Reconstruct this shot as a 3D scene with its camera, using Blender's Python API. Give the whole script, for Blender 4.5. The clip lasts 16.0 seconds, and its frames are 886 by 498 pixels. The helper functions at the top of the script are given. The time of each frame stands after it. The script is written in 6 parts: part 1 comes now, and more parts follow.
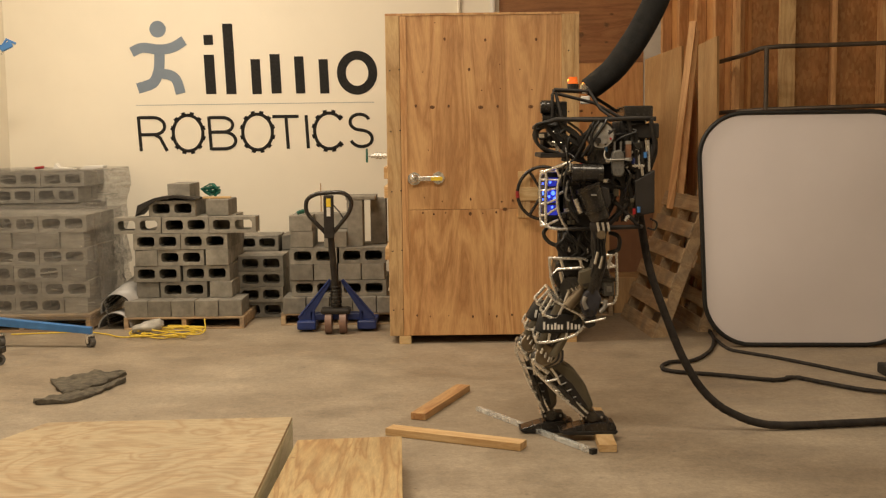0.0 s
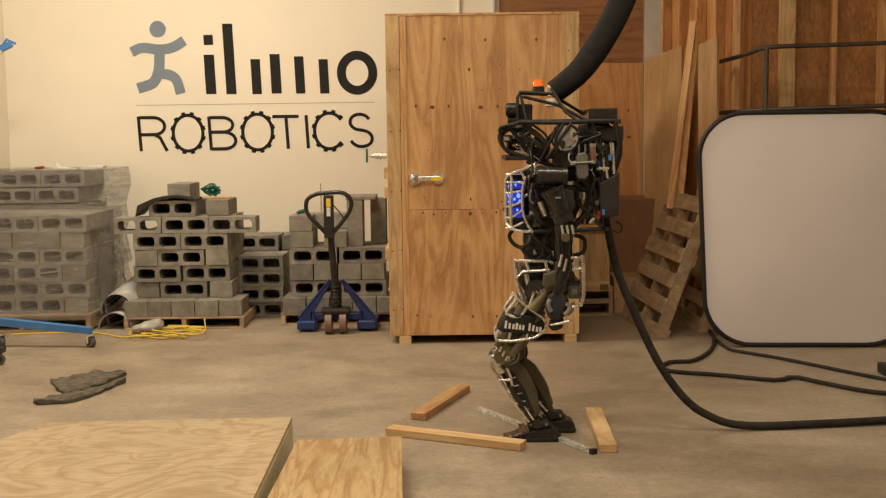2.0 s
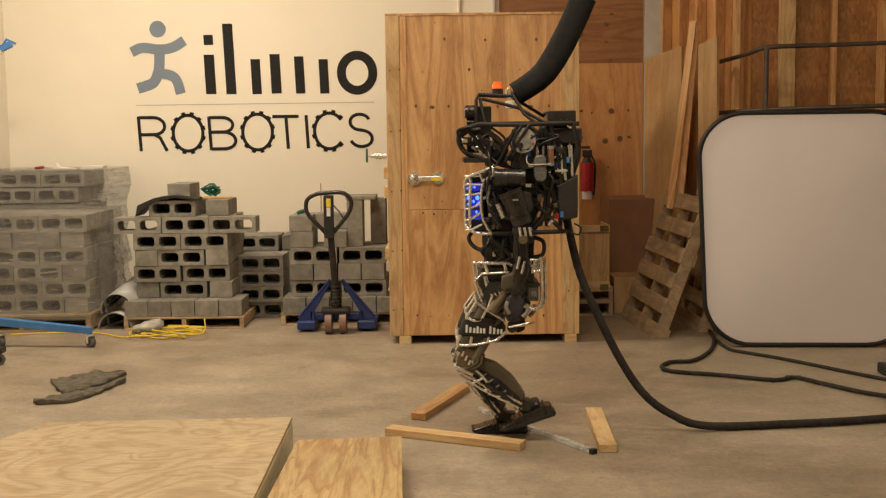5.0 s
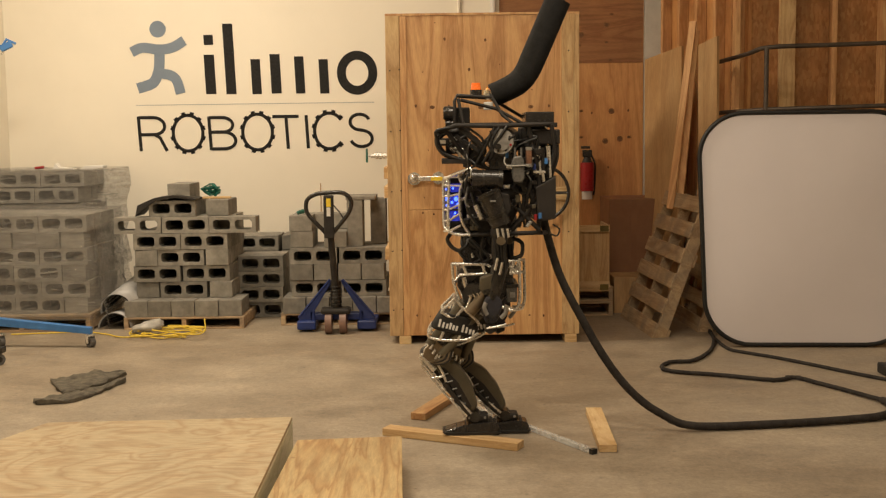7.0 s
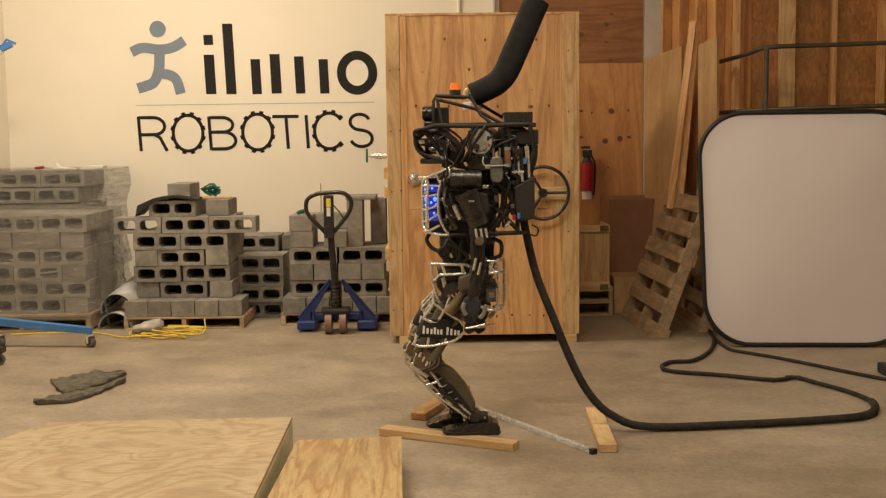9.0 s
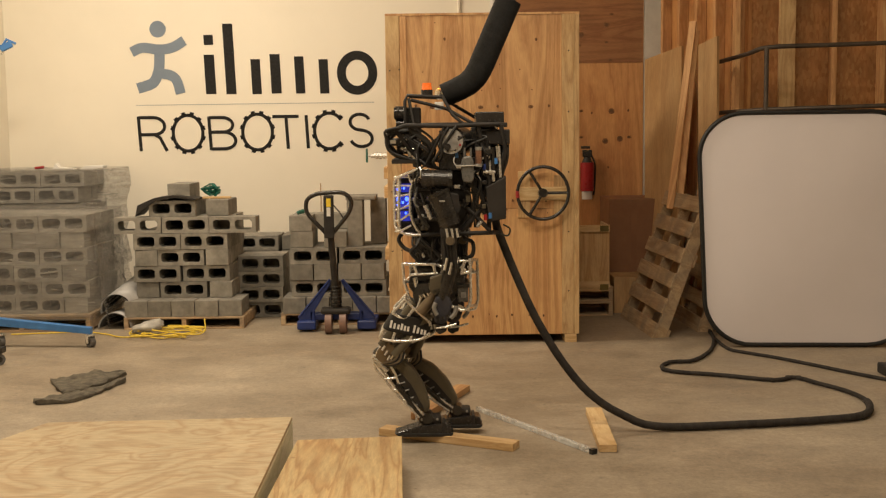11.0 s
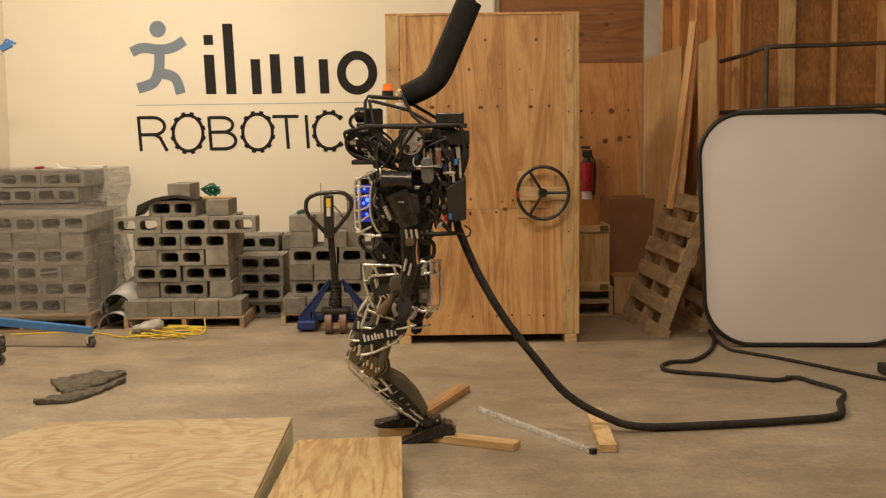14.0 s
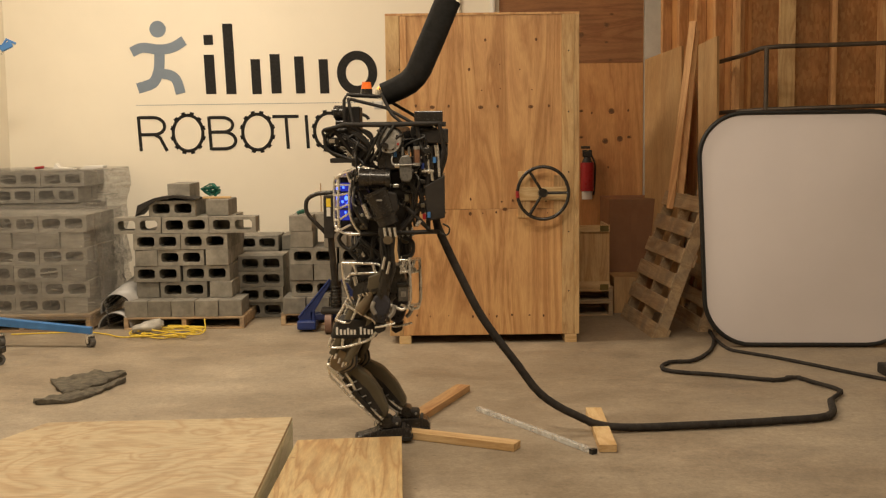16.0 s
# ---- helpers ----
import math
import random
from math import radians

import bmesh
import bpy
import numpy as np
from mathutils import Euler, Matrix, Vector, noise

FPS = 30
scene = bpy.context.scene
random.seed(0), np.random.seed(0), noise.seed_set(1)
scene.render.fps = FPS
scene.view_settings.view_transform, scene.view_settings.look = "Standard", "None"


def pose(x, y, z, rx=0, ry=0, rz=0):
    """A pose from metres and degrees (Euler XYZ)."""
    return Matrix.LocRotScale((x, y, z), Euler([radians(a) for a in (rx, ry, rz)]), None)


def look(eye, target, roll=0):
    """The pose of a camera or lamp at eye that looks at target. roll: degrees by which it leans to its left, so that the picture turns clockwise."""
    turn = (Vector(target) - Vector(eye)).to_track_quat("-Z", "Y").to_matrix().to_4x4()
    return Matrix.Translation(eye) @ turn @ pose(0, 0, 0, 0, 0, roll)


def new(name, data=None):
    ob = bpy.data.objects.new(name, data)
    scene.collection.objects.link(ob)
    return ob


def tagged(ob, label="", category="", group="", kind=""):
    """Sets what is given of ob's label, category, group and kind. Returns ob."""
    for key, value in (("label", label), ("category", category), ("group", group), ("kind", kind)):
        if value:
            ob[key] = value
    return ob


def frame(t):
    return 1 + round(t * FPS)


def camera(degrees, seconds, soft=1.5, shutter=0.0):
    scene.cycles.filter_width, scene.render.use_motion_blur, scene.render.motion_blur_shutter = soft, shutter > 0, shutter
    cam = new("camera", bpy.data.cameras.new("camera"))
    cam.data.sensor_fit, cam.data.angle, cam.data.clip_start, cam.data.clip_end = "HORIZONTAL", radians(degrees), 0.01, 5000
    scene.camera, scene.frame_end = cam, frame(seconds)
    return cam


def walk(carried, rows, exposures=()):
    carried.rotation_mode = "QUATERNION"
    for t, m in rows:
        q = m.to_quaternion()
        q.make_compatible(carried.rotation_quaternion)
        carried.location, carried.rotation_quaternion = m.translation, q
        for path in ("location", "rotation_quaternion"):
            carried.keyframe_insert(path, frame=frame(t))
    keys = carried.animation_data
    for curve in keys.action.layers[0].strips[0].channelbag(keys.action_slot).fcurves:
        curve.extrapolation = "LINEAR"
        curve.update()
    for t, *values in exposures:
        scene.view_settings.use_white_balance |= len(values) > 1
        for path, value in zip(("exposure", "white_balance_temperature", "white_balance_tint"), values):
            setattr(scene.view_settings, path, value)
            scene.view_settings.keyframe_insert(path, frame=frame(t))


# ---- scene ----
# ---- camera ----
cam = camera(42.81, 16.0, 1.25, 0.3)
EYE = (0.0, 0.0, 1.6)
VIEW = look(EYE, (0.0, 10.0, 0.57), -0.7)
walk(cam, [(0.0, VIEW), (16.0, VIEW)])

# ---- light ----
world = bpy.data.worlds.new("world")
scene.world = world
world.use_nodes = True
world.node_tree.nodes["Background"].inputs[0].default_value = (1.0, 0.78, 0.5, 1)
world.node_tree.nodes["Background"].inputs[1].default_value = 0.02
scene.view_settings.exposure = 0.0


def lamp(name, at, target, size, size_y, watts, colour):
    d = bpy.data.lights.new(name, "AREA")
    d.shape, d.size, d.size_y, d.energy, d.color = "RECTANGLE", size, size_y, watts, colour
    ob = new(name, d)
    ob.matrix_world = look(at, target)
    return ob


WARM = (1.0, 0.845, 0.64)
lamp("ceiling_lamp", (-2.3, 8.0, 4.6), (-2.3, 8.4, 0), 2.4, 0.5, 160, WARM)
lamp("ceiling_lamp", (-1.0, 3.2, 4.6), (-0.9, 3.6, 0), 2.4, 0.5, 124, WARM)
lamp("ceiling_lamp", (1.15, 4.5, 4.6), (1.15, 4.9, 0), 2.2, 0.5, 68, WARM)


# ---- materials ----
def nodes_of(name):
    m = bpy.data.materials.new(name)
    m.use_nodes = True
    nt = m.node_tree
    return m, nt, nt.nodes["Principled BSDF"]


def add(nt, kind, **values):
    n = nt.nodes.new(kind)
    for k, v in values.items():
        n.inputs[k.replace("_", " ")].default_value = v
    return n


def coords(nt, scale=(1, 1, 1), random_shift=True):
    tc = nt.nodes.new("ShaderNodeTexCoord")
    mp = add(nt, "ShaderNodeMapping", Scale=scale)
    nt.links.new(tc.outputs["Object"], mp.inputs["Vector"])
    if random_shift:
        oi = nt.nodes.new("ShaderNodeObjectInfo")
        mul = nt.nodes.new("ShaderNodeVectorMath")
        mul.operation = "SCALE"
        mul.inputs[0].default_value = (17.3, 9.1, 5.7)
        nt.links.new(oi.outputs["Random"], mul.inputs["Scale"])
        nt.links.new(mul.outputs[0], mp.inputs["Location"])
    return mp.outputs[0]


def ramp(nt, fac, *stops):
    r = nt.nodes.new("ShaderNodeValToRGB")
    while len(r.color_ramp.elements) < len(stops):
        r.color_ramp.elements.new(0.5)
    for e, (p, col) in zip(r.color_ramp.elements, stops):
        e.position, e.color = p, (*col, 1)
    nt.links.new(fac, r.inputs[0])
    return r.outputs[0]


def mix(nt, a, b, fac, mode="MIX"):
    n = nt.nodes.new("ShaderNodeMix")
    n.data_type, n.blend_type = "RGBA", mode
    for sock, v in ((n.inputs[0], fac), (n.inputs[6], a), (n.inputs[7], b)):
        if isinstance(v, bpy.types.NodeSocket):
            nt.links.new(v, sock)
        elif isinstance(v, tuple):
            sock.default_value = (*v, 1)
        else:
            sock.default_value = v
    return n.outputs[2]


def bump(nt, bsdf, height, strength, distance=0.01):
    b = add(nt, "ShaderNodeBump", Strength=strength, Distance=distance)
    nt.links.new(height, b.inputs["Height"])
    nt.links.new(b.outputs[0], bsdf.inputs["Normal"])


def plain(name, base, rough=0.6, metal=0.0, var=0.25, scale=6.0, fine=90.0, relief=0.15, emit=None, vary=0.0):
    """A surface with blotches, fine grain and relief."""
    m, nt, p = nodes_of(name)
    v = coords(nt)
    big = add(nt, "ShaderNodeTexNoise", Scale=scale, Detail=4.0, Roughness=0.6)
    small = add(nt, "ShaderNodeTexNoise", Scale=fine, Detail=3.0)
    for n in (big, small):
        nt.links.new(v, n.inputs["Vector"])
    lo, hi = tuple(c * (1 - var) for c in base), tuple(min(1, c * (1 + var)) for c in base)
    col = ramp(nt, big.outputs[0], (0.3, lo), (0.7, hi))
    col = mix(nt, col, small.outputs[1], 0.08 * min(1, var * 3), "OVERLAY")
    if vary:
        oi = nt.nodes.new("ShaderNodeObjectInfo")
        col = mix(nt, col, ramp(nt, oi.outputs["Random"], (0.0, (0.5 - vary,) * 3), (1.0, (0.5 + vary,) * 3)), 0.8, "OVERLAY")
    nt.links.new(col, p.inputs["Base Color"])
    rr = ramp(nt, small.outputs[0], (0.3, (max(0.03, rough - 0.12),) * 3), (0.7, (min(1, rough + 0.1),) * 3))
    nt.links.new(rr, p.inputs["Roughness"])
    p.inputs["Metallic"].default_value = metal
    if relief:
        bump(nt, p, small.outputs[0], relief, 0.004)
    if emit:
        p.inputs["Emission Color"].default_value = (*emit[0], 1)
        p.inputs["Emission Strength"].default_value = emit[1]
    return m


def timber(name, light, dark, along="z", stretch=14.0, rough=0.65, scale=3.2, shift=True, knots=0.0, weather=0.0, across=0):
    """Wood with grain along one axis: wandering figure, fibres, blotches and knots."""
    m, nt, p = nodes_of(name)
    long_axis = "xyz".index(along)
    sc = [1.0, 1.0, 1.0]
    sc[long_axis] = 1.0 / stretch
    v = coords(nt, tuple(sc), shift)
    w = add(nt, "ShaderNodeTexNoise", Scale=scale, Detail=5.0, Roughness=0.55, Distortion=1.4)
    nt.links.new(v, w.inputs["Vector"])
    rings = nt.nodes.new("ShaderNodeMath")
    rings.operation = "MULTIPLY"
    rings.inputs[1].default_value = 9.0
    nt.links.new(w.outputs[0], rings.inputs[0])
    fr = nt.nodes.new("ShaderNodeMath")
    fr.operation = "PINGPONG"
    fr.inputs[1].default_value = 1.0
    nt.links.new(rings.outputs[0], fr.inputs[0])
    f = add(nt, "ShaderNodeTexNoise", Scale=scale * 30, Detail=3.0)
    nt.links.new(v, f.inputs["Vector"])
    v2 = coords(nt, (1, 1, 1), shift)
    b = add(nt, "ShaderNodeTexNoise", Scale=2.2, Detail=3.0)
    nt.links.new(v2, b.inputs["Vector"])
    col = ramp(nt, fr.outputs[0], (0.05, light), (0.6, tuple((a + c) / 2 for a, c in zip(light, dark))), (1.0, dark))
    col = mix(nt, col, ramp(nt, f.outputs[0], (0.3, (0.35,) * 3), (0.7, (0.65,) * 3)), 0.35, "OVERLAY")
    col = mix(nt, col, ramp(nt, b.outputs[0], (0.3, (0.4,) * 3), (0.7, (0.62,) * 3)), 0.6, "OVERLAY")
    if weather:
        g = add(nt, "ShaderNodeTexNoise", Scale=7.0, Detail=6.0)
        nt.links.new(v2, g.inputs["Vector"])
        col = mix(nt, col, (0.16, 0.14, 0.12), ramp(nt, g.outputs[0], (0.4, (0,) * 3), (0.7, (weather,) * 3)))
    if knots:
        ks = coords(nt, tuple(1.0 if i != long_axis else 0.75 for i in range(3)), shift)
        vo = add(nt, "ShaderNodeTexVoronoi", Scale=knots, Randomness=1.0)
        nt.links.new(ks, vo.inputs["Vector"])
        col = mix(nt, col, (0.09, 0.045, 0.02), ramp(nt, vo.outputs["Distance"], (0.05, (0.85,) * 3), (0.1, (0.0,) * 3)))
    nt.links.new(col, p.inputs["Base Color"])
    p.inputs["Roughness"].default_value = rough
    bump(nt, p, f.outputs[0], 0.2, 0.003)
    return m


def swirl_ply(name, pale, mid, dark, along, stretch, scale, bands):
    """Rotary-cut plywood: wide wandering bands like contour lines, with fibres and blemishes."""
    m, nt, p = nodes_of(name)
    sc = [1.0, 1.0, 1.0]
    sc["xyz".index(along)] = 1.0 / stretch
    v = coords(nt, tuple(sc), False)
    w = add(nt, "ShaderNodeTexNoise", Scale=scale, Detail=3.0, Roughness=0.5, Distortion=0.9)
    nt.links.new(v, w.inputs["Vector"])
    mul = nt.nodes.new("ShaderNodeMath")
    mul.operation, mul.inputs[1].default_value = "MULTIPLY", bands
    nt.links.new(w.outputs[0], mul.inputs[0])
    fr = nt.nodes.new("ShaderNodeMath")
    fr.operation = "FRACT"
    nt.links.new(mul.outputs[0], fr.inputs[0])
    col = ramp(nt, fr.outputs[0], (0.0, mid), (0.3, dark), (0.42, mid), (0.75, pale), (1.0, mid))
    f = add(nt, "ShaderNodeTexNoise", Scale=70.0, Detail=4.0, Roughness=0.7)
    v2 = coords(nt, tuple(1.0 if k > 0.99 else 0.12 for k in sc), False)
    nt.links.new(v2, f.inputs["Vector"])
    col = mix(nt, col, ramp(nt, f.outputs[0], (0.3, (0.3,) * 3), (0.7, (0.68,) * 3)), 0.5, "OVERLAY")
    b = add(nt, "ShaderNodeTexNoise", Scale=1.6, Detail=5.0)
    v3 = coords(nt, (1, 1, 1), False)
    nt.links.new(v3, b.inputs["Vector"])
    col = mix(nt, col, ramp(nt, b.outputs[0], (0.3, (0.38,) * 3), (0.7, (0.6,) * 3)), 0.6, "OVERLAY")
    vo = add(nt, "ShaderNodeTexVoronoi", Scale=3.5)
    nt.links.new(v3, vo.inputs["Vector"])
    col = mix(nt, col, (0.25, 0.11, 0.04), ramp(nt, vo.outputs["Distance"], (0.03, (0.7,) * 3), (0.06, (0,) * 3)))
    nt.links.new(col, p.inputs["Base Color"])
    p.inputs["Roughness"].default_value = 0.62
    bump(nt, p, f.outputs[0], 0.2, 0.003)
    return m


def strand_board(name):
    m, nt, p = nodes_of(name)
    v = coords(nt, (1, 1, 0.45))
    vo = add(nt, "ShaderNodeTexVoronoi", Scale=52.0)
    n = add(nt, "ShaderNodeTexNoise", Scale=11.0, Detail=7.0)
    for k in (vo, n):
        nt.links.new(v, k.inputs["Vector"])
    col = ramp(nt, vo.outputs["Color"], (0.0, (0.33, 0.14, 0.045)), (0.5, (0.42, 0.195, 0.068)), (1.0, (0.5, 0.265, 0.1)))
    col = mix(nt, col, ramp(nt, n.outputs[0], (0.35, (0.32,) * 3), (0.65, (0.6,) * 3)), 0.6, "OVERLAY")
    nt.links.new(col, p.inputs["Base Color"])
    p.inputs["Roughness"].default_value = 0.6
    bump(nt, p, vo.outputs["Distance"], 0.3, 0.004)
    return m


def floor_concrete():
    m, nt, p = nodes_of("stained_concrete")
    v = coords(nt, (1, 1, 1), False)
    big = add(nt, "ShaderNodeTexNoise", Scale=0.55, Detail=6.0, Roughness=0.62, Distortion=0.6)
    mid = add(nt, "ShaderNodeTexNoise", Scale=3.2, Detail=8.0, Roughness=0.65)
    fine = add(nt, "ShaderNodeTexNoise", Scale=60.0, Detail=5.0, Roughness=0.7)
    spots = add(nt, "ShaderNodeTexVoronoi", Scale=7.0)
    for n in (big, mid, fine, spots):
        nt.links.new(v, n.inputs["Vector"])
    col = ramp(nt, big.outputs[0], (0.3, (0.245, 0.192, 0.136)), (0.5, (0.325, 0.264, 0.192)), (0.7, (0.383, 0.32, 0.24)))
    col = mix(nt, col, ramp(nt, mid.outputs[0], (0.32, (0.34,) * 3), (0.68, (0.62,) * 3)), 0.6, "OVERLAY")
    col = mix(nt, col, ramp(nt, fine.outputs[0], (0.3, (0.34,) * 3), (0.7, (0.64,) * 3)), 0.5, "OVERLAY")
    col = mix(nt, col, (0.12, 0.095, 0.075), ramp(nt, spots.outputs["Distance"], (0.03, (0.5,) * 3), (0.09, (0,) * 3)))
    grit = add(nt, "ShaderNodeTexNoise", Scale=22.0, Detail=6.0, Roughness=0.75)
    nt.links.new(v, grit.inputs["Vector"])
    col = mix(nt, col, ramp(nt, grit.outputs[0], (0.33, (0.3,) * 3), (0.6, (0.58,) * 3)), 0.42, "OVERLAY")
    sv = coords(nt, (0.6, 1.3, 1), False)
    streak = add(nt, "ShaderNodeTexNoise", Scale=5.0, Detail=7.0, Roughness=0.7, Distortion=0.8)
    nt.links.new(sv, streak.inputs["Vector"])
    col = mix(nt, col, ramp(nt, streak.outputs[0], (0.34, (0.36,) * 3), (0.62, (0.58,) * 3)), 0.3, "OVERLAY")
    scuff = add(nt, "ShaderNodeTexNoise", Scale=2.6, Detail=9.0, Roughness=0.78, Distortion=1.6)
    nt.links.new(sv, scuff.inputs["Vector"])
    col = mix(nt, col, (0.5, 0.44, 0.36), ramp(nt, scuff.outputs[0], (0.62, (0,) * 3), (0.72, (0.55,) * 3)))
    col = mix(nt, col, (0.17, 0.125, 0.09), ramp(nt, scuff.outputs[0], (0.27, (0.5,) * 3), (0.37, (0,) * 3)))
    nt.links.new(col, p.inputs["Base Color"])
    nt.links.new(ramp(nt, mid.outputs[0], (0.3, (0.42,) * 3), (0.7, (0.68,) * 3)), p.inputs["Roughness"])
    bump(nt, p, fine.outputs[0], 0.25, 0.004)
    return m


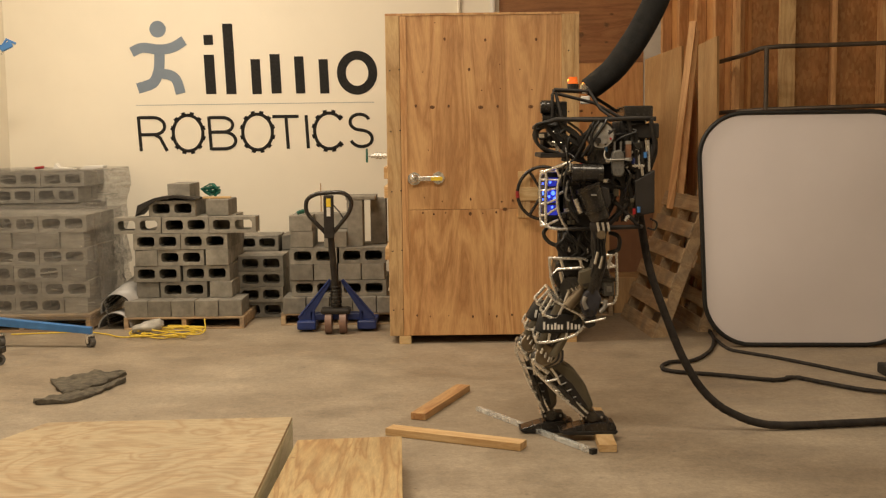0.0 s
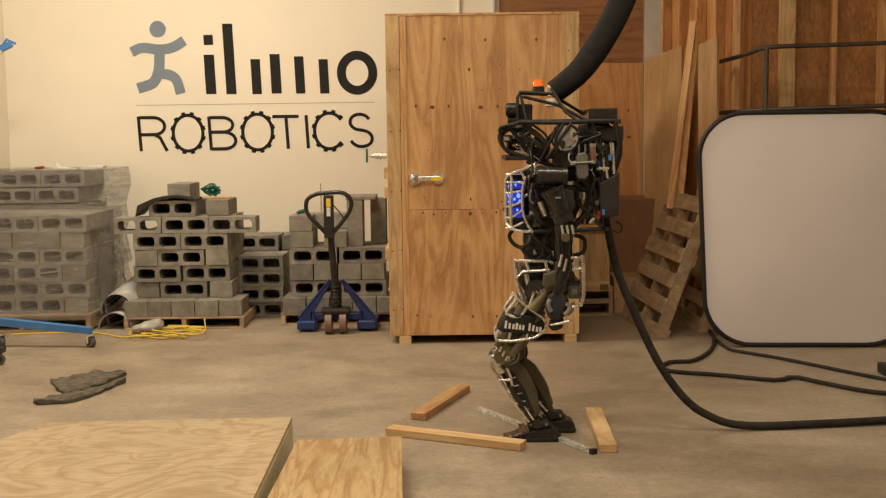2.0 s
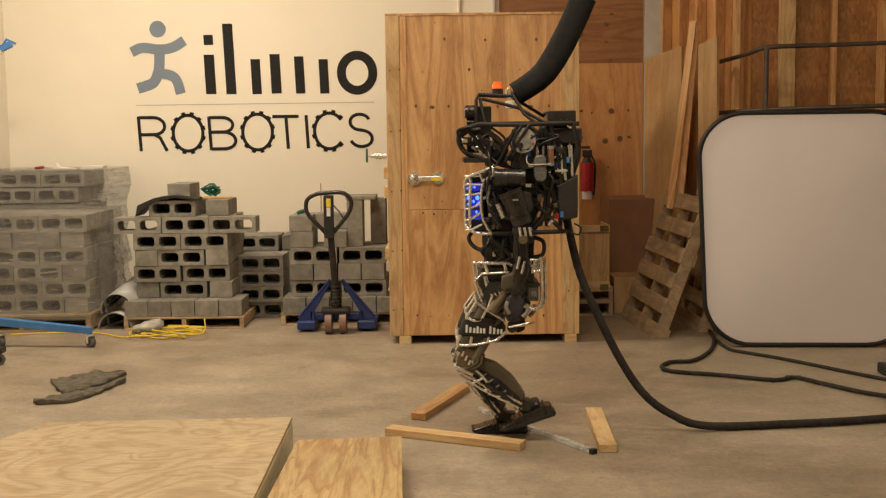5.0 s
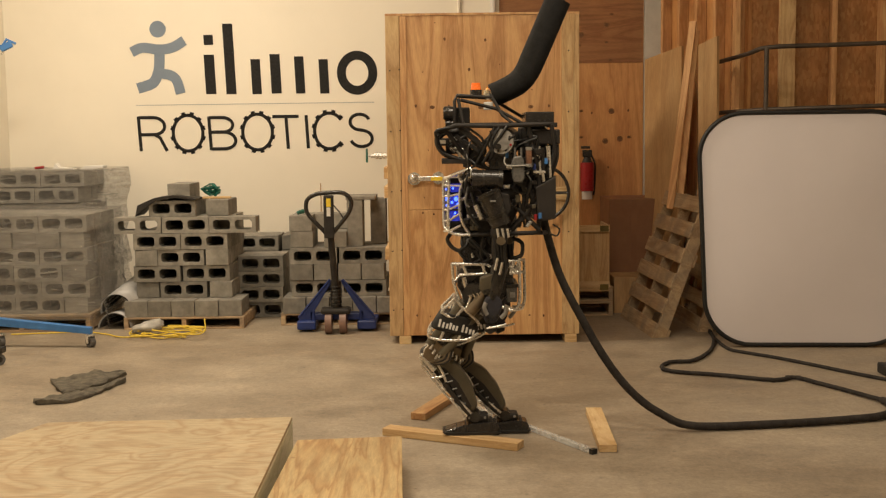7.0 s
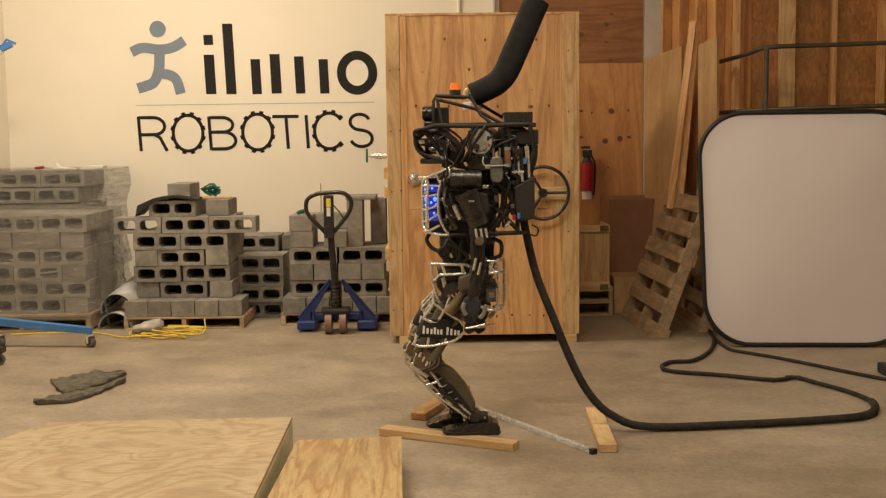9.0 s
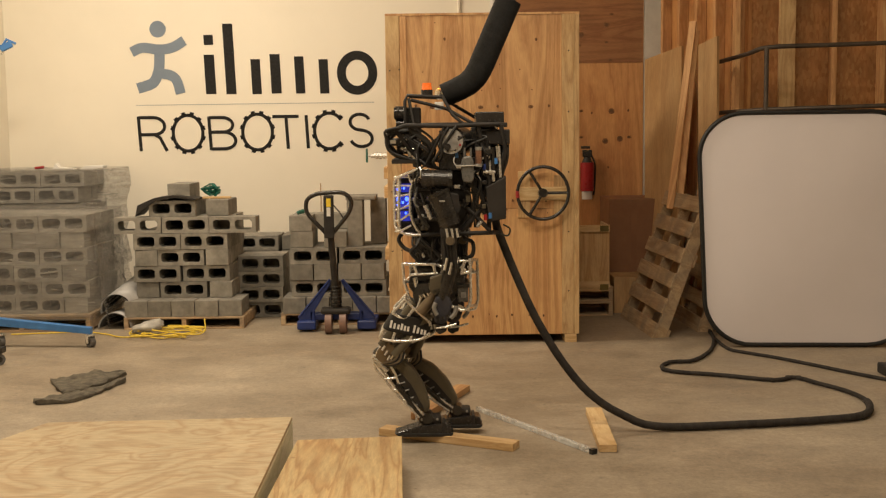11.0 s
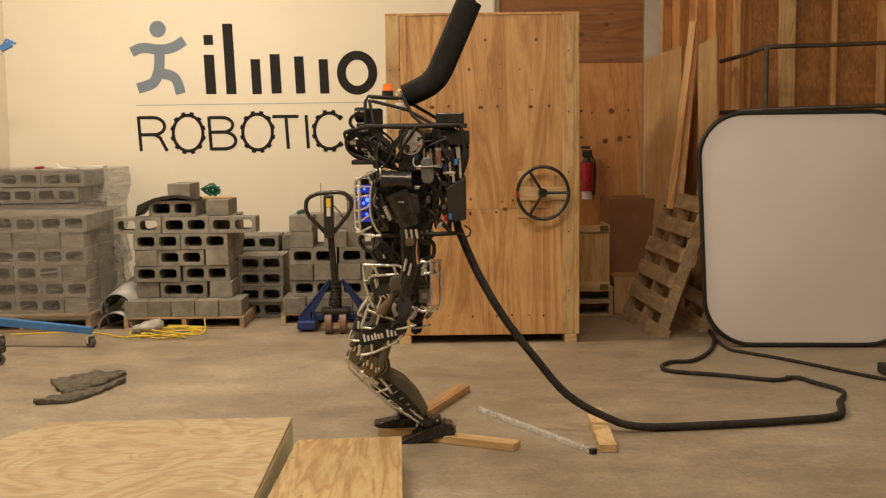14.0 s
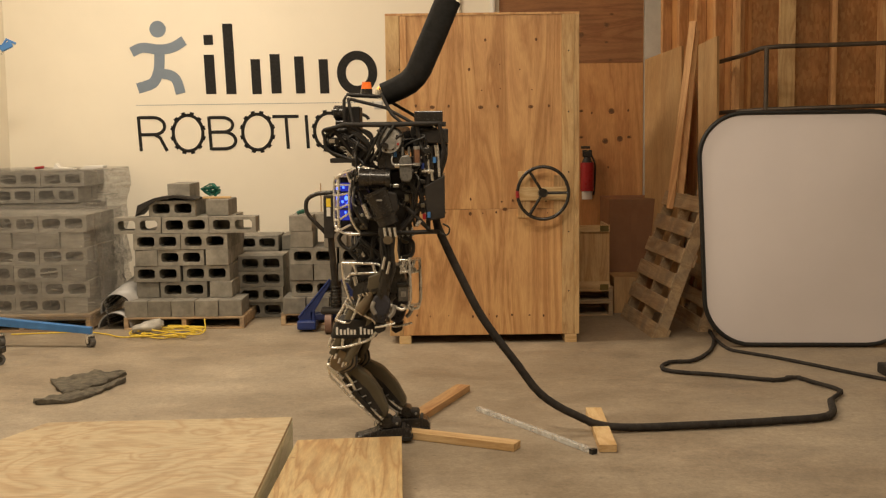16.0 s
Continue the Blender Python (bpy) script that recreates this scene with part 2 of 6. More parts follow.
M = {
    "floor": floor_concrete(),
    "wall": plain("cream_wall_paint", (0.86, 0.8, 0.68), 0.6, 0, 0.04, 0.8, 45, 0.12),
    "ceiling": plain("ceiling_paint", (0.74, 0.7, 0.62), 0.8, 0, 0.08, 1.0, 30, 0.1),
    "block": plain("concrete_block", (0.235, 0.218, 0.185), 0.95, 0, 0.26, 11, 190, 0.9, None, 0.13),
    "ply": timber("crate_plywood", (0.65, 0.38, 0.17), (0.45, 0.225, 0.088), "z", 9.0, 0.5, 4.6, True, 0),
    "ply_dark": timber("old_plywood", (0.58, 0.295, 0.11), (0.45, 0.2, 0.068), "z", 6.0, 0.55, 2.4, True, 0),
    # brown plywood, darkened in its colour for the weaker light high up
    "ply_upper_dim": timber("dim_upper_plywood", (0.32, 0.145, 0.055), (0.22, 0.09, 0.032), "x", 7.0, 0.6, 5.0, True, 0),
    "post": timber("weathered_pine_post", (0.62, 0.42, 0.21), (0.47, 0.28, 0.12), "z", 9.0, 0.65, 8.0, True, 0, 0.1),
    "bronze": plain("bronze_knee_plate", (0.2, 0.155, 0.1), 0.42, 0.6, 0.25, 14, 110, 0.1),
    "beacon_glow": plain("lit_beacon", (0.9, 0.5, 0.05), 0.4, 0, 0.1, 20, 60, 0.0, ((1.0, 0.58, 0.06), 9.0)),
    "ply_lean": timber("dusty_plywood", (0.5, 0.32, 0.155), (0.42, 0.25, 0.11), "z", 7.0, 0.6, 3.0, True, 0),
    "ply_pale": swirl_ply("sanded_plywood", (0.475, 0.375, 0.23), (0.435, 0.325, 0.19), (0.385, 0.265, 0.145), "x", 1.3, 2.4, 8.0),
    "ply_step": swirl_ply("pine_plywood", (0.5, 0.36, 0.175), (0.46, 0.31, 0.14), (0.355, 0.205, 0.08), "y", 11.0, 8.0, 6.0),
    "lumber": timber("pine_lumber", (0.66, 0.385, 0.175), (0.5, 0.25, 0.098), "z", 10.0, 0.6, 7.0, True, 0),
    "lumber_x": timber("pine_lumber_lying", (0.66, 0.47, 0.25), (0.53, 0.33, 0.145), "x", 10.0, 0.6, 9.0, True, 0),
    "lumber_red": timber("aged_pine_lumber", (0.52, 0.31, 0.135), (0.37, 0.18, 0.068), "x", 10.0, 0.6, 12.0, True, 0, 0.25),
    "lining": plain("black_ribbed_lining", (0.02, 0.02, 0.02), 0.5, 0, 0.3, 20, 60, 0.3),
    "pallet": timber("pallet_wood", (0.5, 0.36, 0.21), (0.36, 0.235, 0.13), "x", 10.0, 0.85, 8.0, True, 0, 0.55),
    "knot_soft": plain("brown_knot_wood", (0.2, 0.088, 0.03), 0.6, 0, 0.4, 40, 120, 0.1),
    "knot": plain("dark_knot_wood", (0.13, 0.058, 0.022), 0.6, 0, 0.3, 40, 120, 0.1),
    "osb": strand_board("strand_board"),
    "black": plain("black_plastic", (0.025, 0.022, 0.02), 0.22, 0, 0.3, 14, 120, 0.03),
    "matt": plain("matt_black", (0.029, 0.0255, 0.023), 0.55, 0, 0.3, 14, 150, 0.2),
    "sleeve": plain("black_nylon_sleeve", (0.013, 0.0125, 0.012), 0.85, 0, 0.35, 20, 260, 0.5),
    "hose": plain("woven_hose_cover", (0.034, 0.029, 0.026), 0.8, 0, 0.4, 14, 150, 0.6),
    "yellow_dim": plain("dull_olive_metal", (0.16, 0.12, 0.035), 0.6, 0.3, 0.3, 12, 90, 0.2),
    "wheel": plain("grey_caster_tread", (0.12, 0.115, 0.11), 0.5, 0, 0.3, 18, 110, 0.15),
    "rubber": plain("black_rubber_hose", (0.016, 0.015, 0.014), 0.42, 0, 0.3, 18, 110, 0.25),
    "gun": plain("dark_anodised_metal", (0.07, 0.067, 0.063), 0.35, 0.9, 0.3, 12, 120, 0.08),
    "steel": plain("brushed_aluminium", (0.8, 0.78, 0.74), 0.3, 0.9, 0.12, 14, 140, 0.0),
    "face": plain("machined_aluminium", (0.37, 0.355, 0.33), 0.45, 0.35, 0.35, 40, 120, 0.12),
    "panel": plain("charcoal_panel", (0.033, 0.029, 0.026), 0.5, 0, 0.25, 8, 110, 0.1),
    "copper": plain("copper_brown_metal", (0.3, 0.16, 0.1), 0.35, 0.6, 0.25, 20, 120, 0.08),
    "grip": plain("blue_black_rubber", (0.03, 0.03, 0.04), 0.55, 0, 0.3, 20, 120, 0.2),
    "cast": plain("cast_aluminium", (0.34, 0.33, 0.31), 0.45, 0.6, 0.3, 24, 120, 0.15),
    "chrome": plain("polished_steel", (0.75, 0.74, 0.72), 0.16, 1.0, 0.08, 10, 100, 0.0),
    "olive": plain("olive_calf_fairing", (0.1, 0.084, 0.055), 0.45, 0.2, 0.2, 9, 140, 0.12),
    "band": plain("black_thigh_band", (0.02, 0.019, 0.018), 0.6, 0, 0.2, 10, 120, 0.1),
    "mark": plain("white_lettering_paint", (0.75, 0.73, 0.68), 0.6, 0, 0.05, 10, 80, 0.0),
    "blue_glow": plain("blue_indicator", (0.02, 0.05, 0.6), 0.3, 0, 0.2, 12, 60, 0.0, ((0.06, 0.14, 1.0), 3.5)),
    # weak emission paints the blue haze that the indicators spread over the glass
    "blue_glass": plain("hazy_blue_glass", (0.01, 0.015, 0.1), 0.2, 0, 0.3, 20, 60, 0.0, ((0.05, 0.07, 0.9), 0.35)),
    "orange": plain("orange_beacon_lens", (0.75, 0.14, 0.02), 0.25, 0, 0.2, 12, 60, 0.0, ((1.0, 0.2, 0.03), 0.3)),
    "bottle": plain("frosted_reservoir", (0.13, 0.125, 0.115), 0.3, 0, 0.15, 12, 60, 0.05),
    "jack_blue": plain("blue_enamel", (0.018, 0.038, 0.17), 0.4, 0, 0.25, 7, 90, 0.1),
    "leg_blue": plain("light_blue_enamel", (0.06, 0.2, 0.5), 0.4, 0, 0.2, 7, 90, 0.1),
    "polyurethane": plain("brown_roller", (0.2, 0.12, 0.09), 0.5, 0, 0.2, 9, 90, 0.1),
    "yellow": plain("yellow_cord", (0.75, 0.55, 0.06), 0.55, 0, 0.15, 20, 150, 0.1),
    "yellow_tag": plain("yellow_label", (0.8, 0.58, 0.04), 0.5, 0, 0.1, 20, 90, 0.05),
    "green_cord": plain("green_cord", (0.01, 0.12, 0.085), 0.5, 0, 0.2, 20, 120, 0.1),
    "red": plain("red_enamel", (0.32, 0.016, 0.02), 0.35, 0, 0.12, 8, 80, 0.05),
    "card": plain("brown_cardboard", (0.27, 0.135, 0.07), 0.85, 0, 0.12, 5, 120, 0.15),
    "cloth": plain("dark_grey_felt", (0.1, 0.086, 0.064), 0.95, 0, 0.5, 22, 160, 0.6),
    "fabric": plain("white_reflector_fabric", (0.76, 0.71, 0.73), 0.75, 0, 0.03, 1.2, 200, 0.1),
    "logo_black": plain("black_wall_paint", (0.011, 0.01, 0.0095), 0.85, 0, 0.1, 6, 60, 0.05),
    "logo_grey": plain("blue_grey_wall_paint", (0.2, 0.25, 0.32), 0.8, 0, 0.06, 6, 60, 0.05),
    "grey_paint": plain("grey_galvanised", (0.55, 0.53, 0.48), 0.5, 0.3, 0.1, 6, 60, 0.1),
    "roll": plain("grey_plastic_sheet", (0.36, 0.35, 0.335), 0.4, 0, 0.2, 8, 70, 0.1),
    "cap": plain("black_end_cap", (0.01, 0.01, 0.01), 0.5, 0, 0.1, 10, 60, 0.0),
    "bag": plain("crumpled_plastic", (0.42, 0.4, 0.36), 0.4, 0, 0.2, 14, 60, 0.3),
    "rail": plain("worn_dark_steel", (0.1, 0.08, 0.065), 0.55, 0.5, 0.25, 8, 90, 0.1),
    # green stain on pine; the base is raised to include light from the right
    "side": timber("green_stained_pine_lit", (0.66, 0.62, 0.46), (0.52, 0.5, 0.34), "y", 9.0, 0.7, 6.0, True, 0),
    "white": plain("white_plastic", (0.72, 0.7, 0.66), 0.5, 0, 0.08, 10, 60, 0.05),
}


def clear_plastic(name, tint, alpha, rough):
    m, nt, p = nodes_of(name)
    v = coords(nt)
    n = add(nt, "ShaderNodeTexNoise", Scale=9.0, Detail=4.0, Distortion=2.0)
    nt.links.new(v, n.inputs["Vector"])
    p.inputs["Base Color"].default_value = (*tint, 1)
    p.inputs["Roughness"].default_value = rough
    r = ramp(nt, n.outputs[0], (0.35, (alpha * 0.5,) * 3), (0.7, (min(1, alpha * 1.5),) * 3))
    nt.links.new(r, p.inputs["Alpha"])
    bump(nt, p, n.outputs[0], 0.5, 0.01)
    return m




def stretch_film(name):
    """Clear film, stretched in slanting milky streaks with glossy creases."""
    m, nt, p = nodes_of(name)
    v = coords(nt, (2.2, 3.0, 15.0))
    n = add(nt, "ShaderNodeTexNoise", Scale=1.6, Detail=6.0, Distortion=1.6, Roughness=0.62)
    nt.links.new(v, n.inputs["Vector"])
    p.inputs["Base Color"].default_value = (0.31, 0.29, 0.26, 1)
    p.inputs["Roughness"].default_value = 0.12
    r = ramp(nt, n.outputs[0], (0.3, (0.18,) * 3), (0.46, (0.32,) * 3), (0.58, (0.46,) * 3), (0.68, (0.9,) * 3))
    nt.links.new(r, p.inputs["Alpha"])
    bump(nt, p, n.outputs[0], 0.9, 0.02)
    return m


for key in ("matt", "sleeve", "hose", "band", "panel"):
    M[key].node_tree.nodes["Principled BSDF"].inputs["Specular IOR Level"].default_value = 0.25
M["wrap"] = stretch_film("stretch_wrap")
M["clear"] = clear_plastic("clear_acrylic", (0.75, 0.77, 0.76), 0.42, 0.15)


# ---- mesh helpers ----
def box(bm, a, b, bevel=0.0, turn=None):
    """A box from corner a to corner b, edges rounded by bevel, turned by a matrix."""
    a, b = Vector(a), Vector(b)
    m = Matrix.Translation((a + b) / 2) @ Matrix.Diagonal((*[max(abs(v), 1e-4) for v in (b - a)], 1))
    made = bmesh.ops.create_cube(bm, size=1.0, matrix=(turn or Matrix()) @ m)["verts"]
    if bevel:
        edges = list({e for v in made for e in v.link_edges})
        bmesh.ops.bevel(bm, geom=edges, offset=bevel, segments=2, affect="EDGES", profile=0.5)
    return bm


def tube(bm, pts, r, seg=10, r2=None, closed=False):
    """A round bar through points; r2: the radius at its end."""
    pts = [Vector(p) for p in pts]
    n = len(pts)
    rings = []
    side = None
    for i, p in enumerate(pts):
        if closed:
            d = pts[(i + 1) % n] - pts[i - 1]
        else:
            d = pts[min(i + 1, n - 1)] - pts[max(i - 1, 0)]
        d.normalize()
        if side is None:
            side = d.cross(Vector((0, 0, 1)) if abs(d.z) < 0.9 else Vector((1, 0, 0)))
        side = (side - d * side.dot(d)).normalized()
        up = d.cross(side)
        k = r if r2 is None else r + (r2 - r) * i / (n - 1)
        rings.append([bm.verts.new(p + k * (math.cos(2 * math.pi * j / seg) * side + math.sin(2 * math.pi * j / seg) * up)) for j in range(seg)])
    for i in range(n if closed else n - 1):
        a, b = rings[i], rings[(i + 1) % n]
        for j in range(seg):
            f = bm.faces.new((a[j], a[(j + 1) % seg], b[(j + 1) % seg], b[j]))
            f.smooth = True
    if not closed:
        bm.faces.new([bm.verts.new(v.co) for v in rings[0][::-1]])
        bm.faces.new([bm.verts.new(v.co) for v in rings[-1]])
    return bm


def smooth_line(pts, per=6, closed=False):
    """Points along a soft curve through the given ones."""
    pts = [Vector(p) for p in pts]
    n = len(pts)
    out = []
    for i in range(n if closed else n - 1):
        if closed:
            p0, p1, p2, p3 = pts[i - 1], pts[i], pts[(i + 1) % n], pts[(i + 2) % n]
        else:
            p0, p1, p2, p3 = pts[max(i - 1, 0)], pts[i], pts[i + 1], pts[min(i + 2, n - 1)]
        for k in range(per):
            t = k / per
            out.append(0.5 * (2 * p1 + (p2 - p0) * t + (2 * p0 - 5 * p1 + 4 * p2 - p3) * t * t + (3 * p1 - p0 - 3 * p2 + p3) * t ** 3))
    if not closed:
        out.append(pts[-1])
    return out


def prism(bm, outline, depth, bevel=0.0):
    """A solid from an outline (3D points in one plane) pushed along depth."""
    d = Vector(depth)
    a = [bm.verts.new(Vector(p)) for p in outline]
    b = [bm.verts.new(Vector(p) + d) for p in outline]
    n = len(a)
    faces = [bm.faces.new(a), bm.faces.new(b[::-1])]
    for i in range(n):
        faces.append(bm.faces.new((a[i - 1], a[i], b[i], b[i - 1])))
    bmesh.ops.recalc_face_normals(bm, faces=faces)
    if bevel:
        edges = list({e for f in faces for e in f.edges})
        bmesh.ops.bevel(bm, geom=edges, offset=bevel, segments=2, affect="EDGES", profile=0.5)
    return bm


def ball(bm, at, r, seg=12, squash=(1, 1, 1)):
    m = Matrix.Translation(at) @ Matrix.Diagonal((r * squash[0], r * squash[1], r * squash[2], 1))
    for v in bmesh.ops.create_uvsphere(bm, u_segments=seg, v_segments=max(6, seg // 2), radius=1.0, matrix=m)["verts"]:
        for f in v.link_faces:
            f.smooth = True
    return bm


def mesh_of(name, bm, material):
    me = bpy.data.meshes.new(name)
    bm.normal_update()
    bm.to_mesh(me)
    bm.free()
    me.materials.append(M[material])
    return me


def B():
    return bmesh.new()


def part(name, bm, material, parent, label=""):
    ob = new(name, mesh_of(name, bm, material))
    ob.parent = parent
    return tagged(ob, label)


def thing(name, bm, material, label, category, group="", kind="", at=None):
    ob = new(name, mesh_of(name, bm, material))
    if at is not None:
        ob.matrix_basis = at
    return tagged(ob, label, category, group, kind)


def empty(name, label, category, group="", at=None):
    ob = new(name)
    ob.empty_display_size = 0.1
    if at is not None:
        ob.matrix_basis = at
    return tagged(ob, label, category, group)


# ---- the room ----
WALL_Y = 10.9
thing("floor", box(B(), (-4.6, -3.2, -0.2), (6.2, 11.1, 0)), "floor", "stained grey-brown bare concrete workshop floor", "floor", kind="structure")
thing("wall_north", box(B(), (-4.35, WALL_Y, 0), (0.56, WALL_Y + 0.2, 4.8)), "wall", "cream painted smooth wall with a painted emblem", "wall", kind="structure")
thing("wall_west", box(B(), (-4.35, -3.0, 0), (-4.15, WALL_Y - 0.002, 4.8)), "wall", "cream painted plain side wall", "wall", kind="structure")
thing("wall_south", box(B(), (-4.15, -3.2, 0), (6.2, -3.0, 4.8)), "wall", "cream painted plain wall", "wall", kind="structure")
thing("wall_east", box(B(), (6.0, -3.0, 0), (6.2, 9.8, 4.8)), "wall", "cream painted plain wall", "wall", kind="structure")
thing("ceiling", box(B(), (-4.35, -3.2, 4.8), (6.2, 11.1, 5.0)), "ceiling", "plain painted ceiling", "ceiling", kind="structure")

# the plywood-clad end of the same wall
wn = thing("wall_plywood", box(B(), (0.562, WALL_Y + 0.02, 0), (2.05, WALL_Y + 0.2, 4.8)), "lumber", "timber wall clad in knotty brown plywood sheets", "wall", kind="structure")
# the upper sheet's darker colour holds the shade at that height
for z0, z1, dy, m in ((0.0, 2.24, 0.0, "ply_dark"), (2.245, 4.7, 0.012, "ply_upper_dim")):
    part("sheet", box(B(), (0.566, WALL_Y + dy, z0), (1.93, WALL_Y + 0.018, z1)), m, wn)
thing("trim_post", box(B(), (1.935, WALL_Y - 0.05, 0), (2.16, WALL_Y + 0.018, 4.8), 0.004), "grey_paint", "grey painted corner post", "trim", kind="structure")
bm = B()
tube(bm, [(0.175, WALL_Y - 0.03, 2.3), (0.175, WALL_Y - 0.03, 4.7)], 0.018)
thing("conduit", bm, "wall", "cream painted conduit on the wall", "pipe", kind="structure")
bm = B()
tube(bm, [(0.5, WALL_Y - 0.04, 2.3), (0.5, WALL_Y - 0.04, 4.7)], 0.03)
thing("conduit", bm, "white", "white pipe running up the wall", "pipe", kind="structure")


def stud_wall(name, p, q, height, spacing, sheathing, label):
    """An open stud wall from p to q: sheathing behind, a stud every spacing."""
    p, q = Vector((*p, 0)), Vector((*q, 0))
    along = (q - p).normalized()
    ang = math.atan2(along.y, along.x)
    length = (q - p).length
    w = thing(name, box(B(), (0, 0.1, 0), (length, 0.13, height)), sheathing, label, "wall", kind="structure", at=Matrix.Translation(p) @ Matrix.Rotation(ang, 4, "Z"))
    shared = mesh_of("stud", box(B(), (-0.02, 0, 0.042), (0.02, 0.095, height), 0.002), "lumber")
    n = int(length / spacing)
    for i in range(n + 1):
        s = new("stud", shared)
        s.parent = w
        s.location = (0.03 + i * spacing, 0, 0)
    part("bottom_plate", box(B(), (0, 0, 0), (length, 0.095, 0.04), 0.002), "lumber_x", w)
    return w


stud_wall("wall_studs_1", (2.08, 10.85), (2.5, 9.62), 4.7, 0.3, "ply_dark", "open timber stud wall backed with brown boards")
stud_wall("wall_studs_2", (2.465, 9.6), (6.0, 9.6), 4.7, 0.406, "osb", "open timber stud wall backed with strand board")
for X in (2.83,):
    thing("trim_post", box(B(), (X, 9.545, 0), (X + 0.13, 9.598, 4.7), 0.003), "post", "doubled pale pine post on the stud wall", "post", kind="structure")


bm = B()
tube(bm, [(-1.172, WALL_Y - 0.006, 1.13), (-1.172, WALL_Y - 0.006, 0.7)], 0.005, 6)
thing("wall_wire", bm, "post", "thin pale wire fixed to the cream wall", "wire", kind="structure")


# ---- emblem on the wall ----
def flat_stroke(pts, w, lift=0.003):
    """A painted stroke of width w along points (x, z) on the wall."""
    bm = B()
    pts = [Vector((p[0], p[1])) for p in pts]
    l, r = [], []
    for i, p in enumerate(pts):
        d = (pts[min(i + 1, len(pts) - 1)] - pts[max(i - 1, 0)]).normalized()
        n = Vector((-d.y, d.x)) * w / 2
        l.append(bm.verts.new((p.x + n.x, WALL_Y - lift, p.y + n.y)))
        r.append(bm.verts.new((p.x - n.x, WALL_Y - lift, p.y - n.y)))
    for i in range(len(pts) - 1):
        bm.faces.new((l[i], l[i + 1], r[i + 1], r[i]))
    return bm


def annulus(cx, cz, rx, rz, w, n=64):
    """A closed painted ring."""
    bm = B()
    loops = [[bm.verts.new((cx + (rx + k) * math.cos(2 * math.pi * i / n), WALL_Y - 0.003, cz + (rz + k) * math.sin(2 * math.pi * i / n))) for i in range(n)] for k in (-w / 2, w / 2)]
    for i in range(n):
        bm.faces.new((loops[0][i - 1], loops[0][i], loops[1][i], loops[1][i - 1]))
    return bm


def arc(cx, cz, rx, rz, a0, a1, n=40):
    return [(cx + rx * math.cos(radians(a0 + (a1 - a0) * i / n)), cz + rz * math.sin(radians(a0 + (a1 - a0) * i / n))) for i in range(n + 1)]


emblem = empty("wall_emblem", "black and blue-grey emblem painted on the cream wall", "wall sign", at=None)


def disc(c, rx, rz, material):
    bm = B()
    bm.faces.new([bm.verts.new((x, WALL_Y - 0.003, z)) for x, z in arc(c[0], c[2], rx, rz, 0, 360, 40)[:-1]])
    part("disc", bm, material, emblem)


def curve2(pts):
    return [(p.x, p.z) for p in smooth_line(pts, 8)]


disc((-2.686, 10.9, 2.61), 0.078, 0.078, "logo_grey")
part("curved_bar", flat_stroke(curve2([(-2.942, 10.9, 2.396), (-2.838, 10.9, 2.437), (-2.672, 10.9, 2.419), (-2.547, 10.9, 2.439), (-2.437, 10.9, 2.501)]), 0.095, 0.0036), "logo_grey", emblem)
part("curved_bar", flat_stroke(curve2([(-2.676, 10.9, 2.435), (-2.682, 10.9, 2.276), (-2.702, 10.9, 2.185), (-2.754, 10.9, 2.101), (-2.896, 10.9, 2.054)]), 0.1), "logo_grey", emblem)
part("curved_bar", flat_stroke(curve2([(-2.702, 10.9, 2.196), (-2.589, 10.9, 2.179), (-2.521, 10.9, 2.124), (-2.488, 10.9, 2.001)]), 0.095, 0.0042), "logo_grey", emblem)
for a, b in (((-2.251, 10.9, 2.457), (-2.162, 10.9, 2.551)), ((-2.245, 10.9, 1.993), (-2.146, 10.9, 2.365)), ((-2.05, 10.9, 1.99), (-1.954, 10.9, 2.654)), ((-1.802, 10.9, 1.987), (-1.712, 10.9, 2.317)),
             ((-1.618, 10.9, 1.991), (-1.522, 10.9, 2.363)), ((-1.386, 10.9, 1.988), (-1.296, 10.9, 2.339)), ((-1.154, 10.9, 1.985), (-1.066, 10.9, 2.309))):
    bm = B()
    lean = (a[2] - b[2]) * 0.035
    bm.faces.new([bm.verts.new(p) for p in ((a[0], WALL_Y - 0.003, a[2]), (b[0], WALL_Y - 0.003, a[2]), (b[0] + lean, WALL_Y - 0.003, b[2]), (a[0] + lean, WALL_Y - 0.003, b[2]))])
    part("bar", bm, "logo_black", emblem)
c0 = (-0.799, 10.9, 2.178)
part("ring", annulus(c0[0], c0[2], 0.15, 0.165, 0.085), "logo_black", emblem)
bm = B()
p0, p1 = Vector((-2.908, 10.9, 1.894)), Vector((-0.653, 10.9, 1.898))
for i in range(90):
    q = p0.lerp(p1, i / 89)
    box(bm, (q.x - 0.006, WALL_Y - 0.003, q.z - 0.004), (q.x + 0.006, WALL_Y - 0.001, q.z + 0.004))
tagged(part("dotted_line", bm, "logo_grey", emblem, "faint dotted grey line"), kind="stuff")
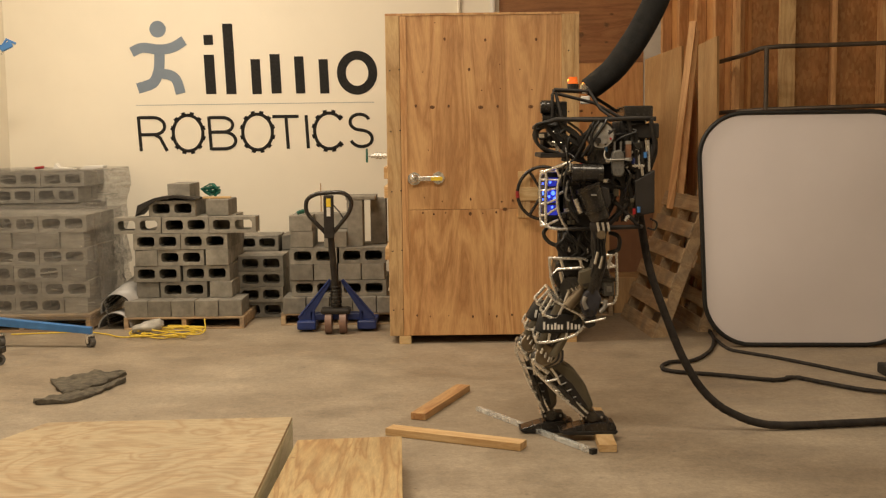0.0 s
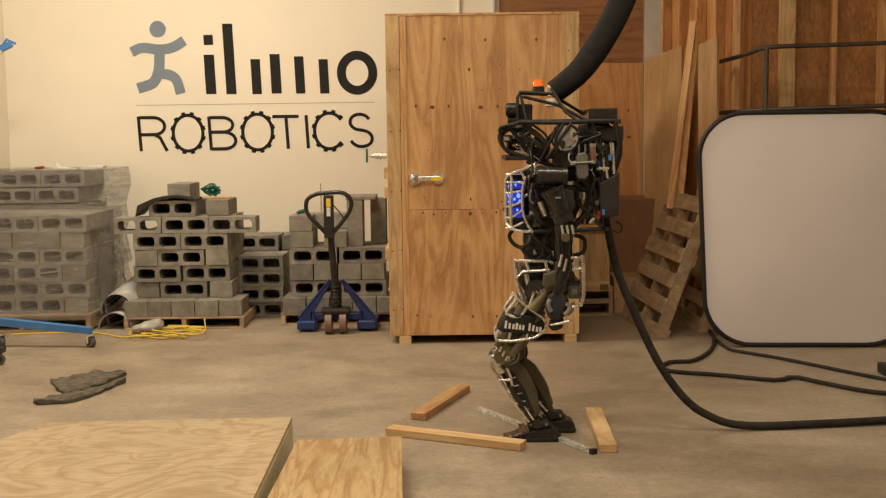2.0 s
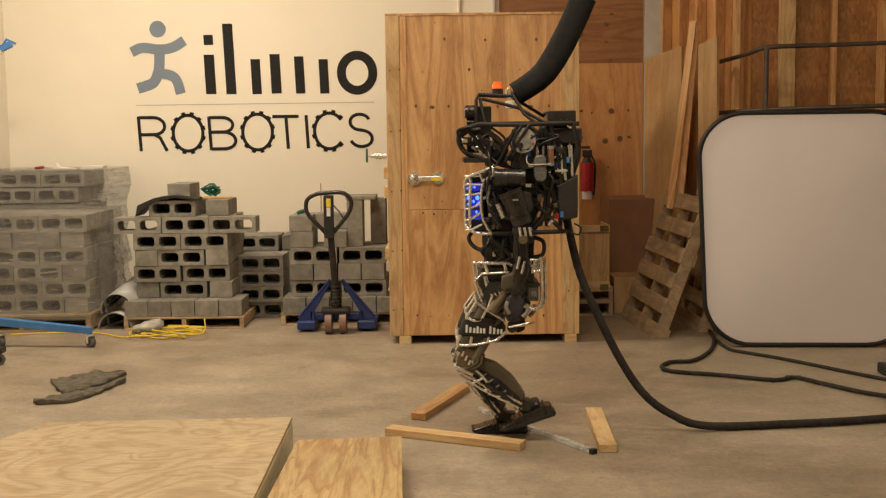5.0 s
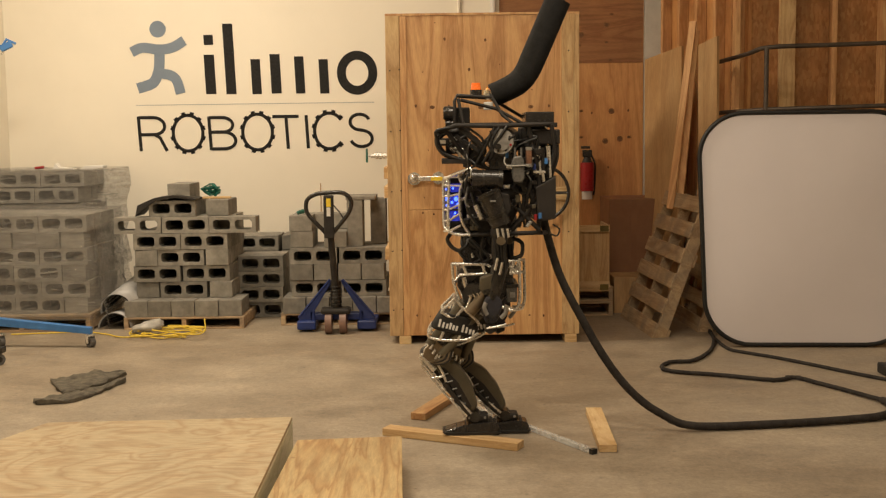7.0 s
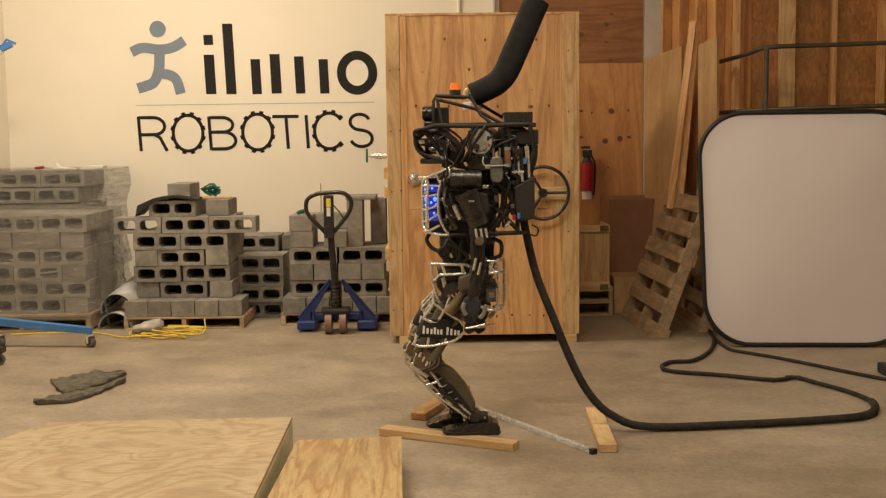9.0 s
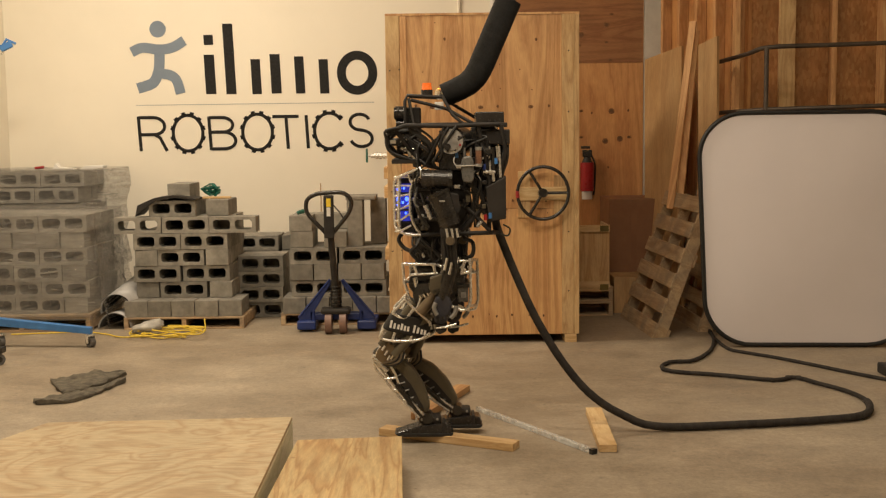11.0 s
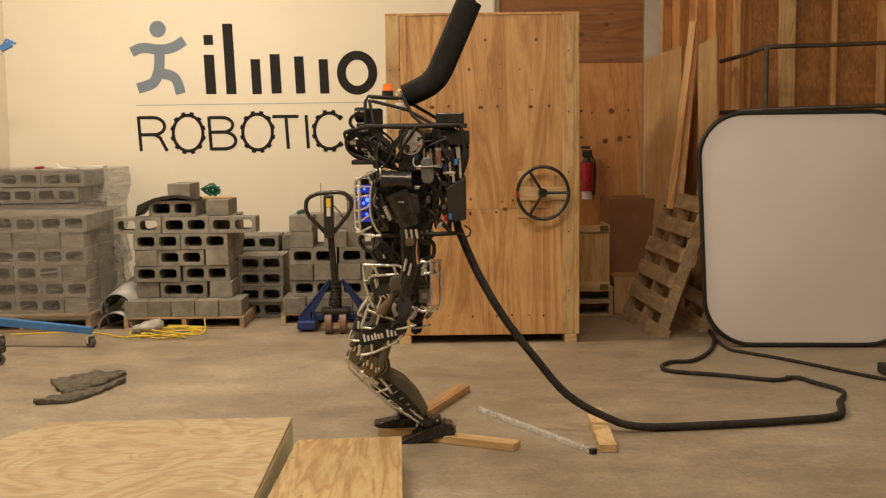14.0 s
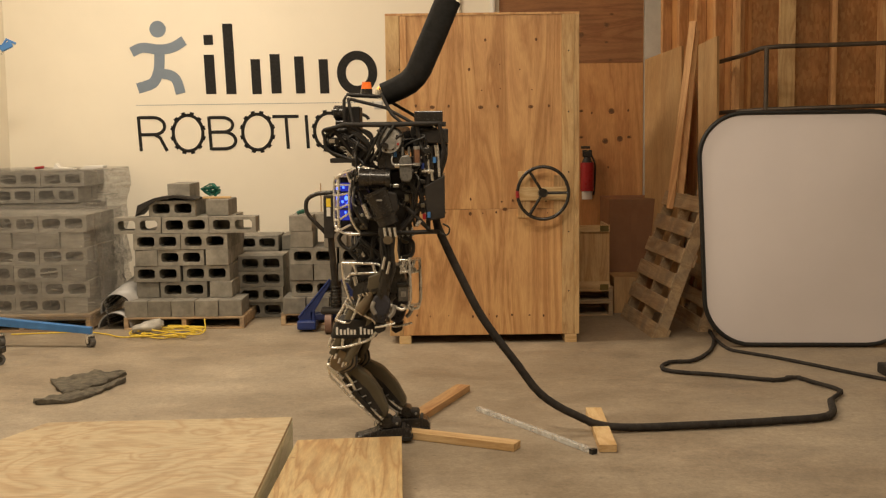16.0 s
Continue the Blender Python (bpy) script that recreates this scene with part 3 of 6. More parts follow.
def thin_letter(ch, a, b):
    """A thin painted capital between two corners on the wall, stroke by stroke, sheared a little like the rest."""
    strokes = {
        "R": [[(0, 0), (0, 1)], [(0, 0.965), (0.55, 0.965)] + arc(0.55, 0.72, 0.4, 0.245, 90, -90, 14) + [(0, 0.475)], [(0.55, 0.47), (0.75, 0.38), (0.85, 0.2), (0.97, 0)]],
        "B": [[(0, 0), (0, 1)], [(0, 0.965), (0.5, 0.965)] + arc(0.5, 0.75, 0.38, 0.215, 90, -90, 14) + [(0, 0.535)], [(0, 0.534), (0.52, 0.534)] + arc(0.52, 0.284, 0.43, 0.25, 90, -90, 14) + [(0, 0.034)]],
        "T": [[(0, 0.965), (1, 0.965)], [(0.52, 0.95), (0.52, 0)]],
        "I": [[(0.5, 0), (0.5, 1)]],
        "S": [arc(0.48, 0.74, 0.4, 0.225, 20, 250, 22) + arc(0.5, 0.27, 0.44, 0.235, 80, -165, 22)],
    }[ch]
    w, h = b[0] - a[0], b[2] - a[2]
    group = part("letter", flat_stroke([(a[0] + w * x + 0.05 * h * (1 - y) - 0.02, a[2] + h * y) for x, y in strokes[0]], 0.031), "logo_black", emblem)
    for k, st in enumerate(strokes[1:]):
        part("stroke", flat_stroke([(a[0] + w * x + 0.05 * h * (1 - y) - 0.02, a[2] + h * y) for x, y in st], 0.031, 0.0036 + 0.0005 * k), "logo_black", group)


for ch, a, b in (("R", (-2.882, 10.9, 1.457), (-2.625, 10.9, 1.788)), ("B", (-2.208, 10.9, 1.46), (-1.954, 10.9, 1.78)), ("T", (-1.6, 10.9, 1.463), (-1.348, 10.9, 1.783)),
                 ("I", (-1.296, 10.9, 1.465), (-1.256, 10.9, 1.782)), ("S", (-0.878, 10.9, 1.465), (-0.644, 10.9, 1.796))):
    thin_letter(ch, a, b)
for c0, gap in (((-2.431, 10.9, 1.624), 0), ((-1.764, 10.9, 1.627), 0), ((-1.075, 10.9, 1.629), 38)):
    part("ring", flat_stroke(arc(c0[0], c0[2], 0.142, 0.17, gap, 360 - gap, 60), 0.031) if gap else annulus(c0[0], c0[2], 0.142, 0.17, 0.031), "logo_black", emblem)
    for i in range(12):
        a = 15 + 30 * i
        if gap and (a < gap or a > 360 - gap):
            continue
        part("tooth", flat_stroke([(c0[0] + k * 0.142 * math.cos(radians(a)), c0[2] + k * 0.17 * math.sin(radians(a))) for k in (1.04, 1.2)], 0.04), "logo_black", emblem)


# ---- timber crate ----
crate = empty("plywood_crate", "tall knotty plywood crate with a valve wheel and a lever handle", "crate", at=pose(0, 0, 0))
CX0, CX1, CY0, CY1 = -0.41, 1.03, 8.5, 9.65
CZ0 = 0.064  # underside
PX0, PX1 = -0.305, 0.9
part("front_panel", box(B(), (PX0, CY0 + 0.002, 1.0235), (PX1, CY0 + 0.022, 2.462), 0.002), "ply", crate, "knotty orange-brown plywood")
part("front_panel", box(B(), (PX0, CY0 + 0.002, CZ0), (PX1, CY0 + 0.022, 1.021), 0.002), "ply", crate, "knotty orange-brown plywood")
for x0, x1 in ((CX0, PX0 - 0.0015), (PX1 + 0.0015, CX1 - 0.04), (CX1 - 0.0385, CX1)):
    part("corner_post", box(B(), (x0, CY0 - 0.004, CZ0), (x1, CY0 + 0.085, 2.462), 0.003), "post", crate, "rough pale pine post")
part("edge_strip", box(B(), (PX0 + 0.001, CY0 - 0.003, CZ0), (PX0 + 0.048, CY0 + 0.0015, 2.46), 0.001), "lumber", crate, "narrow pine strip")
for z in (0.3, 0.75, 1.2, 1.65, 2.1):
    for x in (CX0 + 0.03, CX0 + 0.1, CX1 - 0.08):
        part("screw_head", tube(B(), [(x, CY0 - 0.004, z + 0.1 * x), (x, CY0 - 0.0055, z + 0.1 * x)], 0.006, 8), "gun", crate)
part("side_panel", box(B(), (CX0 + 0.002, CY0 + 0.09, CZ0), (CX0 + 0.02, CY1, 2.462)), "ply", crate)
part("side_panel", box(B(), (CX1 - 0.02, CY0 + 0.09, CZ0), (CX1 - 0.002, CY1, 2.462)), "ply", crate)
part("back_panel", box(B(), (CX0 + 0.02, CY1 - 0.018, CZ0), (CX1 - 0.02, CY1, 2.462)), "ply", crate)
part("top_panel", box(B(), (CX0, CY0 - 0.002, 2.464), (CX1, CY1, 2.48)), "ply", crate)
part("floor_panel", box(B(), (CX0 + 0.02, CY0 + 0.09, CZ0), (CX1 - 0.02, CY1 - 0.02, CZ0 + 0.02)), "ply", crate)
for x in (CX0 + 0.07, CX1 - 0.11):
    part("skid", box(B(), (x, CY0 - 0.01, 0), (x + 0.09, CY1, CZ0 - 0.002), 0.003), "lumber_x", crate)
for z in (0.62, 1.1, 1.25):
    part("batten", box(B(), (CX0 - 0.04, CY0 + 0.25, z), (CX0 - 0.002, CY1 - 0.1, z + 0.09), 0.003), "lumber_x", crate)
bm = B()
# valve wheel on a cross of battens
WC = Vector((0.749, 8.4, 1.144))
part("wheel_mount", box(B(), (WC.x - 0.18, CY0 - 0.012, WC.z - 0.19), (WC.x - 0.09, CY0 + 0.002, WC.z + 0.16), 0.002), "post", crate, "pale pine batten")
part("wheel_mount", box(B(), (WC.x + 0.09, CY0 - 0.012, WC.z - 0.17), (WC.x + 0.17, CY0 + 0.002, WC.z + 0.13), 0.002), "post", crate, "pale pine batten")
part("wheel_mount", box(B(), (WC.x - 0.17, CY0 - 0.024, WC.z - 0.06), (WC.x + 0.19, CY0 - 0.013, WC.z + 0.04), 0.002), "lumber_x", crate, "pale pine batten")
wheel = part("valve_wheel", tube(B(), [(WC.x + 0.19 * math.cos(a), 8.4, WC.z + 0.195 * math.sin(a)) for a in np.linspace(0, 2 * math.pi, 48, endpoint=False)], 0.013, 10, closed=True), "black", crate, "black three-spoked hand wheel with a red mark")
for a in (0, 122, 238):
    c, s = math.cos(radians(a)), math.sin(radians(a))
    part("spoke", tube(B(), [(WC.x, 8.41, WC.z), (WC.x + 0.188 * c, 8.4, WC.z + 0.19 * s)], 0.011, 8), "black", wheel)
part("hub", tube(B(), [(WC.x, 8.385, WC.z), (WC.x, 8.48, WC.z)], 0.034, 16), "gun", wheel)
part("red_mark", tube(B(), [(WC.x + 0.19 * math.cos(a), 8.4, WC.z + 0.195 * math.sin(a)) for a in np.linspace(radians(175), radians(190), 5)], 0.0145, 10), "red", wheel, "red tape mark")
# lever handle
LH = Vector((-0.209, 8.46, 1.258))
handle = part("lever_handle", tube(B(), [(LH.x, CY0, LH.z), (LH.x, CY0 - 0.03, LH.z)], 0.048, 24), "steel", crate, "chrome lever handle with a yellow tag")
ball(bm, (LH.x, CY0 - 0.05, LH.z), 0.034, 16, (1, 0.7, 1))
part("knob", bm, "chrome", handle)
part("lever", box(B(), (LH.x + 0.03, CY0 - 0.055, LH.z - 0.018), (LH.x + 0.2, CY0 - 0.035, LH.z + 0.02), 0.008), "steel", handle)
part("tag", box(B(), (LH.x + 0.125, CY0 - 0.058, LH.z - 0.014), (LH.x + 0.21, CY0 - 0.056, LH.z + 0.014)), "yellow_tag", handle, "yellow tag")
part("end_plate", tube(B(), [(LH.x + 0.18, CY0, LH.z + 0.005), (LH.x + 0.18, CY0 - 0.03, LH.z + 0.005)], 0.048, 8), "steel", handle)
# knots in the panel
KNOTS = [mesh_of("knot", tube(B(), [(0, 0.0, 0), (0, -0.0022, 0)], r, 9), "knot") for r in (0.0045, 0.0075, 0.0115, 0.018)]

SOFT_KNOTS = [mesh_of("knot", tube(B(), [(0, 0.0, 0), (0, -0.0022, 0)], r, 9), "knot_soft") for r in (0.0045, 0.0085, 0.013, 0.019)]


def knots(parent, x0, x1, y, zs, n, seed, spread_z=0.02, sizes=(0, 0, 1, 1, 2), meshes=KNOTS):
    """Rows of dark knots in a sheet of plywood."""
    rk = random.Random(seed)
    for z in zs:
        for i in range(n):
            ob = new("knot", meshes[rk.choice(sizes)])
            ob.parent = parent
            ob.location = (x0 + (x1 - x0) * (i + rk.uniform(0.1, 0.9)) / n, y, z + rk.uniform(-spread_z, spread_z))
            ob.scale = (1, 1, rk.uniform(0.8, 1.6))


def knot_at(parent, spots, y, meshes):
    """Single knots at (x, z, size), a dark heart in a brown ring."""
    for x, z, size in spots:
        for ms, lift, k in ((SOFT_KNOTS, 0.0, 1.25), (meshes, -0.0006, 0.8)):
            ob = new("knot", ms[size])
            ob.parent = parent
            ob.location = (x, y + lift, z)
            ob.scale = (k * (1.25 if size > 1 else 0.9), 1, k * (1.2 if size % 2 else 0.85))


knots(crate, PX0 + 0.06, PX1 - 0.03, CY0 + 0.002, (0.212, 1.0), 9, 4, 0.015, (0, 1, 1, 2))
knots(crate, PX0 + 0.06, PX1 - 0.03, CY0 + 0.002, (1.1,), 6, 14, 0.03, (0, 1, 1))
knot_at(crate, [(x, z, n) for x, z, n in ((-0.068, 1.79, 2), (0.055, 1.795, 1), (0.294, 1.785, 2), (0.421, 1.79, 1), (0.668, 1.785, 2), (0.804, 1.79, 1), (-0.19, 1.8, 1), (-0.136, 2.05, 0), (0.21, 2.065, 1), (0.438, 2.1, 0), (0.587, 2.06, 0),
                (-0.272, 2.09, 0), (0.03, 2.29, 1), (0.332, 2.28, 1), (0.71, 2.28, 1), (0.302, 1.91, 0), (0.442, 1.92, 0), (0.677, 1.91, 0), (0.47, 1.02, 2), (0.53, 1.085, 1), (-0.1, 1.47, 0), (-0.04, 2.41, 0))], CY0 + 0.002, KNOTS)
knot_at(wn, [(x, z, n) for x, z, n in ((1.34, 1.79, 2), (1.44, 1.77, 1), (1.63, 1.785, 3), (1.79, 1.79, 1), (1.34, 1.54, 2), (1.57, 1.5, 3), (1.71, 1.52, 3), (1.8, 1.535, 2), (1.6, 1.25, 1), (1.45, 1.1, 2))], WALL_Y, KNOTS)
knot_at(wn, [(x, z, n) for x, z, n in ((1.31, 2.69, 3), (1.63, 2.7, 2), (1.58, 2.6, 3), (1.34, 2.51, 3), (1.32, 2.41, 2), (1.58, 2.44, 2), (1.31, 2.255, 3), (1.62, 2.27, 2))], WALL_Y + 0.012, KNOTS)
# small valve on the wall beside the crate
VV = Vector((-0.506, 8.6, 1.431))
valve = thing("hose_valve", tube(B(), [(VV.x - 0.03, 8.6, VV.z), (VV.x + 0.11, 8.6, VV.z)], 0.017, 10), "steel", "small steel tap with a green lever", "valve")
part("lever", box(B(), (VV.x - 0.07, 8.59, VV.z - 0.05), (VV.x - 0.055, 8.61, VV.z + 0.055), 0.004), "green_cord", valve, "green lever")
part("nut", tube(B(), [(VV.x + 0.0, 8.6, VV.z), (VV.x + 0.05, 8.6, VV.z)], 0.03, 6), "steel", valve)
part("nut", tube(B(), [(VV.x + 0.065, 8.6, VV.z), (VV.x + 0.085, 8.6, VV.z)], 0.027, 6), "steel", valve)
part("stem", tube(B(), [(VV.x - 0.06, 8.6, VV.z), (VV.x - 0.02, 8.6, VV.z)], 0.009, 8), "steel", valve)


# ---- concrete blocks and pallets ----
BW, BH, BD = 0.392, 0.134, 0.19


def block_mesh():
    """A two-core block lying on its side: the cores run front to back."""
    bm = B()
    w, h, d = BW / 2, BH / 2, BD / 2
    outer = [(-w, -h), (0, -h), (w, -h), (w, h), (0, h), (-w, h)]

    def core(cx):
        a, b, r = 0.073, 0.042, 0.018
        return [(cx + sx * (a - (r if k else 0)), sz * (b - (0 if k else r))) for sx, sz, ks in ((-1, -1, (0, 1)), (1, -1, (1, 0)), (1, 1, (0, 1)), (-1, 1, (1, 0))) for k in ks]
    ring_o = [bm.verts.new((x, s * d, z)) for s in (-1, 1) for x, z in outer]
    n = 6
    front, back = ring_o[:n], ring_o[n:]
    for i in range(n):
        bm.faces.new((front[i - 1], front[i], back[i], back[i - 1]))
    for cx, half in ((-w / 2 + 0.006, (0, 1, 4, 5)), (w / 2 - 0.006, (1, 2, 3, 4))):
        pts = core(cx)
        f = [bm.verts.new((x, -d, z)) for x, z in pts]
        k = [bm.verts.new((x * 0.97 + cx * 0.03, d, z * 0.94)) for x, z in pts]
        m = len(pts)
        for i in range(m):
            bm.faces.new((f[i - 1], f[i], k[i], k[i - 1]))
        # corners of the half face, in step with the core's corners
        for ring, o in ((f, front), (k, back)):
            q = [o[j] for j in half]
            for c in range(4):
                a0, a1 = ring[2 * c], ring[2 * c + 1]
                bm.faces.new((q[c], a0, a1))
                bm.faces.new((q[c], a1, ring[(2 * c + 2) % m], q[(c + 1) % 4]))
    bmesh.ops.recalc_face_normals(bm, faces=bm.faces[:])
    return mesh_of("concrete_block", bm, "block")


BLOCK = block_mesh()
BLOCK_SOLID = mesh_of("concrete_block", box(B(), (-BW / 2, -BD / 2, -BH / 2), (BW / 2, BD / 2, BH / 2), 0.004), "block")
jit = random.Random(11)


def block(x, y, z, turn=0, solid=False, group="concrete blocks", tip=0):
    """One block with its base at z; turn 90 shows its end."""
    ob = new("concrete_block", BLOCK_SOLID if solid else BLOCK)
    ob.matrix_basis = pose(x + jit.uniform(-0.004, 0.004), y + jit.uniform(-0.012, 0.012), z + (BH / 2 if not tip else BW / 2), 0, tip, turn + jit.uniform(-1.2, 1.2))
    return tagged(ob, "rough grey hollow concrete block stacked with others", "concrete block", group)


def pallet(x0, x1, y0, y1, z=0.0, label="worn wooden pallet carrying concrete blocks", group="pallets", at=None, high=0.126):
    k = high / 0.126
    p = empty("wooden_pallet", label, "pallet", group, at if at is not None else pose(x0, y0, z))
    w, d = x1 - x0, y1 - y0
    for i in range(3):
        x = (w - 0.038) * i / 2
        part("stringer", box(B(), (x, 0, 0.018 * k), (x + 0.038, d, 0.108 * k), 0.003), "pallet", p)
    for i in range(7):
        y = (d - 0.1) * i / 6
        part("deck_board", box(B(), (0, y, 0.109 * k), (w, y + 0.1, 0.126 * k), 0.002), "pallet", p)
    for y in (0, (d - 0.1) / 2, d - 0.1):
        part("base_board", box(B(), (0, y, 0), (w, y + 0.1, 0.017 * k), 0.002), "pallet", p)
    return p


def course(xs, y, z, depth_rows, group):
    """A course of blocks: xs holds (centre, kind), kind c: cores in front, e: an end."""
    for x, k in xs:
        for r in range(depth_rows):
            if k == "c":
                # the hindmost row is solid and unseen, added to stop light through the cores
                block(x, y + BD / 2 + r * (BD + 0.01), z, 0, r == depth_rows - 1, group)
            elif r % 2 == 0:
                block(x, y + BW / 2 + r * (BD + 0.01), z, 90, True, group)


G2 = "block stack beside the emblem"
pallet(-2.66, -1.66, 9.28, 10.3, high=0.099)
Z0, Z2, RH = 0.127, 0.1, 0.137
course([(-2.565 + 0.197 * i, "e") for i in range(5)], 9.31, Z2, 2, G2)
course([(-2.5, "e"), (-2.19, "c"), (-1.88, "e")], 9.47, Z2 + RH, 4, G2)
course([(-2.415, "c"), (-2.0, "c")], 9.47, Z2 + 2 * RH, 4, G2)
course([(-2.5, "e"), (-2.21, "c"), (-1.91, "e")], 9.47, Z2 + 3 * RH, 4, G2)
course([(-2.41, "c"), (-2.01, "c")], 9.47, Z2 + 4 * RH, 4, G2)
block(-2.565, 9.56, Z2 + 5 * RH, 0, False, G2)
course([(-2.165, "c")], 9.47, Z2 + 5 * RH, 4, G2)
block(-1.765, 9.56, Z2 + 5 * RH, 0, False, G2)
block(-1.88, 9.9, Z2 + 5 * RH, 90, True, G2)
course([(-2.285, "c")], 9.52, Z2 + 6 * RH, 3, G2)
block(-1.91, 9.8, Z2 + 6 * RH, 90, True, G2)
block(-2.25, 9.85, Z2 + 7 * RH, 90, True, G2)
for i in range(4):
    block(-1.6, 9.92, Z2 - 0.098 + i * RH, 0, False, G2)
    # unseen solid block added behind, so the cores in front stay dark
    block(-1.6, 10.12, Z2 - 0.098 + i * RH, 0, True, G2)

G3 = "block stack behind the pallet truck"
pallet(-1.37, -0.37, 9.4, 10.4, high=0.099)
course([(-1.26 + 0.198 * i, "e") for i in range(5)], 9.4, Z2, 2, G3)
course([(-1.09, "c"), (-0.68, "c")], 9.46, Z2 + RH, 3, G3)
course([(-1.19 + 0.198 * i, "e") for i in range(4)], 9.46, Z2 + 2 * RH, 2, G3)
course([(-1.09, "c"), (-0.68, "c")], 9.46, Z2 + 3 * RH, 3, G3)
course([(-1.19, "e"), (-0.91, "e")], 9.5, Z2 + 4 * RH, 2, G3)
course([(-1.2, "e")], 9.5, Z2 + 5 * RH, 2, G3)
block(-0.74, 9.65, Z2 + 4 * RH, 0, True, G3, 90)
block(-0.56, 9.88, Z2 + 4 * RH, 0, True, G3, 90)
block(-0.94, 9.85, Z2 + 5 * RH, 0, True, G3)
pallet(-1.85, -1.1, 10.42, 10.9)
for i in range(4):
    block(-1.72, 10.5, Z0 + i * RH, 0, False, G3)
    # likewise an added solid backing that blocks light from behind the cores
    block(-1.72, 10.7, Z0 + i * RH, 0, True, G3)
    block(-1.4, 10.63, Z0 + i * RH, 90, True, G3)

G1 = "shrink-wrapped block stacks"
pallet(-4.06, -2.92, 9.22, 10.17)
thing("slip_board", box(B(), (-4.06, 9.2, 0.128), (-2.905, 10.18, 0.149), 0.002), "pallet", "thin worn board laid between pallet and blocks", "board")
ZF = 0.15
for r in range(6):
    y = 9.24
    dx = 0.02 if r % 2 else -0.02
    if r == 4:
        course([(-3.84 + 0.199 * i, "e") for i in range(5)], y, ZF + r * 0.1355, 4, G1)
    else:
        course([(-3.855 + dx, "e"), (-3.535 + dx, "c"), (-3.137 + dx, "c")] if r % 2 else [(-3.735, "c"), (-3.337, "c"), (-3.035, "e")], y, ZF + r * 0.1355, 4, G1)
pallet(-4.14, -3.1, 10.22, 10.88)
for r in range(8):
    course([(-3.9 + (0.06 if r % 2 else 0) + 0.398 * i, "c") for i in range(2)], 10.26, Z0 + r * (RH + 0.01), 3, G1)


def wrapped(name, a, b, label):
    """A loose skin of stretch film, creased, round a stack."""
    bm = B()
    n, h = 132, 44
    loop = []
    w, d = b[0] - a[0], b[1] - a[1]
    for i in range(n):
        t = i / n * 2 * (w + d)
        if t < w:
            p = (a[0] + t, a[1])
        elif t < w + d:
            p = (b[0], a[1] + t - w)
        elif t < 2 * w + d:
            p = (b[0] - (t - w - d), b[1])
        else:
            p = (a[0], b[1] - (t - 2 * w - d))
        loop.append(p)
    ob = empty(name, label, "stretch wrap", "stretch wraps")
    def crease(x, y, k):
        """Folds that run slantwise over the film."""
        p = Vector((x * 2.2 + 0.6 * k / h, y * 5.0 + 0.9 * k / h, 7.0 * k / h - 1.5 * y))
        q = noise.noise(p) + 0.5 * noise.noise(p * 2.3) + 0.3 * noise.noise(p * 5.1)
        return 0.016 * (abs(q) - 0.25) + 0.004 * noise.noise(p * 9.0)
    rings = [[Vector((x + crease(x, y, k) + (0.025 * math.sin(5.0 * k / h + 2.0 * y) + 0.012 * math.sin(17 * k / h) if x > b[0] - 0.01 else 0), y + 0.7 * crease(x + 7, y, k) - 0.006, a[2] + (b[2] - a[2]) * k / h)) for x, y in loop] for k in range(h + 1)]
    vs = [[bm.verts.new(p) for p in ring] for ring in rings]
    for k in range(h):
        for i in range(n):
            bm.faces.new((vs[k][i - 1], vs[k][i], vs[k + 1][i], vs[k + 1][i - 1])).smooth = True
    part("side_film", bm, "wrap", ob).visible_shadow = False
    bm = B()
    mid = bm.verts.new(((a[0] + b[0]) / 2, (a[1] + b[1]) / 2, b[2] + 0.012))
    top = [bm.verts.new(p + Vector((0, 0, 0.002))) for p in rings[-1]]
    for i in range(n):
        bm.faces.new((top[i - 1], top[i], mid))
    part("top_film", bm, "wrap", ob).visible_shadow = False
    return ob


wrapped("stretch_wrap", (-4.065, 9.2, 0.1), (-2.88, 10.17, 0.98), "clear creased stretch film round a block stack")
wrapped("stretch_wrap", (-4.135, 10.23, 0.4), (-3.02, 10.88, 1.315), "clear creased stretch film round a rear block stack")

# loose end of the film, crumpled between the stacks
bm = B()
rows = []
for k in range(37):
    z = 0.012 + 0.86 * k / 36
    flare = 0.17 * (1 - k / 36) ** 1.4
    row = []
    for i in range(41):
        y = 9.24 + 0.8 * i / 40
        p = Vector((4.0 * y + 1.5 * z, 3.0 * z + 1.2 * y, 2.0 * y))
        q = abs(noise.noise(p)) + 0.6 * abs(noise.noise(p * 2.4)) + 0.3 * noise.noise(p * 6.0)
        row.append(bm.verts.new((-2.868 + flare * (0.7 + 0.3 * math.cos(5 * y)) + 0.05 * (q - 0.3), y + 0.03 * noise.noise(p * 1.7), z)))
    rows.append(row)
for r0, r1 in zip(rows, rows[1:]):
    for i in range(40):
        bm.faces.new((r0[i], r0[i + 1], r1[i + 1], r1[i])).smooth = True
thing("loose_film", bm, "wrap", "loose crumpled end of clear stretch film", "stretch wrap", "stretch wraps").visible_shadow = False

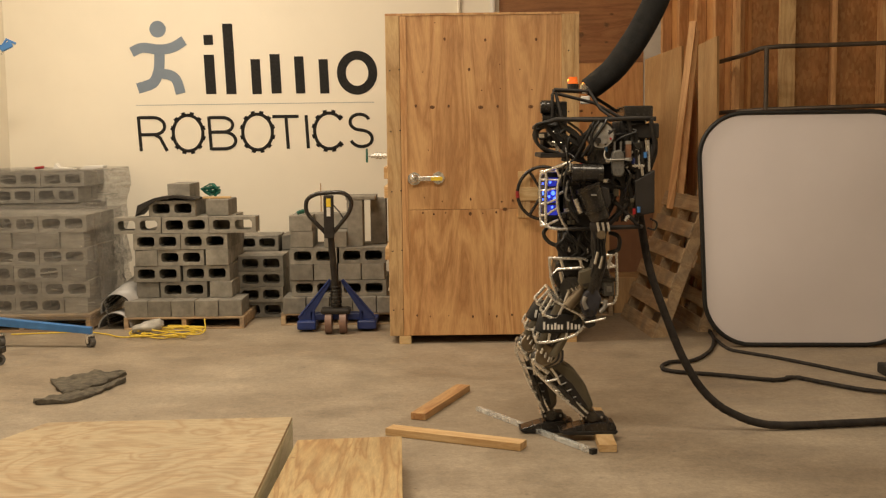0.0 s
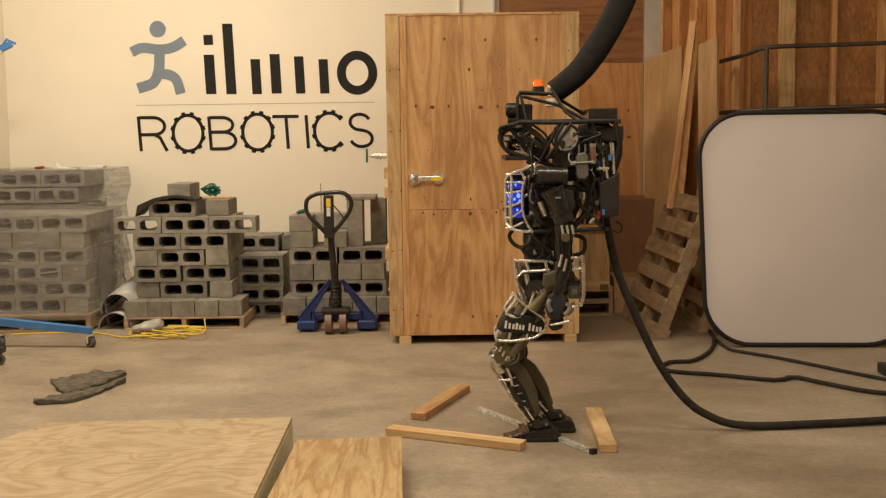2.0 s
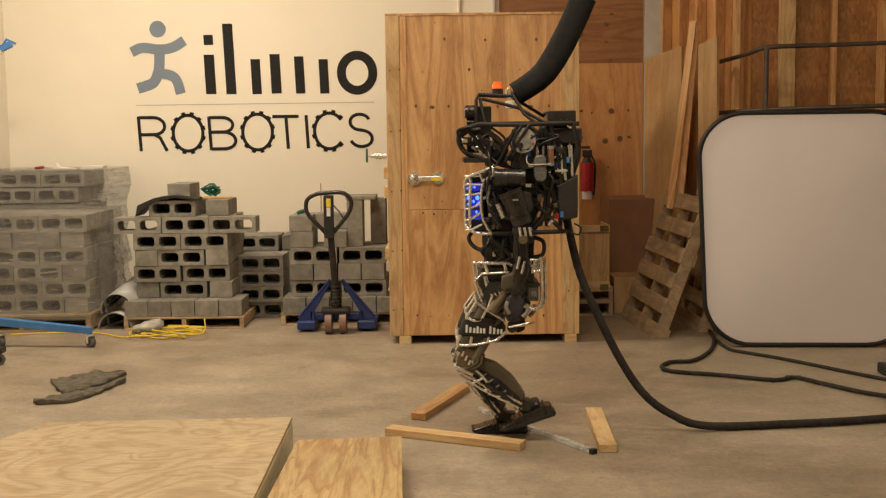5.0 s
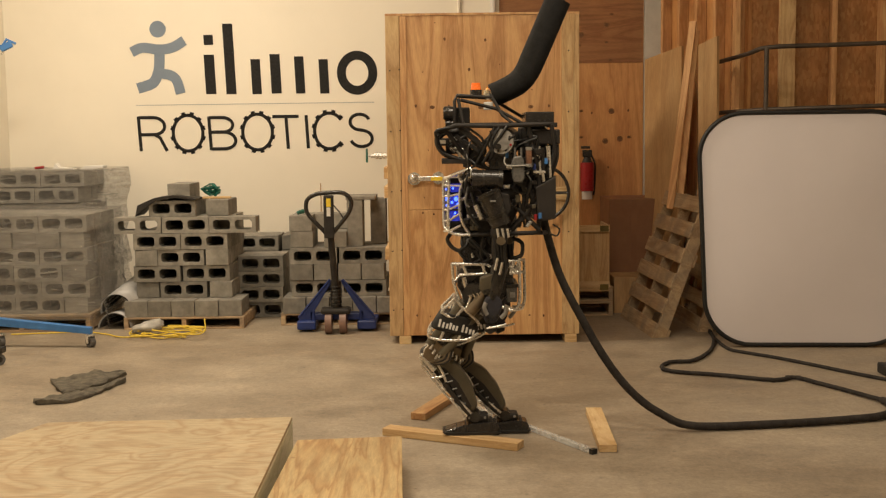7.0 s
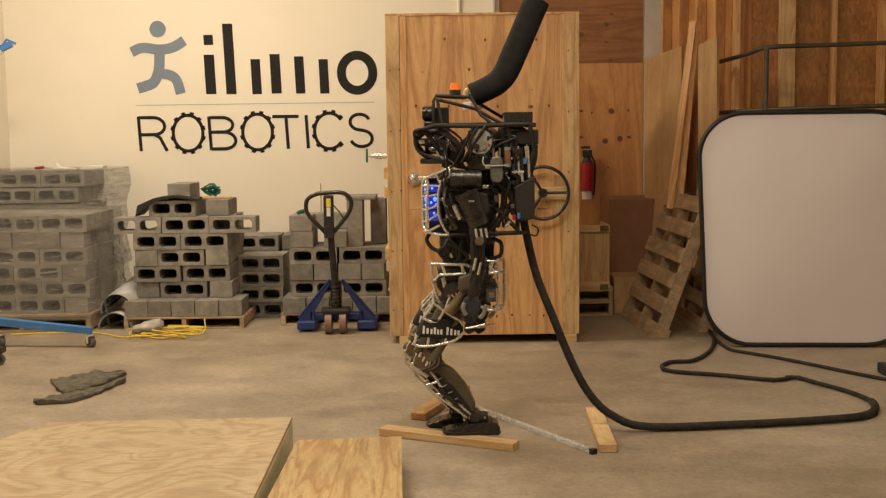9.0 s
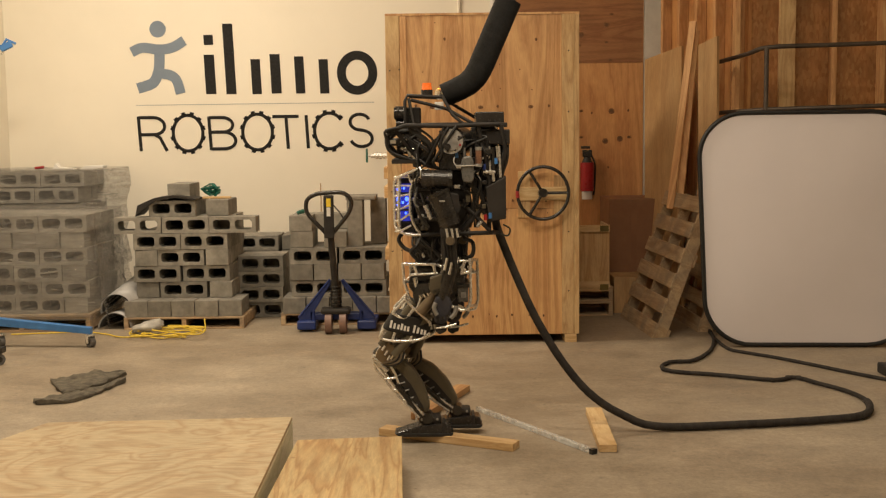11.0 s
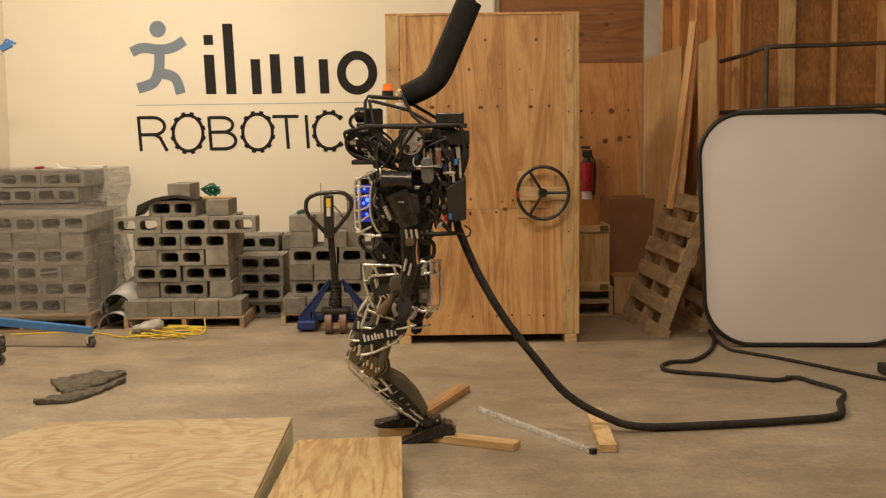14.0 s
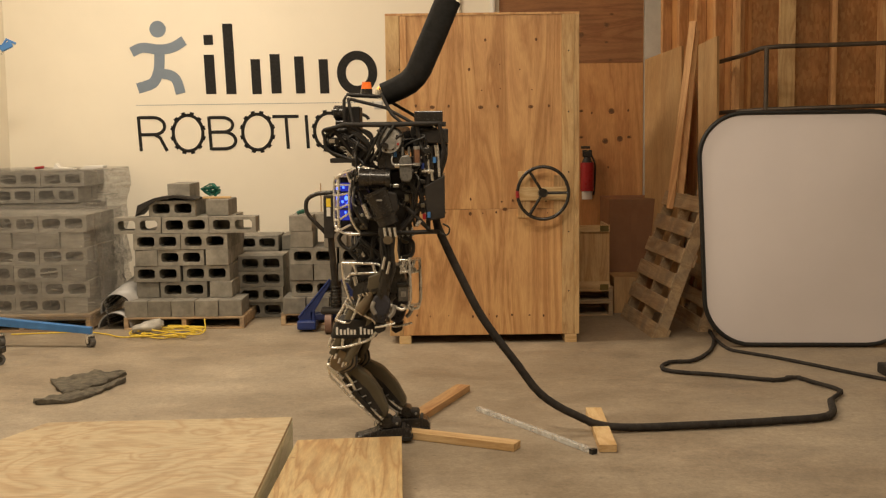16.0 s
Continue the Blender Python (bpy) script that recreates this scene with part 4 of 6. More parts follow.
# rolled sheets between the stacks
for c, r, a0, a1, ln, rise in (((-2.745, 9.3, 0.004), 0.135, 0, 178, 0.5, 0.0), ((-2.735, 9.34, 0.16), 0.13, 10, 195, 0.55, 0.12)):
    bm = B()
    q = arc(c[0], c[2], r, r, a0, a1, 20)
    va = [bm.verts.new((x, c[1], z)) for x, z in q]
    vb = [bm.verts.new((x + 0.1, c[1] + ln, z + rise)) for x, z in q]
    for k in range(len(q) - 1):
        bm.faces.new((va[k], va[k + 1], vb[k + 1], vb[k])).smooth = True
    ob = thing("rolled_sheet", bm, "roll", "curled grey plastic sheet lying by the block stacks", "rolled sheet", "rolled sheets")
    so = ob.modifiers.new("thickness", "SOLIDIFY")
    so.thickness = 0.004
    bm = B()
    q = arc(c[0], c[2], r - 0.012, r - 0.012, a0 + 4, a1 - 4, 20)
    va = [bm.verts.new((x, c[1] + 0.015, z)) for x, z in q]
    vb = [bm.verts.new((x + 0.1, c[1] + ln, z + rise)) for x, z in q]
    for k in range(len(q) - 1):
        bm.faces.new((va[k], va[k + 1], vb[k + 1], vb[k])).smooth = True
    lin = part("lining", bm, "lining", ob, "black ribbed inner face")
    so = lin.modifiers.new("thickness", "SOLIDIFY")
    so.thickness = 0.004
    for k in range(2, 19, 2):
        part("rib", tube(B(), [(q[k][0] + 0.02, c[1] + 0.1, q[k][1] + rise * 0.18), (q[k][0] + 0.098, c[1] + ln - 0.02, q[k][1] + rise * 0.95)], 0.006, 6), "roll", lin)

# ---- pallet truck ----
truck = empty("pallet_truck", "dark blue hand pallet truck with a black loop handle", "pallet truck", at=pose(-0.868, 9.1, 0))
for sx in (-1, 1):
    fork = part("fork", box(B(), (sx * 0.245 - 0.075, 0.0, 0.045), (sx * 0.245 + 0.075, 1.1, 0.083), 0.01), "jack_blue", truck)
    part("fork_tip", box(B(), (sx * 0.245 - 0.08, -0.05, 0.02), (sx * 0.245 + 0.075, 0.12, 0.095), 0.015), "jack_blue", fork)
    bm = B()
    prism(bm, [(sx * 0.03, -0.02, 0.42), (sx * 0.06, -0.02, 0.42), (sx * 0.31, -0.02, 0.12), (sx * 0.31, -0.02, 0.06), (sx * 0.2, -0.02, 0.06), (sx * 0.2, -0.02, 0.14)], (0, 0.05, 0), 0.005)
    part("side_brace", bm, "jack_blue", truck)
    part("brace_edge", tube(B(), [(sx * 0.052, -0.026, 0.43), (sx * 0.312, -0.026, 0.12)], 0.008, 8), "jack_blue", truck)
    part("lift_link", box(B(), (sx * 0.2 - 0.02, -0.02, 0.09), (sx * 0.2 + 0.02, 0.03, 0.17), 0.006), "jack_blue", truck)
    part("steer_wheel", tube(B(), [(sx * 0.058 - 0.026, 0.0 - 0.1, 0.09), (sx * 0.058 + 0.026, -0.1, 0.09)], 0.09, 24), "polyurethane", truck, "worn brown steering wheel")
part("cross_head", box(B(), (-0.25, 0.0, 0.09), (0.25, 0.09, 0.15), 0.012), "jack_blue", truck)
part("pump_body", tube(B(), [(0, -0.06, 0.16), (0, -0.05, 0.42)], 0.045, 16), "gun", truck)
part("pump_spring", tube(B(), [(0.045 * math.cos(a), -0.1 + 0.045 * math.sin(a), 0.22 + 0.17 * a / 38) for a in np.linspace(0, 38, 120)], 0.006, 6), "gun", truck)
part("pump_base", box(B(), (-0.12, -0.16, 0.16), (0.12, -0.02, 0.21), 0.02), "matt", truck)
part("drawbar", tube(B(), [(0, -0.1, 0.36), (-0.03, -0.16, 0.9)], 0.026, 12), "matt", truck)
loop = smooth_line([(-0.04, -0.17, 0.8), (-0.12, -0.2, 0.89), (-0.2, -0.2, 0.985), (-0.2, -0.2, 1.08), (-0.13, -0.2, 1.128), (-0.02, -0.2, 1.14), (0.09, -0.2, 1.135), (0.148, -0.2, 1.075), (0.13, -0.2, 0.985), (0.05, -0.2, 0.88), (-0.02, -0.17, 0.8)], 5)
hd = part("handle_loop", tube(B(), loop, 0.017, 10), "black", truck)
part("handle_stem", box(B(), (-0.07, -0.215, 0.78), (0.01, -0.185, 1.12), 0.008), "matt", hd)
part("warning_label", box(B(), (-0.047, -0.22, 1.03), (-0.012, -0.2165, 1.095)), "yellow_tag", hd, "yellow and white warning label")
part("label_bar", box(B(), (-0.045, -0.22, 0.955), (-0.015, -0.2165, 1.025)), "white", hd)
part("control_lever", tube(B(), [(0.01, -0.2, 1.04), (0.06, -0.21, 0.98), (0.085, -0.22, 0.94)], 0.006, 6), "black", hd)

# ---- foreground platforms ----
HA, HB = 0.2, 0.15
q0, q1, q2 = (-0.762, 5.518, 0.2), (-1.961, 5.465, 0.2), (-2.153, 4.957, 0.2)
near_r = (-0.745, 4.138, 0.2)
top = [q0, q1, q2, (-2.2, 3.6, 0.2), (-0.78, 3.6, 0.2), near_r]
platform = empty("plywood_platform", "low pale plywood platform with a green-stained edge", "platform", at=pose(0, 0, 0))
part("top_sheet", prism(B(), [(p[0], p[1], HA) for p in top], (0, 0, -0.018), 0.0015), "ply_pale", platform, "pale swirling plywood sheet")
part("frame", prism(B(), [(p[0] * 0.998, p[1] - 0.004, HA - 0.0185) for p in top], (0, 0, -(HA - 0.0185))), "side", platform, "green-stained pine side, coloured lighter as if lit from the right")
step = empty("plywood_step", "low pine plywood step in front of a platform", "platform", at=pose(0, 0, 0))
r0, r1, r2 = (-0.706, 5.27, 0.15), (-0.209, 5.318, 0.15), (-0.176, 4.373, 0.15)
sx1 = r1[0] + (r2[0] - r1[0]) * 2
tops = [r0, r1, (sx1, 3.6), (-0.73, 3.6)]
part("top_sheet", prism(B(), [(p[0], p[1], HB) for p in tops], (0, 0, -0.018), 0.0015), "ply_step", step, "yellow pine plywood with bold grain")
part("frame", prism(B(), [(p[0], p[1] - 0.003, HB - 0.0185) for p in tops], (0, 0, -(HB - 0.0185))), "ply_step", step)


# ---- loose timber on the floor ----
def stick(name, a, b, w, h, material, label, category, group=""):
    """A straight piece lying on the floor from a to b."""
    a, b = Vector((a[0], a[1], 0)), Vector((b[0], b[1], 0))
    ln = (b - a).length
    ang = math.degrees(math.atan2(b.y - a.y, b.x - a.x))
    return thing(name, box(B(), (0, -w / 2, 0), (ln, w / 2, h), 0.003), material, label, category, group, at=pose(a.x, a.y, 0.001, 0, 0, ang))


GL = "loose lumber on the floor"
stick("lumber_piece", (-0.151, 6.196, 0), (0.116, 6.905, 0), 0.089, 0.04, "lumber_red", "short offcut of aged reddish pine lumber on the floor", "lumber", GL)
kicked = stick("lumber_piece", (-0.3, 5.92, 0), (0.396, 5.585, 0), 0.089, 0.04, "lumber_x", "pale pine two-by-four lying on the floor", "lumber", GL)
stick("lumber_piece", (0.812, 5.51, 0), (0.842, 6.28, 0), 0.089, 0.04, "lumber_x", "pale pine two-by-four offcut on the floor", "lumber", GL)
tb = stick("square_tube", (0.188, 6.399, 0), (0.717, 5.518, 0), 0.03, 0.025, "clear", "clear plastic square tube with a black end cap", "tube")
part("end_cap", box(B(), (1.05, -0.016, 0.0), (1.075, 0.016, 0.026)), "cap", tb, "black end cap")

# ---- felt rag, cords, jack leg ----
def rag(pts, thick, label):
    bm = prism(B(), pts, (0, 0, thick))
    bmesh.ops.triangulate(bm, faces=bm.faces[:])
    bmesh.ops.subdivide_edges(bm, edges=bm.edges[:], cuts=5, use_grid_fill=True)
    for v in bm.verts:
        k = noise.noise(v.co * 6.0) + 0.6 * noise.noise(v.co * 14.0)
        v.co += 0.02 * Vector((noise.noise(v.co * 16), noise.noise(v.co * 16 + Vector((5, 5, 5))), 0))
        if v.co.z > 0.009:
            v.co.z += 0.026 * abs(k) + 0.008 * noise.noise(v.co * 31)
    for f in bm.faces:
        f.smooth = True
    return thing("rag", bm, "cloth", label, "rag", "rags")


rag([(-2.604, 7.329, 0.004), (-2.5, 7.41, 0.004), (-2.382, 7.563, 0.004), (-2.15, 7.532, 0.004), (-2.142, 7.477, 0.004), (-2.199, 7.206, 0.004), (-2.275, 7.016, 0.004), (-2.384, 6.914, 0.004)], 0.009, "crumpled brown-grey felt rag on the floor")
rag([(-2.498, 6.741, 0.004), (-2.368, 6.868, 0.004), (-2.24, 6.983, 0.004), (-2.1, 7.284, 0.004), (-2.086, 7.233, 0.004), (-2.169, 6.902, 0.004), (-2.238, 6.713, 0.004), (-2.308, 6.688, 0.004), (-2.466, 6.654, 0.004)], 0.012, "folded strip of brown-grey felt on the floor")

bm = B()
pts = [(-3.525, 9.092, 0.008), (-3.261, 9.126, 0.008), (-2.947, 9.156, 0.008), (-2.726, 9.037, 0.008), (-2.527, 8.896, 0.008)]
rnd3 = random.Random(8)
for i in range(46):
    a = i * 0.62
    cx, cy = (-2.27, 9.02) if i % 9 < 6 else (-2.08, 8.95)
    pts.append((cx + (0.28 + 0.11 * rnd3.uniform(-1, 1)) * math.cos(a), cy + (0.2 + 0.12 * rnd3.uniform(-1, 1)) * math.sin(a), 0.01 + 0.0009 * i))
pts += [(-1.922, 8.748, 0.05), (-1.97, 9.2, 0.097)]
tube(bm, smooth_line(pts, 5), 0.0055, 6)
thing("extension_cord", bm, "yellow", "tangled yellow extension cord on the floor", "cord")
bm = ball(B(), (0, 0, 0), 1.0, 22)
for v in bm.verts:
    v.co *= 1 + 0.35 * noise.noise(v.co * 1.7) + 0.22 * noise.noise(v.co * 4.3)
    v.co = Vector((v.co.x * 0.13, v.co.y * 0.06, max(v.co.z, -0.75) * 0.05 + 0.02 * v.co.x))
bag = thing("plastic_bag", bm, "bag", "crumpled white plastic bag lying on yellow cord", "bag", at=pose(-2.38, 9.03, 0.068, 0, 0, 12))

hoist = empty("hoist_leg", "light blue steel hoist leg on swivel casters", "hoist leg", at=pose(0, 0, 0))
h0, h1 = Vector((-3.676, 8.6, 0.213)), Vector((-2.693, 8.5, 0.126))
bm = B()
d = (h1 - h0)
prism(bm, [h0 + Vector((0, 0, 0.035)), h1 + Vector((0, 0, 0.028)), h1 - Vector((0, 0, 0.022)), h0 - Vector((0, 0, 0.03))], (0, 0.06, 0), 0.004)
part("beam", bm, "leg_blue", hoist)
for cx, cy in ((h1.x - 0.01, 8.53), (-3.42, 8.6)):
    ca = part("caster_wheel", tube(B(), [(cx - 0.012, cy - 0.015, 0.042), (cx + 0.012, cy + 0.015, 0.042)], 0.041, 20), "wheel", hoist, "grey caster wheel")
    part("caster_hub", tube(B(), [(cx - 0.015, cy - 0.019, 0.042), (cx + 0.015, cy + 0.019, 0.042)], 0.02, 14), "gun", ca)
    bm = box(B(), (cx - 0.03, cy - 0.035, 0.086), (cx + 0.03, cy + 0.035, h1.z - 0.024), 0.004)
    for k in (-1, 1):
        box(bm, (cx + k * 0.019 - 0.009, cy + k * 0.024 - 0.003, 0.03), (cx + k * 0.019 + 0.009, cy + k * 0.024 + 0.003, 0.088), 0.002)
    part("caster_fork", bm, "steel", ca, "zinc-plated swivel fork")

hoist2 = empty("hoist_leg", "light blue steel hoist leg on a swivel caster", "hoist leg", at=pose(-0.085, 0, 0))
part("beam", box(B(), (-3.75, 7.86, 0.13), (-3.1, 7.92, 0.18), 0.004), "leg_blue", hoist2)
ca = part("caster_wheel", tube(B(), [(-3.082, 7.9, 0.042), (-3.058, 7.87, 0.042)], 0.041, 20), "wheel", hoist2, "grey caster wheel")
part("caster_hub", tube(B(), [(-3.086, 7.904, 0.042), (-3.054, 7.866, 0.042)], 0.02, 14), "gun", ca)
part("caster_fork", box(B(), (-3.14, 7.85, 0.086), (-3.03, 7.93, 0.128), 0.005), "gun", ca)

# things on the stacks
for pts, r, m, lab in (
    (smooth_line([(-2.0 + 0.085 * (0.55 + 0.45 * math.sin(i * 1.9)) * math.cos(i * 1.27), 9.82 + 0.06 * math.sin(i * 2.1), 1.128 + 0.05 * math.sin(i * 1.27 + 0.7 * math.sin(i * 0.37)) * (0.7 + 0.3 * math.cos(i * 2.7)) + 0.012 * math.sin(i * 0.9)) for i in range(64)], 5), 0.006, "green_cord", "tangled coil of dark green cord on a block stack"),
    ([(-1.2 + 0.002 * i, 9.6 + 0.01 * i, 0.945 + 0.012 * math.sin(i)) for i in range(-10, 11)], 0.01, "green_cord", "short green cord on the blocks"),
):
    thing("cord_coil", tube(B(), pts, r, 6), m, lab, "cord", "cords")
thing("wood_strip", box(B(), (-2.07, 9.74, 1.0575), (-1.83, 9.8, 1.075), 0.003), "lumber_x", "small pale wooden strip under a coil of cord", "wood strip")
thing("concrete_slab", box(B(), (-0.82, 9.56, 1.0425), (-0.57, 9.93, 1.072), 0.004), "block", "thin grey concrete slab lying on upright blocks", "slab")
bm = prism(B(), [(-2.59, 9.5, 0.926), (-2.568, 9.5, 1.021), (-2.427, 9.5, 1.081), (-2.265, 9.5, 1.103), (-2.081, 9.5, 1.072), (-2.081, 9.5, 1.058), (-2.266, 9.5, 1.084), (-2.419, 9.5, 1.053), (-2.526, 9.5, 0.987)], (0, 0.3, 0))
thing("bent_sheet", bm, "matt", "bent black rubber sheet draped over the blocks", "sheet")
bm = B()
tube(bm, [(-3.7, 10.3, 1.323), (-3.617, 10.3, 1.332)], 0.012, 8)
thing("small_tool", bm, "red", "red screwdriver grip on the wrapped stack", "tool")
bm = prism(B(), [(-3.563, 10.35, 1.31), (-3.53, 10.35, 1.366), (-3.501, 10.35, 1.329), (-3.367, 10.35, 1.317), (-3.368, 10.35, 1.302)], (0, 0.08, 0), 0.003)
thing("paper_scrap", bm, "white", "crumpled white wrapper on the wrapped stack", "wrapper")
bm = prism(B(), [(-3.316, 10.35, 1.307), (-3.263, 10.35, 1.337), (-3.092, 10.35, 1.34), (-3.093, 10.35, 1.319), (-3.213, 10.35, 1.3)], (0, 0.12, 0), 0.003)
thing("paper_scrap", bm, "white", "flat white packet on the wrapped stack", "wrapper")

clampo = empty("blue_clamp", "small blue clamp hung beside the wall", "clamp", at=pose(*(-3.862, 10.2, 2.413)))
part("body", box(B(), (-0.06, -0.02, -0.03), (0.05, 0.02, 0.03), 0.01, pose(0, 0, 0, 0, -25, 0)), "leg_blue", clampo)
part("jaw", tube(B(), [(-0.06, 0, -0.03), (0.0, 0, 0.06), (0.08, 0, 0.02)], 0.012, 8), "leg_blue", clampo)
part("screw", tube(B(), [(-0.06, -0.0, -0.08), (0.0, 0, 0.0)], 0.007, 8), "steel", clampo)
part("bracket", box(B(), (-0.5, -0.01, -0.01), (-0.05, 0.01, 0.01)), "gun", clampo)

# ---- corner behind the crate ----
ext = empty("fire_extinguisher", "red fire extinguisher hung on the plywood wall", "fire extinguisher", at=pose(*(1.381, 10.78, 1.171)))
part("cylinder", tube(B(), [(0, 0, -0.14), (0, 0, 0.13)], 0.065, 24), "red", ext)
part("neck", tube(B(), [(0, 0, 0.13), (0, 0, 0.18)], 0.05, 16, 0.03), "matt", ext)
part("valve_head", box(B(), (-0.045, -0.03, 0.18), (0.045, 0.03, 0.25), 0.008), "black", ext)
part("grip", box(B(), (-0.06, -0.015, 0.26), (0.03, 0.015, 0.285), 0.006), "gun", ext)
part("hose", tube(B(), smooth_line([(0.04, 0, 0.2), (0.075, 0, 0.1), (0.07, 0, -0.1), (0.06, 0, -0.18)], 5), 0.009, 8), "rubber", ext)
part("base_ring", tube(B(), [(0, 0, -0.22), (0, 0, -0.14)], 0.05, 20), "white", ext)
part("bracket", box(B(), (-0.03, 0.06, -0.1), (0.03, 0.14, 0.1)), "gun", ext)

cb = empty("cardboard_box", "tall dark brown cardboard box", "box", at=pose(0, 0, 0))
k0, k1 = (1.508, 10.2, 0.319), (1.935, 10.2, 0.982)
part("body", box(B(), (k0[0], 10.2, k0[2]), (k1[0], 10.8, k1[2]), 0.003), "card", cb)
part("tape", box(B(), (k0[0] + 0.2, 10.197, k0[2] + 0.01), (k0[0] + 0.25, 10.199, k1[2] - 0.01)), "card", cb)
base_top = k0[2]
for i, z in enumerate((0.0, 0.127)):
    pallet(0.62, 1.47, 9.7, 10.8, z, "weathered wooden pallet stacked in the corner", "corner pallets")
thing("crate_panel", box(B(), (1.5, 9.85, 0.0), (2.0, 10.8, base_top - 0.002), 0.003), "ply_lean", "low timber base under a cardboard box", "timber base")
bx = empty("plywood_box", "open pale plywood box on stacked pallets", "box", at=pose(0, 0, 0))
k0, k1 = (1.166, 9.75, 0.215), (1.44, 9.75, 0.789)
part("front", box(B(), (0.95, 9.72, k0[2]), (k1[0], 9.74, k1[2] - 0.06), 0.002), "post", bx, "pale plywood front")
part("rim", box(B(), (0.95, 9.70, k0[2]), (k1[0], 9.719, k0[2] + 0.085), 0.003), "lumber_x", bx)
for z in (k0[2] + 0.012, k1[2] - 0.052):
    part("corner_bracket", box(B(), (k1[0] - 0.085, 9.694, z), (k1[0] - 0.012, 9.699, z + 0.05)), "yellow_dim", bx, "dull olive corner bracket")
part("rim", box(B(), (0.95, 9.70, k1[2] - 0.06), (k1[0], 9.745, k1[2]), 0.003), "lumber_x", bx)
part("side", box(B(), (k1[0] - 0.02, 9.745, k0[2]), (k1[0], 10.15, k1[2]), 0.002), "ply_pale", bx)
part("base", box(B(), (0.95, 9.745, 0.256), (k1[0] - 0.021, 10.15, k0[2] + 0.02)), "ply_pale", bx)

# leaning pallets, boards and sheets against the stud wall


def leaning_pallet(foot_a, foot_b, rise, lean, boards, label):
    """A pallet standing on edge from foot_a to foot_b, leaning back."""
    fa, fb = Vector(foot_a), Vector(foot_b)
    u = (fb - fa)
    w = u.length
    u.normalize()
    up = Vector(lean).normalized()
    n = u.cross(up).normalized()
    m = Matrix((u.to_4d(), up.to_4d(), n.to_4d(), (0, 0, 0, 1))).transposed()
    m.translation = fa
    m[3][:] = (0, 0, 0, 1)
    p = empty("leaning_pallet", label, "pallet", "leaning pallets", m)
    for i in range(3):
        x = (w - 0.04) * i / 2
        part("stringer", box(B(), (x, 0, -0.1), (x + 0.04, rise, -0.012), 0.003), "pallet", p)
    for i in range(boards):
        y = (rise - 0.13) * i / (boards - 1)
        part("deck_board", box(B(), (-0.01, y, -0.011), (w + 0.01, y + 0.12, 0.006), 0.002), "pallet", p)
        if i % 3 == 0:
            part("base_board", box(B(), (0, y, -0.119), (w, y + 0.1, -0.102), 0.002), "pallet", p)
    return p


leaning_pallet((1.535, 9.666, 0), (1.618, 8.631, 0), 1.16, (0.385, 0.02, 1.06), 6, "weathered grey-brown pallet leaning on the wall")
leaning_pallet((1.972, 9.759, 0), (2.02, 8.856, 0), 1.12, (0.22, 0.0, 1.0), 6, "weathered pallet leaning behind another")
for pts, m, lab in (
    ([(1.892, 10.6, 2.249), (2.084, 9.9, 2.323), (2.042, 9.6, 0.005), (1.834, 10.2, -0.012)], "ply_lean", "brown plywood sheet leaning on the stud wall"),
    ([(2.14, 9.5, 2.297), (2.221, 9.2, 2.345), (2.177, 8.95, -0.005), (2.083, 9.2, 0.023)], "ply_lean", "narrow plywood sheet leaning on the stud wall"),
):
    thing("leaning_sheet", prism(B(), pts, (0.025, 0.02, 0)), m, lab, "plywood sheet", "leaning sheets")
for a, b in (((2.144, 9.72, 2.512), (1.902, 9.36, 1.065)), ((2.178, 9.76, 2.435), (1.985, 9.42, 1.06)), ((2.147, 9.95, 1.991), (2.045, 9.85, 1.085))):
    a, b = Vector(a), Vector(b)
    d = (b - a).normalized()
    foot = b + d * ((b.z - 0.95) / -d.z)
    mt = (foot - a).to_track_quat("Z", "Y").to_matrix().to_4x4()
    mt.translation = a
    thing("leaning_board", box(B(), (-0.03, -0.01, 0), (0.03, 0.01, (foot - a).length), 0.002), "lumber", "narrow pine board leaning with others on the wall", "board", "leaning boards", at=mt)

# metal rail frame
rail = empty("metal_railing", "dark grey tubular steel railing in front of the stud wall", "railing", at=pose(0, 0, 0))
part("top_rail", tube(B(), smooth_line([(2.27, 9.66, 2.145), (2.361, 9.55, 2.168), (2.451, 9.1, 2.196), (2.55, 8.9, 2.229), (2.989, 8.9, 2.241), (3.604, 8.9, 2.255)], 4), 0.018, 10), "rail", rail)
part("mid_rail", tube(B(), [(2.25, 9.6, 1.73), (2.306, 9.4, 1.735), (2.536, 8.9, 1.749), (3.618, 8.9, 1.771)], 0.018, 10), "rail", rail)
pa = Vector((2.537, 8.9, 2.229))
part("post", tube(B(), [pa, (pa.x, 8.9, 0.0)], 0.018, 10), "rail", rail)
part("post", tube(B(), [(pa.x + 1.3, 8.9, pa.z + 0.02), (pa.x + 1.3, 8.9, 0.0)], 0.018, 10), "rail", rail)

# ---- folding reflector ----
RX0, RX1, RZ1 = 1.91, 3.43, 1.715
refl = empty("photo_reflector", "white folding photo reflector with a black rim standing on the floor", "reflector", at=pose(0, 8.36, 0, 0, 0, -4))


def rounded(x0, x1, z0, z1, r, n=10):
    out = []
    for cx, cz, a0 in ((x1 - r, z1 - r, 0), (x0 + r, z1 - r, 90), (x0 + r, z0 + r, 180), (x1 - r, z0 + r, 270)):
        for i in range(n + 1):
            a = radians(a0 + 90 * i / n)
            out.append((cx + r * math.cos(a), cz + r * math.sin(a)))
    return out


